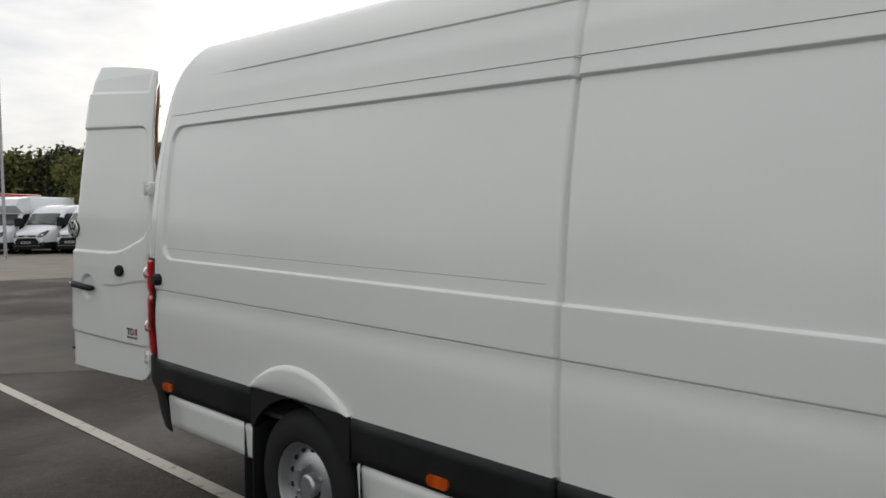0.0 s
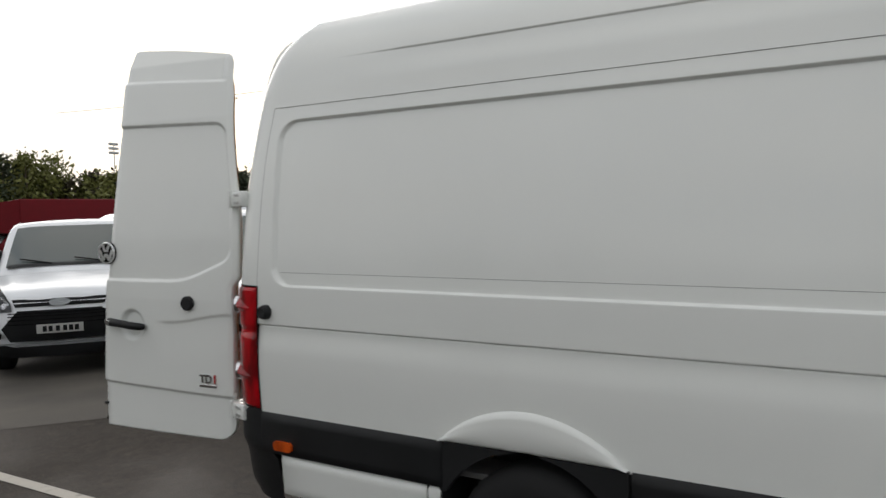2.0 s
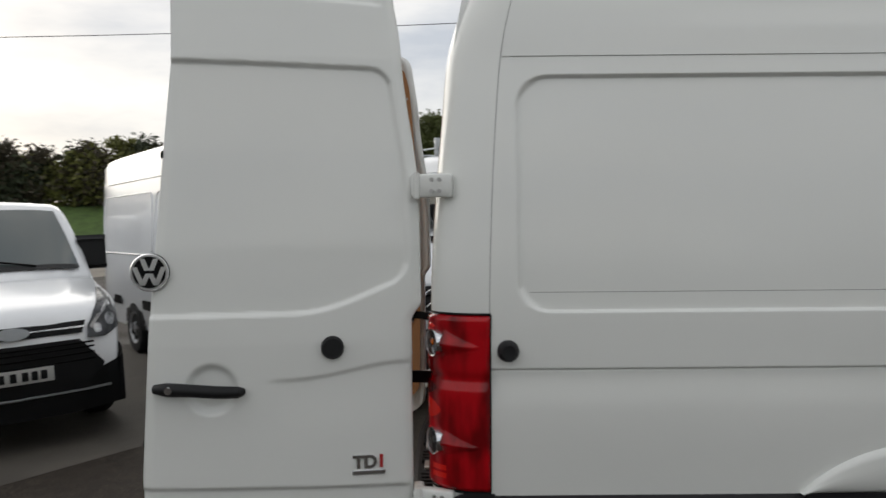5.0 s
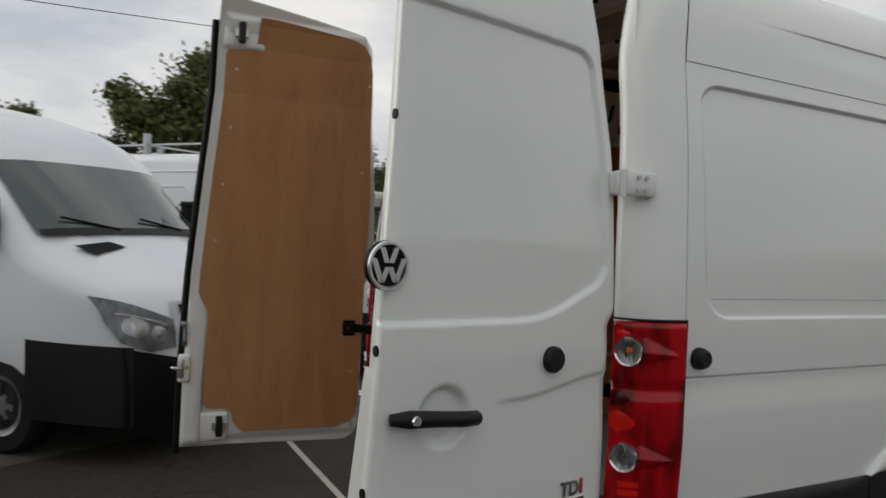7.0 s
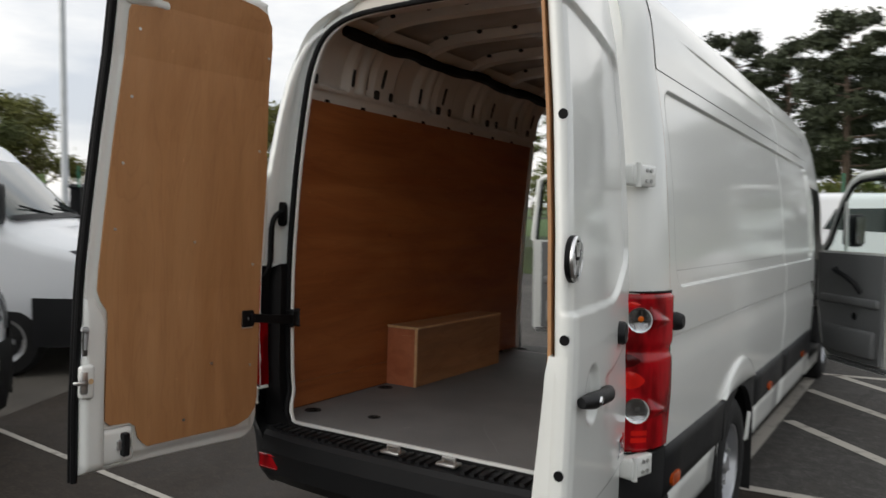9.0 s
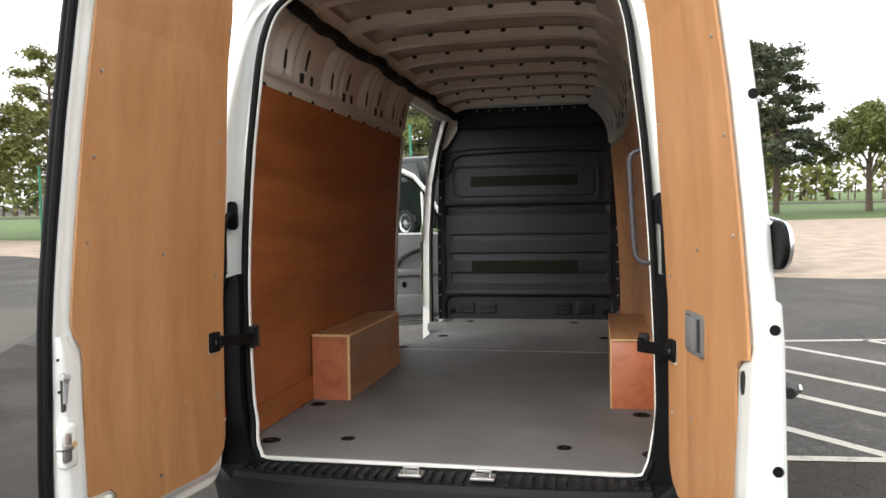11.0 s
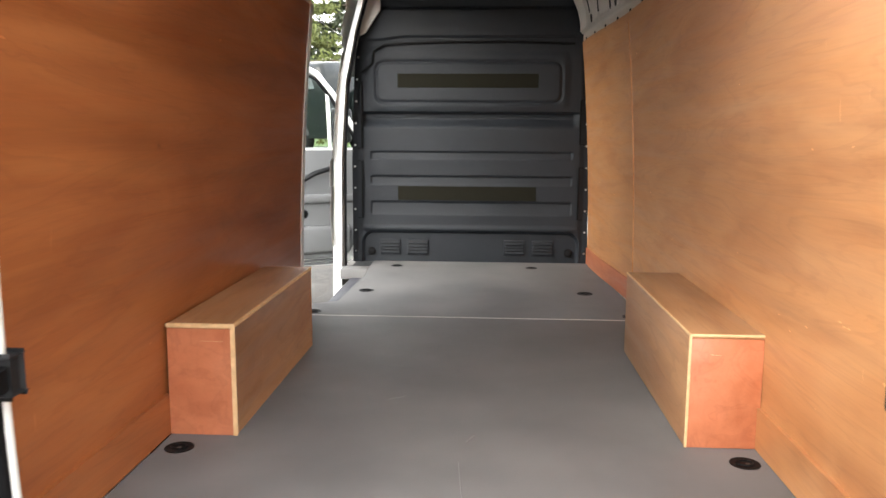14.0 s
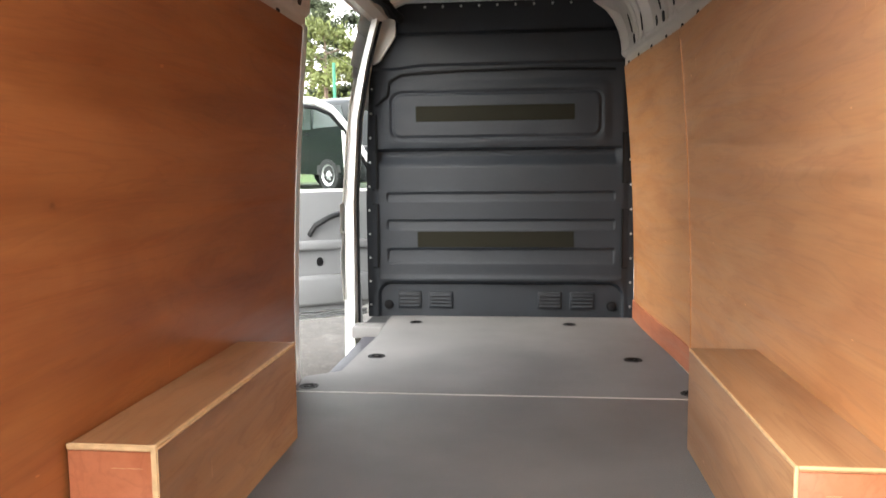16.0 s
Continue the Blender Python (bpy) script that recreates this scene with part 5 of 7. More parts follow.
def wheel_box(s):
    x0, x1 = (0.66, 0.869)
    x1 = 0.858 if s < 0 else x1
    b = boxp("wheel_box", (s * x0, s * x1, 0.950, 1.962, 0.996, 1.008), PLYBOX, van, 0.0015, "plywood box over the wheel arch")
    boxp("box_side", (s * x0, s * (x0 + 0.012), 0.962, 1.962, FLOOR_Z + 0.001, 0.996), PLYBOX, b, 0.0015)
    boxp("box_end", (s * (x0 + 0.001), s * x1, 0.950, 0.962, FLOOR_Z + 0.001, 0.995), PLYRED, b, 0.0015, "red-faced plywood end")
    for z_, a_, b_ in ((0.958, .03, .10),) if s < 0 else ((0.948, .06, .09),):
        boxp("end_scratch", (s * (x0 + a_), s * (x0 + b_), 0.9495, 0.9501, z_, z_ + 0.0007), PLYEDGE, b, 0, "pale scratch")
    boxp("box_edge", (s * (x0 - 0.002), s * (x0 + 0.006), 0.947, 0.955, FLOOR_Z + 0.001, 1.009), PLYEDGE, b, 0.002, "pale plywood edge")
    boxp("box_edge", (s * (x0 - 0.0015), s * (x0 + 0.004), 0.955, 1.962, 1.000, 1.0092), PLYEDGE, b, 0.002, "pale plywood edge")
    boxp("box_edge", (s * (x0 + 0.006), s * x1, 0.9475, 0.953, 1.001, 1.0092), PLYEDGE, b, 0.002, "pale plywood edge")


wheel_box(-1)
wheel_box(1)

# grab handle on the right wall
bm = bmesh.new()
tube(bm, [Vector((0.80, 0.085, 1.845)), Vector((0.765, 0.082, 1.842))] + arc((0.752, 0.08, 1.838), (0.722, 0.078, 1.832), (0.724, 0.078, 1.79), 6)
     + [Vector((0.730, 0.072, 1.65)), Vector((0.737, 0.062, 1.52))] + arc((0.741, 0.057, 1.475), (0.744, 0.054, 1.440), (0.768, 0.050, 1.434), 6) + [Vector((0.815, 0.048, 1.428))], 0.0095, 10)
part("grab_handle", bm, HANDLEGREY, van, "dark grey grab handle", smooth=True)

# upper sides of the load space: pressed inner frames with slots
def upper_inner(s):
    def f(y, z):
        x = lerp(z, [(2.15, 0.80), (2.22, 0.80), (2.24, 0.822), (2.32, 0.818), (2.40, 0.798), (2.47, 0.765), (2.53, 0.715), (2.585, 0.645)])
        ph = (y - 0.15) % 0.62
        rib = 1.0
        for a, b, deep in ((0.06, 0.29, 1.0), (0.335, 0.395, 0.8), (0.43, 0.49, 0.9)):
            rib -= deep * smooth01(a, a + 0.012, ph) * smooth01(b, b - 0.012, ph) * smooth01(2.26, 2.28, z) * smooth01(2.53, 2.50, z)
        x -= 0.046 * rib * smooth01(2.23, 2.25, z)
        return (s * x + (taper_r(y) if s > 0 else 0), y, z)
    y1 = 2.70 if s < 0 else 4.22
    up = sheet("upper_frame", steps(0.13, y1, 0.01), sorted(set(steps(2.15, 2.58, 0.03) + [2.22, 2.24, 2.26, 2.28])), f, INNER, van, flip=s > 0, label="bare painted steel inner frame")
    y = 0.15
    while y < y1 - 0.6:
        tp = taper_r(y) if s > 0 else 0
        for dz0, dz1, w, dx in ((2.262, 2.31, 0.034, 0.03), (2.29, 2.42, 0.022, 0.312), (2.30, 2.48, 0.032, 0.46), (2.258, 2.305, 0.050, 0.522), (2.32, 2.49, 0.026, 0.565), (2.285, 2.35, 0.046, 0.085)):
            bm = bmesh.new()
            x0 = abs(f(y + dx, (dz0 + dz1) / 2)[0] - tp)
            prism(bm, rrect(-w / 2, w / 2, dz0, dz1, 0.012), 0.004, Matrix(((0, (0.28 if dz0 > 2.3 else 0.12) * -s, -s, s * (x0 + (0.28 if dz0 > 2.3 else 0.12) * (dz0 + dz1) / 2 + 0.001) + tp), (1, 0, 0, y + dx), (0, 1, 0, 0), (0, 0, 0, 1))))
            part("frame_slot", bm, DARK, up)
        y += 0.62
    y = 0.30
    while y < y1 - 0.1:
        tp = taper_r(y) if s > 0 else 0
        bm = bmesh.new()
        prism(bm, rrect(-0.018, 0.018, 2.178, 2.205, 0.008), 0.004, Matrix(((0, 0, -s, s * 0.801 + tp), (1, 0, 0, y), (0, 1, 0, 0), (0, 0, 0, 1))))
        part("trim_clip", bm, RUBBER, up)
        y += 0.29


upper_inner(-1)
upper_inner(1)
# roof inside: cross ribs with dark holes
def ceil_z(x):
    return 2.635 - 0.012 * (abs(x) / 0.7) ** 2 - 0.075 * (abs(x) / 0.7) ** 7


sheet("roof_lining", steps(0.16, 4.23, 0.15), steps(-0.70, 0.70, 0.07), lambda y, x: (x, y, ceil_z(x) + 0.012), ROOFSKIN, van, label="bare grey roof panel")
for k_ in range(8):
    y_ = 0.50 + k_ * 0.50
    bm = bmesh.new()
    prev = None
    for x in steps(-0.69, 0.69, 0.06):
        row = [bm.verts.new((x, y_ + dy, ceil_z(x) + dz)) for dy, dz in ((-0.048, 0.01), (-0.036, -0.040), (0.036, -0.040), (0.048, 0.01))]
        if prev:
            for a in range(3):
                bm.faces.new((prev[a], row[a], row[a + 1], prev[a + 1]))
        prev = row
    rb = part("roof_rib", bm, RIBPAINT, van)
    for x in (-0.52, -0.31, -0.10, 0.10, 0.31, 0.52):
        for dy in (-0.047,):
            bm = bmesh.new()
            lathe(bm, [(0.014, 0), (0.014, 0.003)], Matrix.Translation((x, y_ + dy, ceil_z(x) + 0.001)) @ Matrix.Rotation(radians(103), 4, "X") @ Matrix.Diagonal((1.15, 0.75, 1, 1)), 10)
            part("rib_hole", bm, DARK, rb)
# header behind the rear doors and wiring along the cant rail
profile_board("rear_header", [(-0.55, 2.56), (0.55, 2.56), (0.55, 2.58), (0.5, 2.64), (-0.5, 2.64), (-0.55, 2.58)], 0.17, 0.24, INNER)
bm = bmesh.new()
ys_ = steps(0.25, 4.2, 0.06)
tube(bm, [(-0.655 + 0.012 * math.sin(y * 5) + 0.006 * math.sin(y * 17), y, 2.51 + 0.008 * math.sin(y * 9)) for y in ys_], [0.031 + 0.003 * math.sin(y * 21) + 0.002 * math.sin(y * 47) for y in ys_], 8)
part("cable_duct", bm, RUBBER, van, "black cable duct along the roof edge", smooth=True)

# high brake lamp over the rear opening
hb_ = boxp("brake_lamp", (-0.15, 0.19, 0.085, 0.19, 2.625, 2.672), REDDARK, van, 0.014, "dark red high brake lamp", 3)
boxp("lamp_base", (-0.17, 0.21, 0.10, 0.22, 2.60, 2.632), BLACK, hb_, 0.01)

# bulkhead
def bulk_f(x, z):
    n = 0.0
    sd = sd_rrect(x, z, -0.70, 0.58, 1.785, 2.06, 0.06)
    n -= 0.012 * math.exp(-(sd / 0.009) ** 2)
    n += 0.012 * smooth01(0.03, -0.03, sd_rrect(x, z, -0.745, 0.625, 1.735, 2.115, 0.06))
    n -= 0.048 * smooth01(1.722, 1.706, z) * smooth01(1.60, 1.69, z) * smooth01(0.78, 0.72, abs(x + 0.055))
    n += 0.010 * math.exp(-((z - 1.690) / 0.006) ** 2) * smooth01(0.68, 0.66, abs(x + 0.05))
    for z0, z1 in ((1.395, 1.445), (1.215, 1.275), (1.005, 1.095)):
        n -= 0.015 * smooth01(0.004, -0.004, sd_rrect(x, z, -0.74, 0.665, z0, z1, 0.012)) * smooth01(z0 - 0.01, z1, z) ** 0.5
    n -= 0.035 * smooth01(0.012, -0.006, sd_rrect(x, z, -0.80, 0.715, 0.2, 0.875, 0.08))
    n += 0.012 * smooth01(0.030, 0.0, abs(z - 0.905)) * smooth01(0.78, 0.70, abs(x + 0.045))
    n += 0.018 * smooth01(2.222, 2.232, z + 0.02 * smooth01(-0.5, -0.7, x)) * smooth01(2.43, 2.40, z)
    n -= 0.012 * smooth01(0.05, 0.0, 0.80 - abs(x + 0.045))
    return n


def bulk_half(z):
    return lerp(z, [(0.67, 0.83), (1.4, 0.83), (1.9, 0.812), (2.2, 0.792), (2.4, 0.752), (2.5, 0.71), (2.56, 0.655), (2.60, 0.56)])


blk = sheet("bulkhead", steps(-1, 1, 0.0075), steps(0.66, 2.60, 0.0062),
            lambda u, z: (-0.045 + u * bulk_half(z), BULK_Y - bulk_f(-0.045 + u * bulk_half(z), z), z), BULK, van, label="dark grey moulded plastic bulkhead")
for z0, z1 in ((1.885, 1.98), (1.107, 1.205)):
    bm = bmesh.new()
    box(bm, -0.55, 0.42, BULK_Y - (0.0145 if z0 > 1.5 else 0.0025), BULK_Y + 0.004, z0, z1, 0.001, 1)
    part("tape_strip", bm, TAPE, blk, "dark olive tape strip")
for x0 in (-0.685, -0.485, 0.200, 0.400):
    bm = bmesh.new()
    box(bm, x0, x0 + 0.15, BULK_Y + 0.022, BULK_Y + 0.045, 0.712, 0.822, 0.006, 2)
    vt = part("vent", bm, BULK, blk, "louvred vent", smooth=True)
    part("vent_opening", box(bmesh.new(), x0 + 0.010, x0 + 0.140, BULK_Y + 0.0205, BULK_Y + 0.03, 0.722, 0.812), DARK, vt)
    for k in range(4):
        bm = bmesh.new()
        box(bm, x0 + 0.012, x0 + 0.138, -0.010, 0.004, -0.0035, 0.0035, 0.001, 1, Matrix.Translation((0, BULK_Y + 0.019, 0.734 + k * 0.0225)) @ Matrix.Rotation(radians(52), 4, "X"))
        part("louvre", bm, BULK, vt)
for s_ in (-1, 1):
    for k in range(12):
        z = 0.74 + k * 0.15
        bm = bmesh.new()
        lathe(bm, [(0.008, 0.0), (0.006, 0.006)], Matrix.Translation((-0.045 + s_ * (bulk_half(z) - 0.022), BULK_Y - 0.006, z)) @ Matrix.Rotation(radians(90), 4, "X"), 8)
        part("bulkhead_bolt", bm, ZINC, blk)
    m_ = Matrix.Translation((-0.045 + s_ * 0.70, BULK_Y + 0.03, 0.735)) @ Matrix.Rotation(radians(90), 4, "X")
    bm = bmesh.new()
    lathe(bm, [(0.03, 0.0), (0.026, 0.012), (0.012, 0.016)], m_, 14)
    part("bulkhead_knob", bm, RUBBER, blk, smooth=True)

# black tube stands for the shade in the moulded stepped groove
bm = bmesh.new()
tube(bm, [(x, BULK_Y - 0.014 - bulk_f(x, z) * 0.6, z) for x, z in ((-0.80, 1.985), (-0.725, 2.045), (-0.72, 2.06), (-0.715, 2.125), (-0.70, 2.14), (-0.64, 2.175), (-0.3, 2.19), (0.2, 2.195), (0.66, 2.18))], 0.009, 6)
part("moulded_edge", bm, RUBBER, blk, smooth=True)
for s_, z0_, z1_ in ((-1, 1.47, 1.93), (-1, 0.98, 1.38), (1, 1.50, 1.80), (1, 0.98, 1.34)):
    x_ = -0.045 + s_ * 0.755
    bm = bmesh.new()
    tube(bm, [(x_ + s_ * 0.03, BULK_Y - 0.008, z1_), (x_, BULK_Y - 0.016, z1_), (x_, BULK_Y - 0.016, z0_), (x_ + s_ * 0.03, BULK_Y - 0.008, z0_)], 0.007, 6)
    part("edge_clamp", bm, RUBBER, blk, smooth=True)
for k in range(9):
    x_ = -0.045 - 0.44 + k * 0.11
    bm = bmesh.new()
    lathe(bm, [(0.008, 0.0), (0.006, 0.006)], Matrix.Translation((x_, BULK_Y - 0.006, 2.575)) @ Matrix.Rotation(radians(90), 4, "X"), 8)
    part("bulkhead_bolt", bm, ZINC, blk)
bm = bmesh.new()
prism(bm, [(-0.80, 2.23), (-0.76, 2.25), (-0.66, 2.40), (-0.66, 2.50), (-0.76, 2.50)], 0.03, Matrix(((1, 0, 0, 0), (0, 0, -1, 4.19), (0, 1, 0, 0), (0, 0, 0, 1))))
part("corner_gusset", bm, INNER, van)

# side door aperture on the left: pillars and header, with the sliding door run back outside
boxp("door_pillar", (-0.985, -0.885, 2.65, 2.72, 0.45, 1.95), WHITE, van, 0.01)
profile_board("pillar_edge", wall_prof(-1, 0.60, 2.2, 0.05, 0.004), 2.647, 2.70, WHITE)
for y0, y1 in ((4.03, 4.075), (4.08, 4.20)):
    profile_board("door_pillar", [(-0.922, 0.41), (-0.912, 1.4), (-0.878, 1.9), (-0.808, 2.25), (-0.742, 2.48), (-0.775, 2.48), (-0.84, 2.25), (-0.93, 1.9), (-0.965, 1.4), (-0.985, 0.41)], y0, y1, WHITE if y1 < 4.1 else INNER)
profile_board("pillar_seal", [(-0.893, 0.6), (-0.888, 1.4), (-0.858, 1.9), (-0.79, 2.25), (-0.725, 2.47), (-0.74, 2.47), (-0.805, 2.25), (-0.872, 1.9), (-0.902, 1.4), (-0.907, 0.6)], 4.07, 4.088, RUBBER)
profile_board("side_door_header", [(-0.765, 2.475), (-0.71, 2.50), (-0.67, 2.58), (-0.78, 2.58), (-0.825, 2.49)], 2.66, 4.2, INNER)


def slide_f(y, i):
    p = SECTION[i]
    return (-(p.x + 0.055 + relief(y + 1.3, p.y)), y, p.y)


sd_ = sheet("sliding_door", steps(1.36, 2.66, 0.05), list(range(idx(0.5), idx(2.22), 2)), slide_f, WHITE, van, label="white sliding door pushed open", flip=True)
boxp("door_edge", (-1.04, -0.985, 2.62, 2.66, 0.52, 1.9), WHITE, sd_, 0.008)
boxp("door_inside", (-1.02, -1.0, 1.37, 2.64, 0.52, 1.9), INNER, sd_, 0.004)


# ---- cab doors standing open ----
def cab_door(s, hinge, angle):
    a = radians(angle)
    d, nn = Vector((s * math.sin(a), -math.cos(a), 0)), Vector((s * math.cos(a), math.sin(a), 0))

    def fr(u, z, n):
        o = Vector((*hinge, z)) + d * u + nn * n
        return Matrix(((d.x, 0, nn.x, o.x), (d.y, 0, nn.y, o.y), (0, 1, 0, o.z), (0, 0, 0, 1)))
    m = fr(0, 0, 0)
    bm = bmesh.new()
    low = [(0.0, 1.32), (0.0, 0.95), (0.10, 0.60), (0.18, 0.48), (0.25, 0.45), (1.0, 0.45), (1.04, 0.50), (1.06, 1.32)]
    prism(bm, low, 0.09, m @ Matrix.Translation((0, 0, -0.09)))
    door = part("cab_door", bm, WHITE, van, "white cab door with grey trim, open")
    bm = bmesh.new()
    outer = [Vector(p) for p in ((0.0, 1.30), (0.10, 1.40), (0.36, 1.78), (0.50, 1.93), (0.62, 1.98), (0.96, 2.0), (1.02, 1.96), (1.06, 1.31))]
    tube(bm, [m @ Vector((p.x, p.y, -0.045 - 0.06 * smooth01(1.3, 2.0, p.y))) for p in outer], 0.030, 8)
    part("window_frame", bm, WHITE, door, smooth=True)
    bm = bmesh.new()
    tube(bm, [m @ Vector((p.x * 0.93 + 0.04, 1.30 + (p.y - 1.30) * 0.93, -0.055 - 0.06 * smooth01(1.3, 2.0, p.y))) for p in outer], 0.016, 6)
    part("window_seal", bm, RUBBER, door, smooth=True)
    bm = bmesh.new()
    tube(bm, [m @ Vector((0.36, 1.32, -0.05)), m @ Vector((0.40, 1.80, -0.10))], 0.018, 6)
    part("quarter_bar", bm, WHITE, door)
    bm = bmesh.new()
    prism(bm, [(p.x * 0.96 + 0.02, 1.28 + (p.y - 1.28) * 0.96) for p in outer], 0.004, m @ Matrix.Translation((0, 0, -0.07)))
    gl = part("window_pane", bm, PANE, door, "clear window glass")
    gl.visible_shadow = False
    bm = bmesh.new()
    prism(bm, [(0.06, 1.30), (0.07, 0.95), (0.17, 0.64), (0.24, 0.54), (0.30, 0.515), (0.96, 0.515), (0.97, 1.0), (0.98, 1.30)], 0.035, m @ Matrix.Translation((0, 0, -0.127)))
    tr = part("door_trim", bm, PALETRIM, door, "grey moulded door trim")
    bm = bmesh.new()
    box(bm, 0.22, 0.92, 0.56, 0.78, -0.17, -0.12, 0.03, 3, m)
    part("door_pocket", bm, PALETRIM, tr, smooth=True)
    bm = bmesh.new()
    box(bm, 0.15, 0.95, 0.93, 0.99, -0.165, -0.12, 0.02, 3, m)
    part("arm_rest", bm, PALETRIM, tr, smooth=True)
    bm = bmesh.new()
    tube(bm, [m @ Vector(p) for p in ((0.35, 1.18, -0.12), (0.38, 1.17, -0.175), (0.55, 1.13, -0.18), (0.66, 1.08, -0.165), (0.70, 1.02, -0.13))], 0.018, 8)
    part("pull_handle", bm, BLACK, tr, smooth=True)
    bm = bmesh.new()
    lathe(bm, [(0.028, 0), (0.02, 0.012)], m @ Matrix.Translation((0.62, 0.86, -0.127)) @ Matrix.Rotation(math.pi, 4, "X"), 12)
    part("speaker_plug", bm, RUBBER, tr)
    for z0 in (0.40, 0.425):
        bm = bmesh.new()
        box(bm, 0.24, 1.02, z0 + 0.06, z0 + 0.078, -0.115, -0.085, 0.006, 2, m)
        part("sill_seal", bm, PALETRIM, door, smooth=True)
    bm = bmesh.new()
    box(bm, 0.10, 0.30, 1.36, 1.66, 0.06, 0.17, 0.04, 3, m)
    mi = part("mirror", bm, BLACK, door, "black door mirror", smooth=True)
    bm = bmesh.new()
    box(bm, 0.305, 0.309, 1.39, 1.63, 0.075, 0.155, 0.0, 1, m)
    part("mirror_glass", bm, CHROME, mi)
    # the window and its sill stand higher than the lower trim
    for ob in [door] + list(door.children) + [c for k in door.children for c in k.children]:
        for v in ob.data.vertices:
            v.co.z += 0.13 * smooth01(0.62, 1.30, v.co.z)


cab_door(1, (0.985, 5.45), 38)
cab_door(-1, (-0.985, 5.62), 58)
# ---- the yard ----
def poly_sheet(name, pts, z, mat, label, cat):
    ob = mesh_ob(name, [(x, y, z) for x, y in pts], [tuple(range(len(pts)))], mat)
    return tagged(ob, label, cat, kind="structure")


def line_sheet(name, p, q, w, z=0.005):
    p, q = Vector(p), Vector(q)
    d = (q - p).normalized()
    n = Vector((-d.y, d.x)) * w / 2
    return poly_sheet(name, [p + n, p - n, q - n, q + n], z, PAINTLINE, "worn white painted bay line", "road marking")


line_sheet("bay_line", (0.60, -4.6), (0.86, 6.1), 0.10)
line_sheet("bay_line", (-0.9, 0.11), (-6.4, 0.61), 0.045)
line_sheet("bay_line", (0.86, 2.21), (8.0, 2.75), 0.09)
line_sheet("bay_line", (0.86, 6.02), (9.0, 7.2), 0.09)
for a_, b_ in (((0.90, 3.96), (2.45, 2.33)), ((0.90, 5.2), (3.55, 2.42)), ((1.05, 6.05), (4.5, 2.48)), ((2.28, 6.22), (5.6, 2.58)), ((3.45, 6.40), (6.7, 2.66))):
    line_sheet("hatch_line", a_, b_, 0.10)
EDGE = [(-60, 32.0), (-18, 19.3), (-14.6, 17.4), (5, 12.6), (40, 14.5), (80, 18)]
poly_sheet("gravel_ground", EDGE + [(120, 60), (60, 52), (13, 42), (-21, 28), (-70, 40)], 0.004, GRAVEL, "pale brown gravel strip", "gravel")
poly_sheet("grass_verge", [(-70, 40), (-21, 28), (13, 42), (60, 52), (120, 60), (140, 95), (-70, 75)], 0.006, GRASS, "mown green grass verge", "grass")
poly_sheet("road", [(-90, 74), (140, 94), (140, 106), (-90, 86)], 0.010, TARMAC, "grey road beyond the verge", "road")
poly_sheet("grass_verge", [(-90, 86), (140, 106), (160, 300), (-120, 300)], 0.006, GRASS, "green grass beyond the road", "grass")
poly_sheet("front_tarmac", [(40, 5.2), (8, 2.80), (0.86, 2.26), (-1.0, 3.2), (-7.0, 5.6), (-30, 12.0), (-60, 32), (-18, 19.3), (-14.6, 17.4), (5, 12.6), (40, 14.5)], 0.002, GREYTARMAC, "pale grey worn tarmac in front of the bays", "tarmac")
poly_sheet("old_concrete", [(2.6, -9.0), (0.4, -4.6), (-3.1, -1.9), (-7.6, 8.1), (-30, 9.5), (-34, 4.0), (-5.2, -5.4), (-1.5, -9.5)], 0.003,
           material("old_concrete", (0.075, 0.066, 0.055), 0.9, vary=0.3, scale=1.2, bump=0.7, bump_scale=50), "stained brown concrete apron", "concrete")
poly_sheet("pale_apron", [(0, -21), (-40, -4.5), (-60, -16), (-8, -42), (4, -40)], 0.003, material("pale_concrete", (0.20, 0.175, 0.145), 0.9, vary=0.2, scale=0.8, bump=0.5, bump_scale=40), "pale dusty concrete apron", "concrete")


def bank(name, pts, z0, z1, depth, mat, label):
    verts, faces = [], []
    for x, y in pts:
        d = Vector((x, y)).normalized()
        for k in range(7):
            t = k / 6
            verts.append((x + d.x * depth * t, y + d.y * depth * t, z0 + (z1 - z0) * smooth01(0, 1, t) + 0.05 * math.sin(x * 1.3 + k)))
    for i in range(len(pts) - 1):
        for k in range(6):
            faces.append((i * 7 + k, (i + 1) * 7 + k, (i + 1) * 7 + k + 1, i * 7 + k + 1))
    return tagged(mesh_ob(name, verts, faces, mat, True), label, "bank", kind="structure")


def ring_pts(r, a0, a1, n):
    out = []
    for i in range(n + 1):
        a = radians(a0 + (a1 - a0) * i / n)
        out.append((-r * math.sin(a), r * math.cos(a)))
    return out


bank("grass_bank", ring_pts(54, 60, 172, 28), -0.2, 3.6, 14, GRASS, "grassy bank round the yard")

# ---- trees ----
LEAF_A = material("leaves_green", (0.094, 0.115, 0.028), 0.7, vary=0.25, scale=0.8, island=0.3)
LEAF_B = material("leaves_yellowing", (0.13, 0.135, 0.03), 0.7, vary=0.25, scale=0.6, island=0.3)
LEAF_D = material("needles_brown", (0.056, 0.046, 0.026), 0.8, vary=0.3, scale=0.8, island=0.35)
LEAF_C = material("needles_dark", (0.040, 0.052, 0.024), 0.75, vary=0.25, scale=0.8, island=0.3)
BARK = material("bark", (0.11, 0.08, 0.06), 0.9, vary=0.3, scale=6, bump=0.8, bump_scale=30)
rng = random.Random(7)


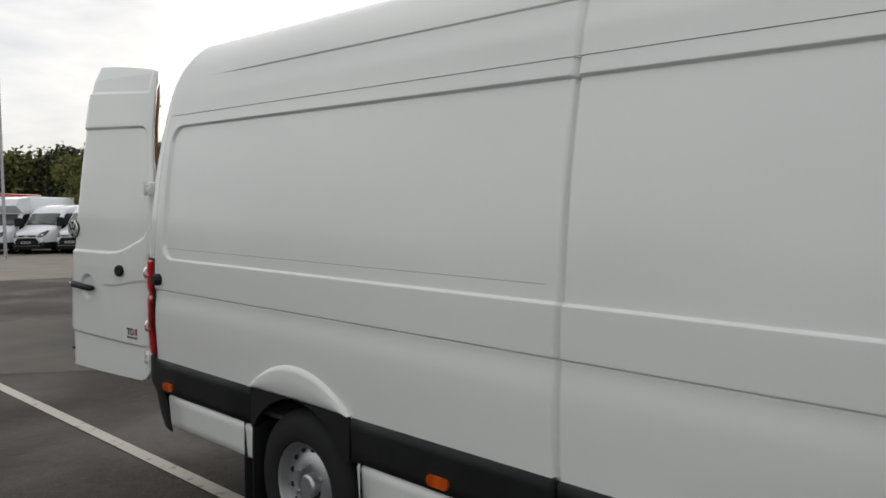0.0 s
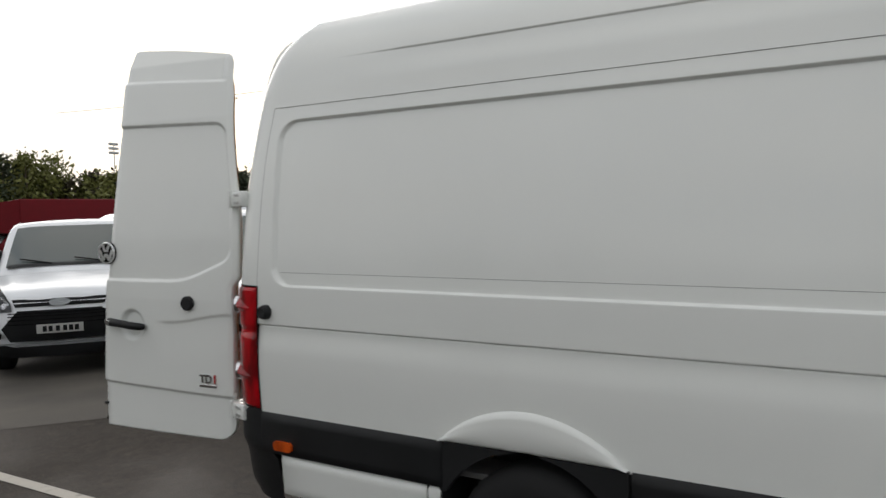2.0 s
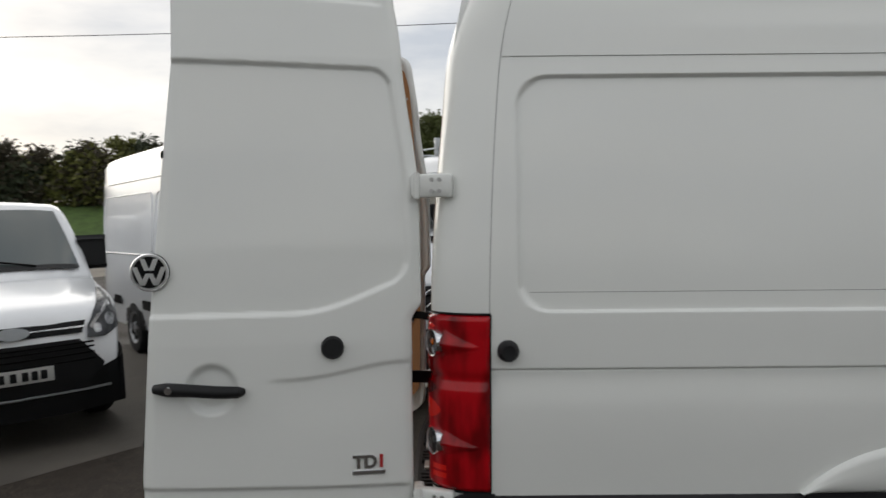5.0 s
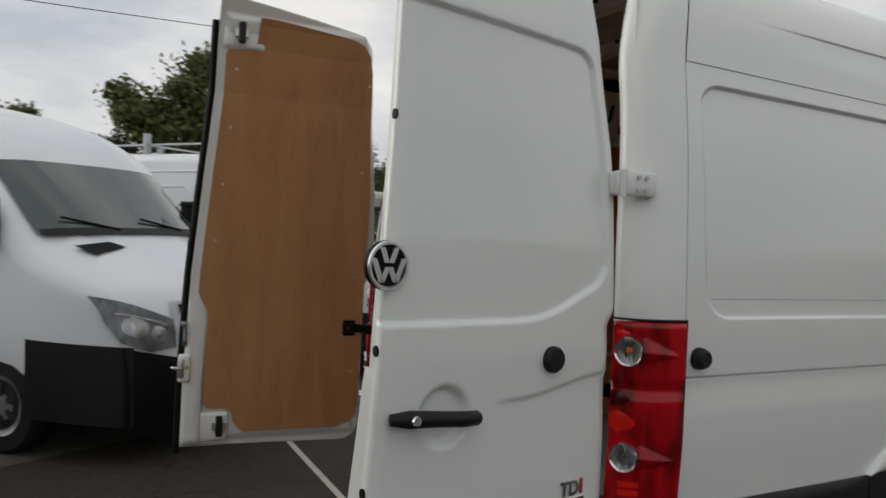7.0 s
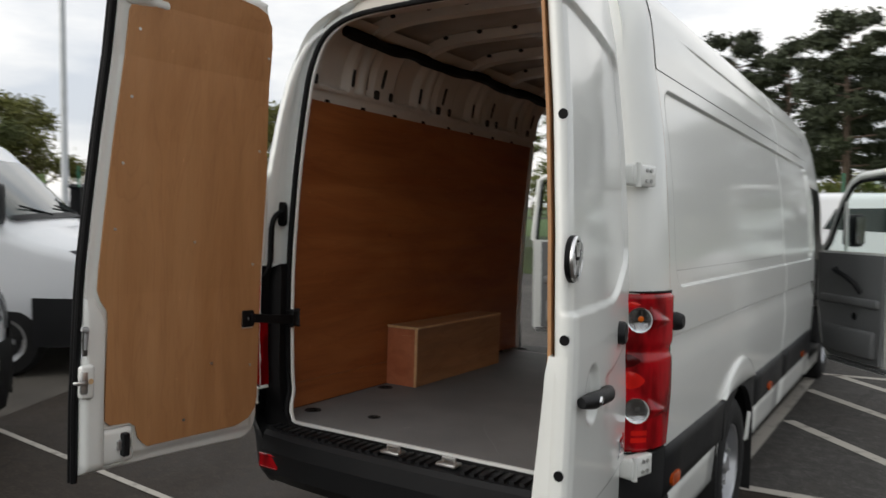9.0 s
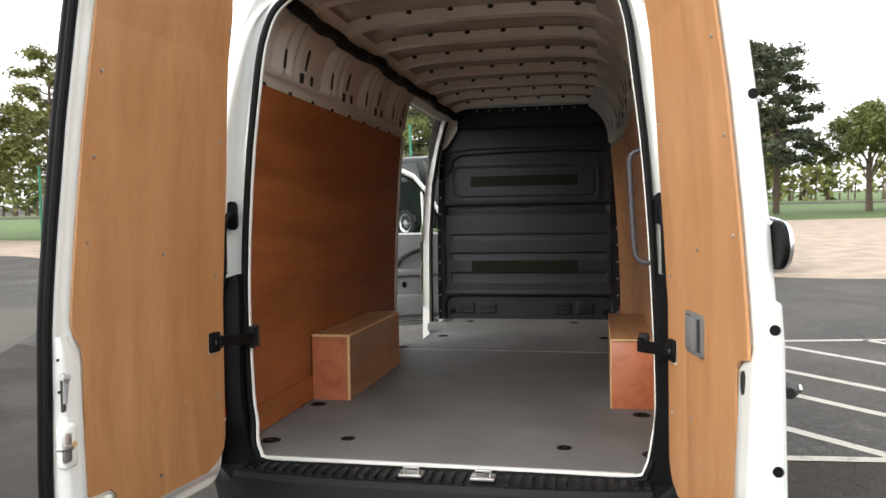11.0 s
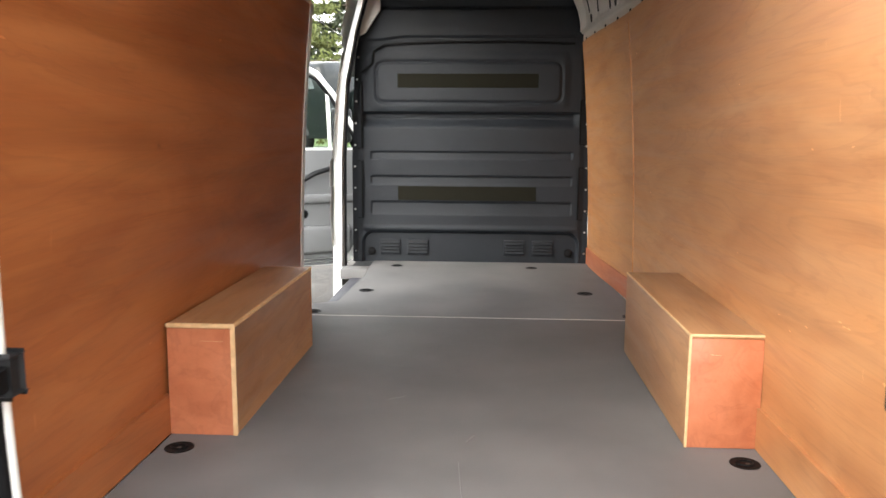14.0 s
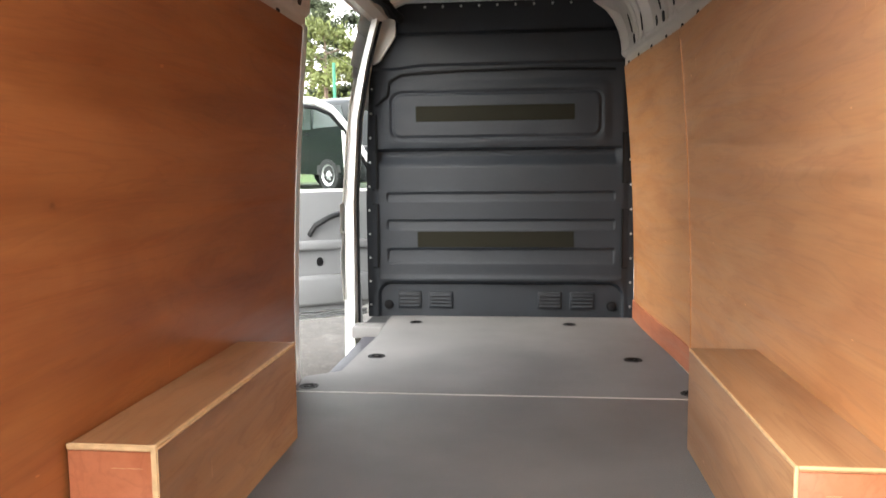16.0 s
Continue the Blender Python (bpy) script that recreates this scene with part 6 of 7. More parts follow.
def leaf_cloud(centres, n, size, mat, parent, name="crown", flat=0.5):
    verts, faces = [], []
    for _ in range(n):
        c, r = rng.choice(centres)
        p = Vector((rng.gauss(0, 0.42), rng.gauss(0, 0.42), rng.gauss(0, 0.42)))
        p = Vector(c) + Vector((p.x * r, p.y * r, p.z * r * (1 - flat * 0.5)))
        a = Vector((rng.uniform(-1, 1), rng.uniform(-1, 1), rng.uniform(-1, 1))).normalized()
        b = a.cross(Vector((rng.uniform(-1, 1), rng.uniform(-1, 1), rng.uniform(-1, 1)))).normalized()
        s = size * rng.uniform(0.5, 1.3)
        k = len(verts)
        verts += [p - a * s, p + b * s * 0.45, p + a * s, p - b * s * 0.45]
        faces.append((k, k + 1, k + 2, k + 3))
    return link_to(mesh_ob(name, verts, faces, mat), parent)


def broad_tree(h, spread, mat, label, n=11000, leaf=0.14):
    t = empty("tree", label, "tree", "trees round the yard")
    bm = bmesh.new()
    top = Vector((rng.uniform(-.3, .3), rng.uniform(-.3, .3), h * 0.62))
    tube(bm, [Vector((0, 0, -0.1)), Vector((0.05, 0, h * 0.2)), Vector((0.1, 0.05, h * 0.4)), top], [h * 0.032, h * 0.024, h * 0.017, h * 0.006], 8)
    centres = []
    for k in range(11):
        a, z0 = rng.uniform(0, 2 * math.pi), h * rng.uniform(0.22, 0.5)
        r, z1 = spread * rng.uniform(0.35, 0.85), h * rng.uniform(0.42, 0.86)
        e = Vector((r * math.cos(a), r * math.sin(a), z1))
        p = Vector((0.08, 0.03, z0))
        tube(bm, [p, p.lerp(e, 0.5) + Vector((0, 0, h * 0.05)), e], [h * 0.011, h * 0.007, h * 0.002], 5)
        centres.append((e, spread * rng.uniform(0.25, 0.42)))
        centres.append((e + Vector((rng.uniform(-1, 1), rng.uniform(-1, 1), rng.uniform(0, 1))) * spread * 0.3, spread * rng.uniform(0.18, 0.3)))
    centres += [((top.x, top.y, h * 0.84), spread * 0.36), ((0, 0, h * 0.7), spread * 0.45)]
    part("trunk", bm, BARK, t)
    leaf_cloud(centres, n, leaf, mat, t)
    return t


def pine_tree(h, spread, mat, label, n=3600, leaf=0.20):
    t = empty("tree", label, "tree", "trees round the yard")
    bm = bmesh.new()
    tube(bm, [(0, 0, -0.1), (0.05, 0, h * 0.35), (-0.05, 0.06, h * 0.7), (0, 0, h * 0.99)], [h * 0.02, h * 0.016, h * 0.010, h * 0.002], 8)
    centres = []
    for k in range(26):
        z = h * (0.34 + 0.64 * k / 25)
        a = k * 2.4 + rng.uniform(-.4, .4)
        r = spread * (0.35 + 0.75 * math.sin(math.pi * min(1, (1.02 - z / h) / 0.7) * 0.6)) * rng.uniform(0.6, 1.05)
        e = Vector((r * math.cos(a), r * math.sin(a), z + rng.uniform(-.2, .35)))
        tube(bm, [Vector((0, 0, z - 0.2)), e * 0.5 + Vector((0, 0, z * 0.5)), e], [h * 0.005, h * 0.004, h * 0.0015], 5)
        centres.append((e, spread * rng.uniform(0.2, 0.34)))
        centres.append((e * 0.6 + Vector((0, 0, z * 0.4)), spread * rng.uniform(0.15, 0.25)))
    part("trunk", bm, BARK, t)
    leaf_cloud(centres, n, leaf, mat, t, flat=0.9)
    return t


TREE_A = broad_tree(9.0, 3.6, LEAF_A, "broad green deciduous tree in full leaf", 17000, 0.15)
TREE_B = broad_tree(7.5, 3.2, LEAF_B, "deciduous tree with leaves turning yellow")
TREE_C = pine_tree(12.0, 3.0, LEAF_C, "tall dark pine with a bare lower trunk", 16000, 0.16)
TREE_D = pine_tree(9.5, 2.4, LEAF_B, "pale open conifer with airy branches", 7000, 0.13)
TREE_E = pine_tree(11.0, 3.4, LEAF_A, "green pine with rounded clumps of needles", 9000, 0.14)
TREE_A.matrix_basis = pose(-29.5, 5.6, 0, 0, 0, 40)
TREE_B.matrix_basis = pose(-34, 25, 0, 0, 0, 10)
TREE_C.matrix_basis = pose(-2.0, 44, 0)
TREE_D.matrix_basis = pose(-26.5, 32, 0)
TREE_E.matrix_basis = pose(-8.0, 31, -2.4, 0, 0, 0) @ Matrix.Scale(0.82, 4)


def scaled(x, y, z, r, k):
    return pose(x, y, z, 0, 0, r) @ Matrix.Scale(k, 4)


for x_, y_, r_, k_ in ((-32, 10.5, 100, 0.72), (20.5, 52, 30, 0.95), (18.6, 55, 110, 0.9), (24, 60, 200, 0.9), (-44, -1, 60, 0.9), (-40, 17, 250, 0.8)):
    copy_thing(TREE_A, scaled(x_, y_, 0, r_, k_))
for x_, y_, r_, k_ in ((-15.5, -43.5, 200, 0.72), (-20.5, -44.5, 20, 0.66), (-10.0, -47, 310, 0.7), (-30, 23, 120, 0.9), (-38, 32, 60, 1.0), (-27, 27, 30, 0.85), (-44, 24, 300, 1.0), (14, 66, 80, 1.1)):
    copy_thing(TREE_B, scaled(x_, y_, 0, r_, k_))
for x_, y_, r_, k_ in ((1.0, 47, 50, 1.0), (4.0, 45, 120, 0.92), (7.0, 49, 200, 1.0), (-5.5, 48, 260, 0.95), (9.5, 46, 20, 0.85), (-9, 50, 140, 1.05), (12, 52, 300, 0.9), (-13, 47, 77, 0.9), (-2.5, 53, 10, 0.95)):
    copy_thing(TREE_C, scaled(x_, y_, 0, r_, k_))
for x_, y_, r_, k_ in ((-33, 40, 70, 0.8), (-21, 38, 160, 0.75)):
    copy_thing(TREE_D, scaled(x_, y_, 0, r_, k_))
for x_, y_, r_, k_ in ((-12.5, 36, 90, 0.9), (-16, 41, 200, 0.95)):
    copy_thing(TREE_E, scaled(x_, y_, 0, r_, k_))


def tree_belt(name, pts, base, low, high, n, mats, label, leaf=0.42):
    """A far belt of trees: uneven clumps of leaves, with trunks showing below."""
    t = empty(name, label, "hedge")
    t["kind"] = "stuff"
    bm = bmesh.new()
    groups = [[] for _ in mats]
    for (x0, y0), (x1, y1) in zip(pts, pts[1:]):
        ln = math.hypot(x1 - x0, y1 - y0)
        for k in range(max(1, int(ln / 0.45))):
            f = rng.random()
            x, y = x0 + (x1 - x0) * f + rng.uniform(-1.5, 1.5), y0 + (y1 - y0) * f + rng.uniform(-1.5, 1.5)
            h = rng.uniform(low, high) * (0.75 + 0.4 * noise.noise(Vector((x * 0.09, y * 0.09, 3.0))))
            g = rng.choice(groups)
            tube(bm, [(x, y, base - 0.5), (x + 0.1, y, base + h * 0.8)], [0.14, 0.03], 4)
            for q in range(4):
                z = base + h * (0.30 + 0.19 * q)
                g.append(((x + rng.uniform(-.8, .8), y + rng.uniform(-.8, .8), z), rng.uniform(1.2, 2.2) * (1.15 - 0.16 * q)))
    part("trunks", bm, BARK, t)
    for g, m in zip(groups, mats):
        leaf_cloud(g, n, leaf, m, t, "foliage")
    return t


tree_belt("far_trees", ring_pts(67, 108, 176, 14), 3.0, 4.8, 7.6, 52000, (LEAF_D, LEAF_C, LEAF_B), "dark belt of trees on the bank", 0.24)
tree_belt("conifer_hedge", ring_pts(62, 66, 110, 9), 2.6, 5.0, 7.2, 52000, (LEAF_C, LEAF_D), "dark uneven conifer hedge", 0.22)
tree_belt("roadside_trees", [(-110, 98), (-40, 100), (20, 108), (90, 116)], 0, 6, 10, 7000, (LEAF_A, LEAF_B), "distant roadside trees", 0.6)
tree_belt("side_trees", [(34, 60), (44, 30), (46, 0), (40, -26), (30, -48), (8, -66)], 0, 6, 9, 9000, (LEAF_A, LEAF_C), "belt of trees beside the yard", 0.5)


# ---- parked vehicles: nose at the local origin, pointing +y ----
KINDS = {
    "mid": dict(L=4.97, W=0.97, H=1.97, prof=[(0, .60), (.03, .86), (.10, 1.0), (.30, 1.09), (1.0, 1.24), (1.10, 1.30), (1.98, 1.89), (2.3, 1.955), (3.2, 1.97), (4.75, 1.95), (4.97, 1.80)], ws=(1.14, 1.94), axle=(0.93, 3.86), win=[(1.55, 1.32), (1.62, 1.38), (2.02, 1.74), (2.28, 1.80), (2.62, 1.80), (2.66, 1.30)], zf=1.02),
    "high": dict(L=5.95, W=1.0, H=2.52, prof=[(0, .62), (.03, .92), (.10, 1.08), (.28, 1.18), (.85, 1.38), (.95, 1.45), (1.62, 2.05), (1.9, 2.28), (2.4, 2.46), (3.2, 2.52), (5.75, 2.50), (5.95, 2.36)], ws=(0.98, 1.62), axle=(1.0, 4.45), win=[(1.04, 1.28), (1.20, 1.50), (1.72, 2.0), (1.95, 2.06), (2.60, 2.06), (2.64, 1.32)], zf=1.05),
    "tall": dict(L=6.9, W=1.0, H=2.68, prof=[(0, .64), (.03, .92), (.10, 1.12), (.26, 1.24), (.70, 1.46), (.80, 1.53), (1.42, 2.06), (1.68, 2.26), (2.2, 2.50), (2.8, 2.66), (3.6, 2.68), (6.75, 2.66), (6.9, 2.50)], ws=(0.82, 1.45), axle=(1.0, 5.32), win=[(1.10, 1.44), (1.20, 1.54), (1.60, 1.94), (1.82, 2.0), (2.42, 2.0), (2.46, 1.40)], zf=1.06),
    "car": dict(L=4.7, W=0.93, H=1.85, prof=[(0, .60), (.03, .86), (.10, 1.0), (.25, 1.08), (1.15, 1.20), (1.25, 1.24), (1.98, 1.76), (2.2, 1.82), (3.0, 1.85), (4.4, 1.80), (4.62, 1.4), (4.7, .9)], ws=(1.28, 1.95), axle=(0.9, 3.65), win=[(1.75, 1.24), (1.82, 1.28), (2.2, 1.66), (2.4, 1.70), (3.1, 1.70), (3.12, 1.24)], zf=0.98),
}


def parked(kind, paint, label, m, group="parked vehicles", grille=True, box_body=None, stripe=False, roof_rack=False, beacon=False, plate=PLATEW, name="parked_van", cat="van", low_black=True, vent=False, star=False, rear_win=False, chin=0.50, box_paint=None):
    K = KINDS[kind]
    L, W, H = K["L"], K["W"], K["H"]
    v = empty(name, label, cat, group)

    prof = spline(K["prof"], 0.05)
    prof = [(p.x, p.y) for i, p in enumerate(prof) if i == 0 or p.x > max(q.x for q in prof[:i])]

    def ztop(l):
        return lerp(l, prof)

    def hw(l, z):
        w = W * (0.80 + 0.20 * (1 - (1 - min(1.0, l / 0.6)) ** 2)) * (1 - 0.05 * smooth01(L - 0.4, L, l))
        return w * (1 - 0.11 * max(0.0, (z - 1.05) / (H - 1.05)) ** 2 * (H - 1.05) / 1.5 - 0.05 * smooth01(0.7, 0.35, z))

    def bow(l):
        return 0.20 * (1 - smooth01(0.6, 2.3, l)) - 0.05 * smooth01(L - 0.3, L, l)

    def P(l, x, z, out=0.0):
        return Vector((x, -(l + bow(l) * (0.7 * (x / W) ** 2 + 1.1 * (x / W) ** 6)) + out, z))
    zb = 0.34
    ls = sorted(set([p[0] for p in K["prof"]] + [0.015, 0.06, 0.15, 0.2] + steps(0.3, 2.4, 0.09) + steps(2.4, L - 0.3, 0.16)))
    rows = []
    for l in ls:
        zt = ztop(l)
        rc = min(0.16, 0.10 + 0.05 * smooth01(1.0, 2.0, l), (zt - zb) * 0.3)
        half = []
        for f in (0, .06, .2, .35, .5, .65, .8, .92, 1):
            z = zb + f * (zt - rc - zb)
            half.append((hw(l, z), z))
        w1 = hw(l, zt - rc)
        for a in (14, 28, 42, 56, 72):
            half.append((w1 - rc * 1.15 * (1 - math.cos(radians(a))), zt - rc + rc * 0.93 * math.sin(radians(a))))
        xe = half[-1][0]
        half += [(xe * 0.7, zt - 0.004 + 0.008), (xe * 0.35, zt + 0.018), (0, zt + 0.022)]
        full = half + [(-x, z) for x, z in half[-2::-1]]
        rows.append([P(l, x, z) for x, z in full])
    n = len(rows[0])
    verts, faces = [p for r in rows for p in r], []
    for i in range(len(rows) - 1):
        for k in range(n - 1):
            faces.append((i * n + k, i * n + k + 1, (i + 1) * n + k + 1, (i + 1) * n + k))
    faces.append(tuple(range(n))[::-1])
    faces.append(tuple((len(rows) - 1) * n + k for k in range(n)))
    link_to(mesh_ob("body", verts, faces, paint, True), v)

    def patch(nm, poly, side, mat, out=0.008, lab=""):
        bm = bmesh.new()
        bm.faces.new([bm.verts.new((side * (hw(l, z) + out), P(l, hw(l, z), z).y, z)) for l, z in poly])
        bmesh.ops.solidify(bm, geom=bm.faces[:], thickness=0.006)
        return part(nm, bm, mat, v, lab)

    def lf(z):
        pr = K["prof"]
        for (a, b), (c, d) in zip(pr, pr[1:]):
            if z <= d and b <= z:
                return a + (c - a) * (z - b) / (d - b) if d > b else a
        return 0.0

    def on(x, z, out):
        """Point of the nose at x and z, following the rounded shoulder of the bonnet."""
        l = lf(z)
        for _ in range(4):
            d = min(0.95, max(0.0, (abs(x) / hw(l, z) - 0.86) / 0.14))
            l = 0.5 * l + 0.5 * lf(z + 0.12 * (1 - math.sqrt(1 - d * d)))
        return P(l, x, z, out)

    def front(nm, poly, mat, out=0.012, lab="", parent=None, thick=0.012):
        out += 0.014
        bm = bmesh.new()
        cx = sum(p[0] for p in poly) / len(poly)
        cz = sum(p[1] for p in poly) / len(poly)
        c = bm.verts.new(on(cx, cz, out + 0.004))
        rings = []
        dense = [(p[0] + (q[0] - p[0]) * t, p[1] + (q[1] - p[1]) * t) for p, q in zip(poly, poly[1:] + poly[:1]) for t in (0, 0.5)]
        for f in (0.4, 0.75, 1.0):
            rings.append([bm.verts.new(on(cx + (x - cx) * f, cz + (z - cz) * f, out + 0.004 * (1 - f))) for x, z in dense])
        k = len(dense)
        for i in range(k):
            bm.faces.new((c, rings[0][i], rings[0][(i + 1) % k]))
            for a, b in zip(rings, rings[1:]):
                bm.faces.new((a[i], b[i], b[(i + 1) % k], a[(i + 1) % k]))
        bmesh.ops.solidify(bm, geom=bm.faces[:], thickness=thick)
        return part(nm, bm, mat, parent or v, lab, smooth=True, sharp=35)

    # windscreen
    l0, l1 = K["ws"]
    us, vs = steps(-0.86, 0.86, 0.12), steps(l0, l1, 0.1)
    sheet("windscreen", us, vs, lambda u, l: P(l, u * hw(l, ztop(l)), ztop(l) + 0.024 - 0.05 * abs(u) ** 5, 0.010), GLASS, v, label="tinted windscreen")
    sheet("cowl", steps(-0.84, 0.84, 0.12), [l0 - 0.02, l0 + 0.01, l0 + 0.035], lambda u, l: P(l, u * hw(l, ztop(l)), ztop(l) + 0.030 - 0.05 * abs(u) ** 5, 0.014), BLACK, v, label="black cowl under the windscreen")
    for u in (-0.45, 0.25):
        bm = bmesh.new()
        tube(bm, [P(l0 + 0.02, u * W, ztop(l0) + 0.045, 0.02), P(l0 + 0.10, (u + 0.42) * W, ztop(l0 + 0.1) + 0.045, 0.02)], 0.010, 5)
        part("wiper", bm, RUBBER, v)
    for s in (1, -1):
        patch("side_window", K["win"], s, GLASS, 0.010, "dark side window")
        patch("door_seam", [(K["win"][-1][0] + 0.04, 0.55), (K["win"][-1][0] + 0.055, 0.55), (K["win"][-1][0] + 0.065, 1.9 if H > 2 else 1.75), (K["win"][-1][0] + 0.05, 1.9 if H > 2 else 1.75)], s, DARK, 0.002)
        if rear_win:
            patch("side_window", [(3.2, 1.26), (3.2, 1.70), (4.1, 1.68), (4.3, 1.3)], s, GLASS, 0.010, "dark side window")
        if low_black:
            patch("side_strip", [(1.5, 0.62), (1.5, 0.74), (K["axle"][1] - 0.48, 0.74), (K["axle"][1] - 0.48, 0.62)], s, BLACK, 0.012)
            if kind != "mid":
                patch("side_strip", [(K["axle"][1] + 0.48, 0.62), (K["axle"][1] + 0.48, 0.74), (L - 0.1, 0.74), (L - 0.1, 0.62)], s, BLACK, 0.012)
        if H > 2.3:
            for q0, q1 in ((2.78, 4.22), (4.34, L - 0.28)):
                ring_ = [(q0 + 0.12, 1.32), (q1 - 0.12, 1.32)] + [(q1 - 0.12 + 0.12 * math.sin(a), 1.44 - 0.12 * math.cos(a)) for a in (0.4, 0.8, 1.2)] + [(q1, 1.44), (q1, 1.7), (q1 - 0.02, 1.98)] + [(q1 - 0.14 + 0.12 * math.cos(a), 1.98 + 0.12 * math.sin(a)) for a in (0.4, 0.8, 1.2)] + [(q1 - 0.14, 2.10), (q0 + 0.14, 2.10)] + [(q0 + 0.14 - 0.12 * math.sin(a), 1.98 + 0.12 * math.cos(a)) for a in (0.4, 0.8, 1.2)] + [(q0 + 0.02, 1.98), (q0, 1.7), (q0, 1.44)] + [(q0 + 0.12 - 0.12 * math.cos(a), 1.44 - 0.12 * math.sin(a)) for a in (0.4, 0.8, 1.2)]
                bm = bmesh.new()
                tube(bm, [(s * (hw(l, z) + 0.001), P(l, hw(l, z), z).y, z) for l, z in ring_ + ring_[:1]], 0.011, 6)
                part("panel_press", bm, paint, v, smooth=True)
            bm = bmesh.new()
            tube(bm, [(s * (hw(l, 2.28) + 0.001), P(l, hw(l, 2.28), 0).y, 2.28) for l in steps(2.5, L - 0.2, 0.3)], 0.012, 6)
            part("panel_press", bm, paint, v, smooth=True)
            patch("panel_seam", [(4.0, 0.8), (4.012, 0.8), (4.012, 2.2), (4.0, 2.2)], s, DARK, 0.003)
        zf = K["zf"]
        w0 = hw(0.1, 0.9)
        if star:
            hl = [(0.60, -.27), (0.60, -.08), (0.78, -.01), (0.96, .06), (1.06, .09), (1.06, -.08), (1.0, -.22), (0.82, -.29)]
        else:
            hl = [(0.64, -.19), (0.66, -.10), (0.75, .0), (0.88, .085), (1.00, .15), (1.06, .14), (1.05, .0), (1.0, -.14), (0.82, -.20)]
        hl = [(s * w0 * x, zf + z) for x, z in hl][::s]
        head = front("headlight", hl, PALELENS if star else SMOKED, 0.010, "clear headlight with a dark inside", thick=0.02)

        def lampring(cx, cz, rx, rz):
            return [(s * w0 * (cx + rx * math.cos(a)), zf + cz + rz * math.sin(a)) for a in [2 * math.pi * k / 14 * s for k in range(14)]]
        for cx, cz, r in ((0.90, -0.07, 0.058), (0.75, -0.125, 0.044)):
            if star:
                cz, r = cz - 0.045, r * 1.4
            front("lamp_bowl", lampring(cx, cz, r, r * 0.86), LAMPSILVER, 0.015, parent=head, thick=0.004)
            front("lamp_bulb", lampring(cx, cz, r * 0.5, r * 0.43), CHROME, 0.019, parent=head, thick=0.004)
        strip = [(0.68, -.10), (0.76, -.03), (0.96, .065), (0.96, .045), (0.77, -.05), (0.69, -.125)] if not star else [(0.67, -.10), (0.80, -.065), (1.0, -.01), (1.0, -.03), (0.80, -.09), (0.67, -.125)]
        front("running_light", [(s * w0 * x, zf + z) for x, z in strip][::-s], CLEAR, 0.015, parent=head, thick=0.004)
        bm = bmesh.new()
        lm = K["win"][0][0] + 0.12
        zm = 1.36 if kind in ("mid", "car") else 1.48
        box(bm, s * (W * 0.98), s * (W * 0.98 + 0.18), -lm - 0.07, -lm + 0.05, zm - 0.03, zm + (0.22 if kind in ("mid", "car") else 0.34), 0.04, 3)
        mi = part("mirror", bm, BLACK, v, "black door mirror", smooth=True)
        bm = bmesh.new()
        box(bm, s * (W * 0.9), s * (W * 0.98 + 0.03), -lm - 0.05, -lm, zm - 0.04, zm + 0.04, 0.015)
        part("mirror_arm", bm, BLACK, mi)
        patch("door_handle", [(K["win"][-1][0] - 0.26, 1.12), (K["win"][-1][0] - 0.26, 1.155), (K["win"][-1][0] - 0.06, 1.155), (K["win"][-1][0] - 0.06, 1.12)], s, BLACK, 0.02)
        for ax in K["axle"]:
            bm = bmesh.new()
            prism(bm, [(0.41 * math.cos(radians(a)), 0.41 * math.sin(radians(a))) for a in range(-4, 185, 12)], 0.012, Matrix(((0, 0, s, s * (hw(ax, 0.5) - 0.005)), (1, 0, 0, -ax - bow(ax)), (0, 1, 0, 0.37), (0, 0, 0, 1))))
            part("wheel_arch", bm, DARK, v)
            mm = Matrix.Translation((s * (hw(ax, 0.5) - 0.20), -ax - bow(ax), 0.345)) @ Matrix.Rotation(radians(90 * s), 4, "Y")
            bm = bmesh.new()
            lathe(bm, [(0.2, 0), (0.32, 0), (0.345, 0.03), (0.345, 0.19), (0.32, 0.222), (0.22, 0.226), (0.2, 0.2)], mm, 24)
            wh = part("wheel", bm, TYRE, v, "black tyre with silver rim", smooth=True)
            bm = bmesh.new()
            lathe(bm, [(0.2, 0.1), (0.215, 0.222), (0.19, 0.21), (0.14, 0.19), (0.06, 0.215), (0.03, 0.22)], mm, 20)
            part("rim", bm, STEEL, wh, smooth=True)
            for k in range(6):
                a = k * math.pi / 3
                bm = bmesh.new()
                prism(bm, [(0.07 * math.cos(a - .25), 0.07 * math.sin(a - .25)), (0.17 * math.cos(a - .2), 0.17 * math.sin(a - .2)), (0.17 * math.cos(a + .2), 0.17 * math.sin(a + .2)), (0.07 * math.cos(a + .25), 0.07 * math.sin(a + .25))], 0.006, mm @ Matrix.Translation((0, 0, 0.212)))
                part("rim_gap", bm, DARK, wh)
        base = 0.27
        lo = [(0, base), (0, chin), (s * w0 * 0.62, chin), (s * w0 * 0.90, chin + 0.06), (s * w0 * 1.0, chin + 0.09), (s * w0 * 1.0, base)]
        front("bumper", lo if s > 0 else lo[::-1], BLACK, 0.020, thick=0.03)
        le = K["axle"][0] - 0.44
        sheet("bumper_end", steps(0.0, le, 0.05), [0, 0.5, 1], lambda l, f: (s * (hw(l, 0.7) + 0.022), P(l, hw(l, 0.7), 0).y + 0.025, base + 0.05 * l + f * (chin + 0.09 - base)), BLACK, v)
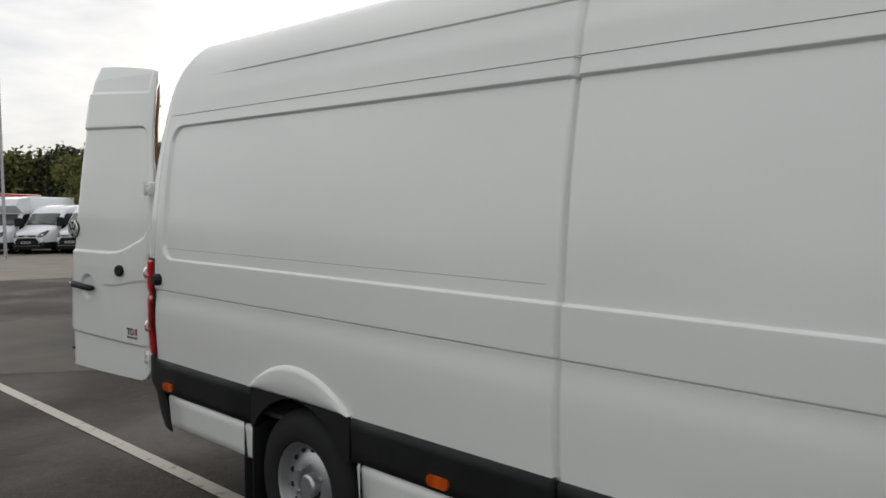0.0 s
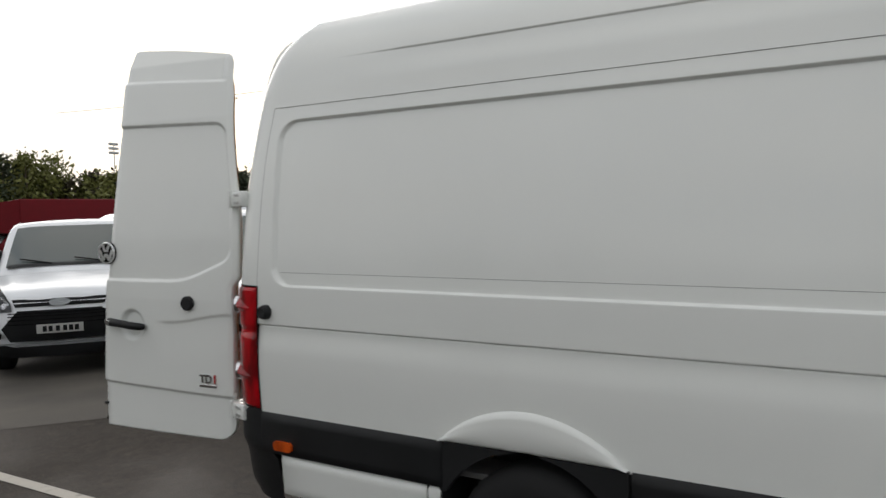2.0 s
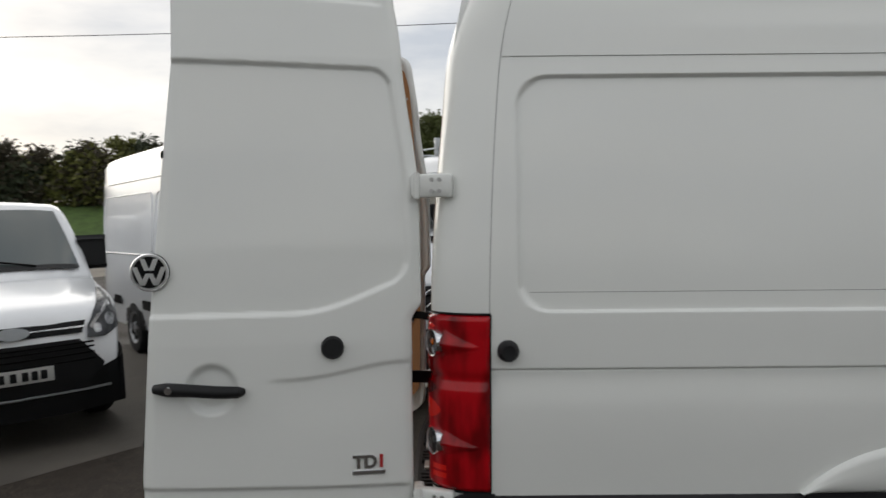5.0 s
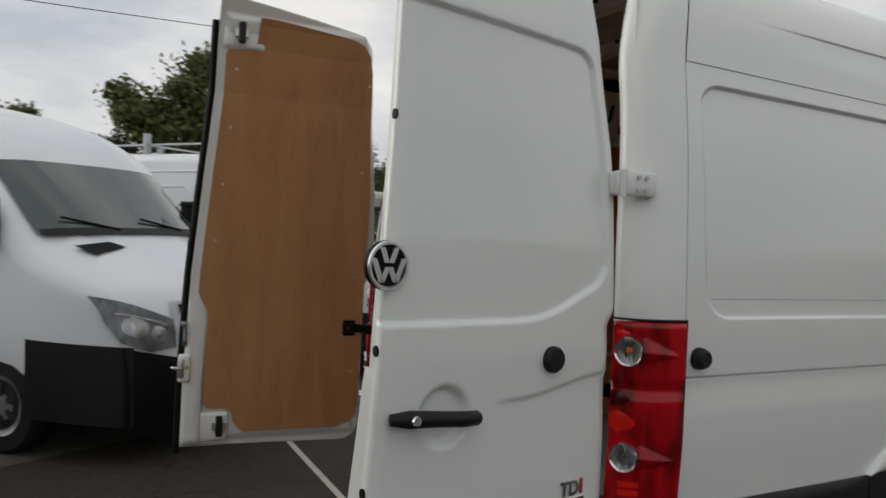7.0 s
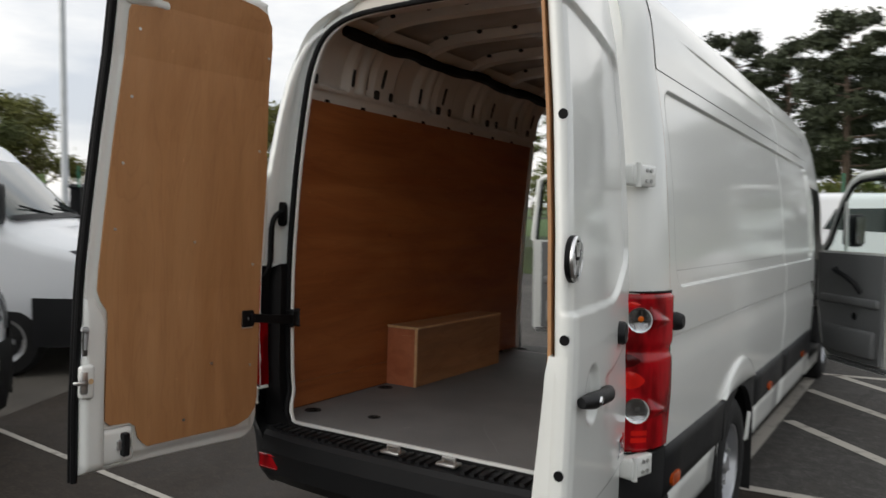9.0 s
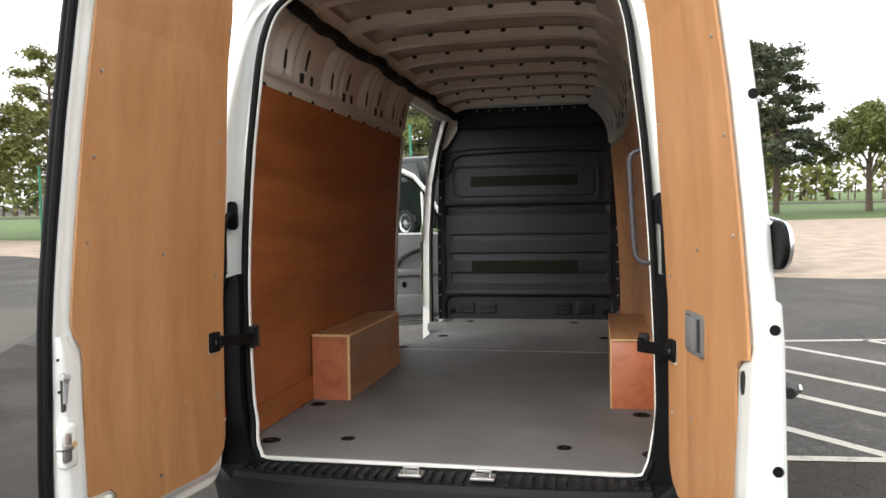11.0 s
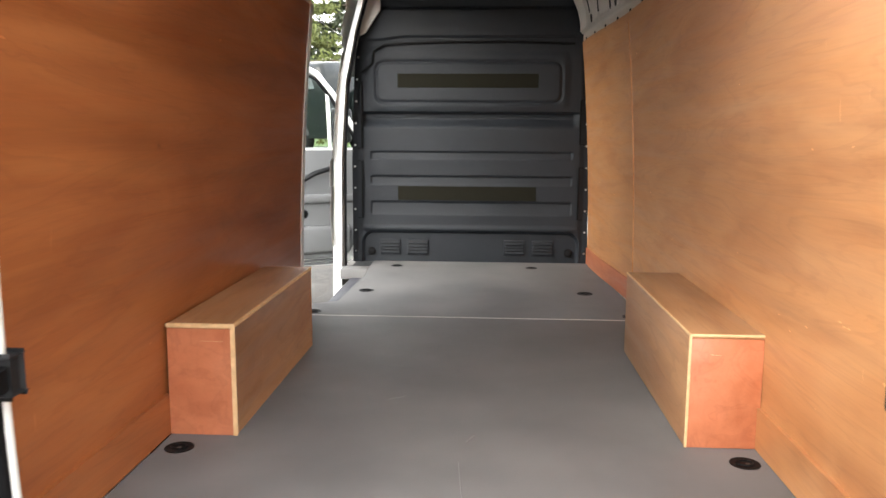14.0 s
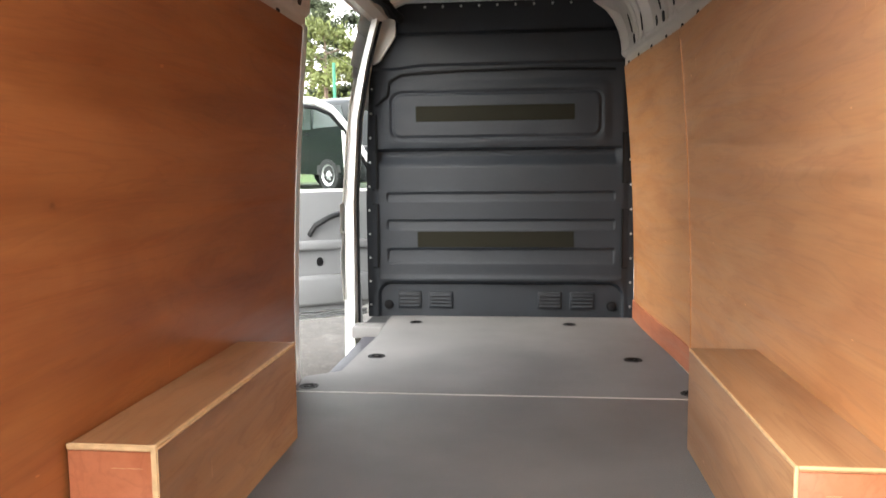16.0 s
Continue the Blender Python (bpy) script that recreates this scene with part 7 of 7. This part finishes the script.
        if chin < 0.55:
            fg = [(s * w0 * 0.80, 0.50), (s * w0 * 0.78, 0.56), (s * w0 * 0.98, 0.66), (s * w0 * 0.98, 0.56)]
            fl = front("fog_lamp", fg if s > 0 else fg[::-1], BLACK, 0.018)
            front("fog_lens", [(s * w0 * (0.93 + 0.04 * math.cos(a)), 0.575 + 0.035 * math.sin(a)) for a in [2 * math.pi * k / 8 * s for k in range(8)]], CLEAR, 0.026, parent=fl)
    if grille:
        if star:
            gr = front("grille", [(-.42, .76), (-.50, .86), (-.52, 1.10), (.52, 1.10), (.50, .86), (.42, .76)], paint, 0.016)
            front("grille_opening", [(-.36, .81), (-.43, .90), (-.46, 1.08), (.46, 1.08), (.43, .90), (.36, .81)], BLACK, 0.026, parent=gr)
            for z in (0.86, 0.93, 1.0):
                front("grille_bar", [(-.40, z), (-.42, z + .03), (.42, z + .03), (.40, z)], BLACK, 0.036, parent=gr)
            mm = Matrix.Translation(P(0.02, 0, 0.955, 0.06)) @ Matrix.Rotation(radians(-90), 4, "X")
            bm = bmesh.new()
            tube(bm, [mm @ Vector((0.10 * math.cos(t), 0.10 * math.sin(t), 0)) for t in [2 * math.pi * k / 24 for k in range(25)]], 0.008, 6)
            for k in range(3):
                a = radians(90 + 120 * k)
                tube(bm, [mm @ Vector((0, 0, 0)), mm @ Vector((0.10 * math.cos(a), -0.10 * math.sin(a), 0))], [0.012, 0.004], 6)
            part("grille_emblem", bm, CHROME, gr, "round chrome emblem")
        else:
            gr = front("grille", [(-.50, .875), (-.54, .965), (.54, .965), (.50, .875)], BLACK, 0.014)
            front("grille_bar", [(-.52, .915), (-.525, .93), (.525, .93), (.52, .915)], CHROME, 0.024, parent=gr)
            front("grille_emblem", [(0.12 * math.cos(t), 0.92 + 0.045 * math.sin(t)) for t in [2 * math.pi * k / 16 for k in range(16)]], GALV, 0.034, "oval chrome emblem", parent=gr)
            lw = front("lower_grille", [(-.56, .46), (-.66, .62), (-.47, .83), (.47, .83), (.66, .62), (.56, .46)], BLACK, 0.016)
            for z in (0.66, 0.71, 0.755, 0.79):
                front("grille_bar", [(-.58, z), (-.58, z + .015), (.58, z + .015), (.58, z)], RUBBER, 0.026, parent=lw)
        pl = front("number_plate", [(-.26, .55), (-.26, .66), (.26, .66), (.26, .55)], plate, 0.040, "white number plate")
        for x in (-.21, -.145, -.08, 0.0, .08, .145):
            front("plate_bar", [(x, .572), (x, .638), (x + .045, .638), (x + .045, .572)], BLACK, 0.047, parent=pl, thick=0.003)
        if not star:
            front("lower_trim", [(-.7, .425), (-.7, .445), (.7, .445), (.7, .425)], GALV, 0.034)
    if vent:
        for s in (1, -1):
            bm = bmesh.new()
            quad = [bm.verts.new(P(l, s * x, ztop(l) + 0.026)) for x, l in ((0.34, 0.66), (0.66, 0.56), (0.72, 0.68), (0.42, 0.74))]
            bm.faces.new(quad)
            bmesh.ops.solidify(bm, geom=bm.faces[:], thickness=0.008)
            part("bonnet_vent", bm, BLACK, v)
    if roof_rack:
        for s in (1, -1):
            bm = bmesh.new()
            tube(bm, [(s * 0.78, -2.3, H + 0.10), (s * 0.78, -L + 0.3, H + 0.10)], 0.014, 6)
            part("rack_rail", bm, GALV, v)
            for l in (2.45, 3.6, 4.8):
                boxp("rack_foot", (s * 0.74, s * 0.82, -l - 0.03, -l + 0.03, H - 0.06, H + 0.24), GALV, v, 0.006)
        for l in (2.45, 3.6, 4.8):
            bm = bmesh.new()
            tube(bm, [(-0.78, -l, H + 0.10), (0.78, -l, H + 0.10)], 0.014, 6)
            part("rack_bar", bm, GALV, v)
    if beacon:
        bm = bmesh.new()
        lathe(bm, [(0.10, 0), (0.10, 0.03), (0.085, 0.05), (0.08, 0.17), (0.05, 0.19)], Matrix.Translation((0.78, -5.2, H - 0.02)), 16)
        part("beacon", bm, ORANGE, v, "orange warning beacon", smooth=True)
    if box_body:
        bw, bh, b0, b1 = box_body
        boxp("box_body", (-bw, bw, -b1, -b0, 0.85, bh), box_paint or paint, v, 0.05)
        bm = bmesh.new()
        prism(bm, [(-b0 - 0.05, 2.1), (-b0 - 0.05, bh - 0.02), (-b0 + 0.9, bh - 0.15), (-b0 + 1.1, bh - 0.5), (-b0 + 0.6, 2.1)], 2 * bw - 0.1, Matrix(((0, 0, 1, -bw + 0.05), (1, 0, 0, 0), (0, 1, 0, 0), (0, 0, 0, 1))))
        part("over_cab", bm, box_paint or paint, v)
    v.matrix_basis = m
    return v


def at_yard(x, y, heading):
    return pose(x, y, 0, 0, 0, heading - 90)


ROW = 36
parked("mid", WHITE2, "white medium van with a chrome-barred grille", at_yard(-1.95, -6.25, 50), chin=0.40)
parked("mid", WHITE2, "white medium van with black lower bumper", at_yard(-2.32, -3.20, 40), chin=0.56)
parked("tall", WHITE2, "white high-roof van with a dark grille", at_yard(-3.25, -0.12, 37.5), vent=True, star=True, chin=0.72)
parked("high", WHITE2, "white van with a ladder rack on its roof", at_yard(-5.2, 2.8, 38), roof_rack=True, chin=0.64)
parked("high", WHITE2, "white high-roof van with an orange beacon", at_yard(-12.6, -12.4, ROW + 180), beacon=True)
PROTO = parked("high", WHITE2, "white high-roof van in the far row", at_yard(-10.6, -37.6, ROW), "far row of vans")
parked("high", WHITE2, "white box van in the far row", at_yard(-9.2, -39.5, ROW), "far row of vans", box_body=(1.05, 3.0, 2.3, 6.2), name="parked_box_van")
copy_thing(PROTO, at_yard(-12.0, -35.7, ROW))
parked("high", MAROON, "dark red box van in the far row", at_yard(-10.0, -26.0, -12), "far row of vans", box_body=(1.08, 3.3, 2.0, 5.6), name="parked_box_van")
for k_ in range(4, 12):
    copy_thing(PROTO, at_yard(-9.2 - 1.5 * k_, -39.5 + 2.05 * k_, ROW))
parked("high", REDP, "red lorry with a tipper body in the far row", at_yard(-8.0, -41.0, ROW), "far row of vans", box_body=(1.1, 3.2, 2.4, 6.0), name="parked_lorry", cat="lorry")
for x_, y_ in ((-9.5, -16.5), (-12.0, -13.8)):
    copy_thing(PROTO, at_yard(x_, y_, ROW))
parked("mid", WHITE2, "white people carrier with side windows", at_yard(4.4, 14.5, 3), "cars beyond the bays", rear_win=True, name="parked_people_carrier", cat="car")
DARKCAR = material("dark_green_paint", (0.006, 0.009, 0.0085), 0.2, coat=0.1, vary=0.05, spec=0.3)
mound_ = [(-11.5, 14.6), (-2.2, 14.2), (-1.0, 17.0), (-2.0, 21.5), (-9.0, 24.0), (-13.0, 19.0)]
mv_ = [(x, y, -0.02) for x, y in mound_] + [(x * 0.78 - 1.35, y * 0.78 + 4.0, 0.60) for x, y in mound_]
tagged(mesh_ob("gravel_mound", mv_, [(k, (k + 1) % 6, (k + 1) % 6 + 6, k + 6) for k in range(6)] + [tuple(range(6, 12))], material("rough_grass", (0.03, 0.042, 0.014), 0.95, vary=0.3, scale=3, bump=1.0, bump_scale=30)), "low raised grassy mound beside the gravel", "mound", kind="structure")
car_ = parked("car", DARKCAR, "dark green off-road car with silver wheels", pose(-6.9, 20.3, 0.60, 0, 0, 140 - 90) @ Matrix.Scale(1.15, 4), "cars beyond the bays", rear_win=True, name="parked_car", cat="car", low_black=False)
bm = bmesh.new()
lathe(bm, [(0.36, 0.0), (0.37, 0.03), (0.36, 0.17), (0.30, 0.20), (0.05, 0.205)], Matrix.Translation((0, -4.72, 1.02)) @ Matrix.Rotation(radians(90), 4, "X"), 28)
sc_ = part("spare_wheel_cover", bm, DARKCAR, car_, "dark spare wheel cover", smooth=True)
for x_, w_, h_ in ((-0.12, 0.10, 0.03), (0.0, 0.09, 0.07), (0.12, 0.10, 0.03)):
    part("cover_emblem", box(bmesh.new(), x_ - w_ / 2, x_ + w_ / 2, -4.935, -4.925, 1.04 - h_ / 2, 1.04 + h_ / 2), PLATEW, sc_)
boxp("blue_skip", (-0.9, 0.9, -0.6, 0.6, 0.0, 1.3), BLUEP, None, 0.05, m=pose(-14.5, 8.2, 0, 0, 0, 20))
tagged(bpy.data.objects["blue_skip"], "blue metal bin standing in the yard", "bin")


# ---- posts, lamps, wires ----
def post(name, label, cat, x, y, h, r, mat, parts=()):
    bm = bmesh.new()
    tube(bm, [(x, y, -0.05), (x, y, h * 0.5), (x, y, h)], [r, r * 0.85, r * 0.7], 12)
    p = tagged(part(name, bm, mat, None, "", smooth=True), label, cat)
    return p


fp_ = post("fence_post", "green painted steel fence post", "post", 0, 0, 3.0, 0.06, GREENP)
tagged(fp_, group="fence posts")
fp_.matrix_basis = pose(-27, 16.1, 0)
for k_ in range(1, 13):
    copy_thing(fp_, pose(-27 + 2.9 * k_, 16.1 + 1.55 * k_, 0))
copy_thing(fp_, pose(-5.1, 20.6, 0.9))
bm = bmesh.new()
box(bm, -0.09, 0.09, -0.06, 0.06, 0, 2.0, 0.01)
wp_ = tagged(part("marker_post", bm, material("old_timber", (0.24, 0.2, 0.15), 0.9, vary=0.3, scale=20), None), "weathered timber marker post with dark stripes", "post")
wp_.matrix_basis = pose(-16.4, 18.6, 0, 0, 0, 30)
for x0 in (-0.06, 0.0, 0.05):
    bm = bmesh.new()
    box(bm, x0, x0 + 0.025, -0.065, -0.059, 0.1, 1.95)
    part("stripe", bm, DARK, wp_)


def lamp_post(x, y, h, a):
    bm = bmesh.new()
    tube(bm, [(0, 0, -0.05), (0, 0, 1.2), (0, 0, 1.25), (0, 0, h)], [0.085, 0.085, 0.065, 0.045], 12)
    p = tagged(part("lamp_post", bm, GALV, None, smooth=True), "grey galvanised lamp post", "lamp post", "lamp posts")
    bm = bmesh.new()
    tube(bm, [(0, 0, h - 0.05), (0.5, 0, h + 0.15), (1.0, 0, h + 0.2)], 0.03, 8)
    part("lamp_arm", bm, GALV, p, smooth=True)
    bm = bmesh.new()
    box(bm, 0.9, 1.5, -0.14, 0.14, h + 0.13, h + 0.27, 0.05, 3)
    part("lamp_head", bm, GALV, p, smooth=True)
    p.matrix_basis = pose(x, y, 0, 0, 0, a)


lamp_post(1.45, 8.9, 8.5, 80)
lamp_post(-11.3, 5.6, 8.5, 0)
post("tall_mast", "tall thin grey mast", "mast", -8.4, -33.5, 11.0, 0.07, GALV)
post("telegraph_pole", "brown wooden telegraph pole", "pole", -25.5, 10.2, 9.0, 0.13, BARK)
mast = post("floodlight_mast", "tall grey floodlight mast", "mast", -46, -68, 11.8, 0.07, GALV)
for k_ in range(3):
    boxp("floodlight", (-46.5, -45.5, -68.2, -67.9, 10.7 + 0.45 * k_, 10.95 + 0.45 * k_), GALV, mast, 0.03)
bm = bmesh.new()
tube(bm, [Vector((-25.5, 10.2, 8.8)).lerp(Vector((-24.0, -42.0, 9.6)), t) + Vector((0, 0, -1.2 * 4 * t * (1 - t) * 0.5)) for t in [k / 16 for k in range(17)]], 0.015, 5)
tagged(part("overhead_wire", bm, RUBBER, None), "thin black overhead wire", "cable")
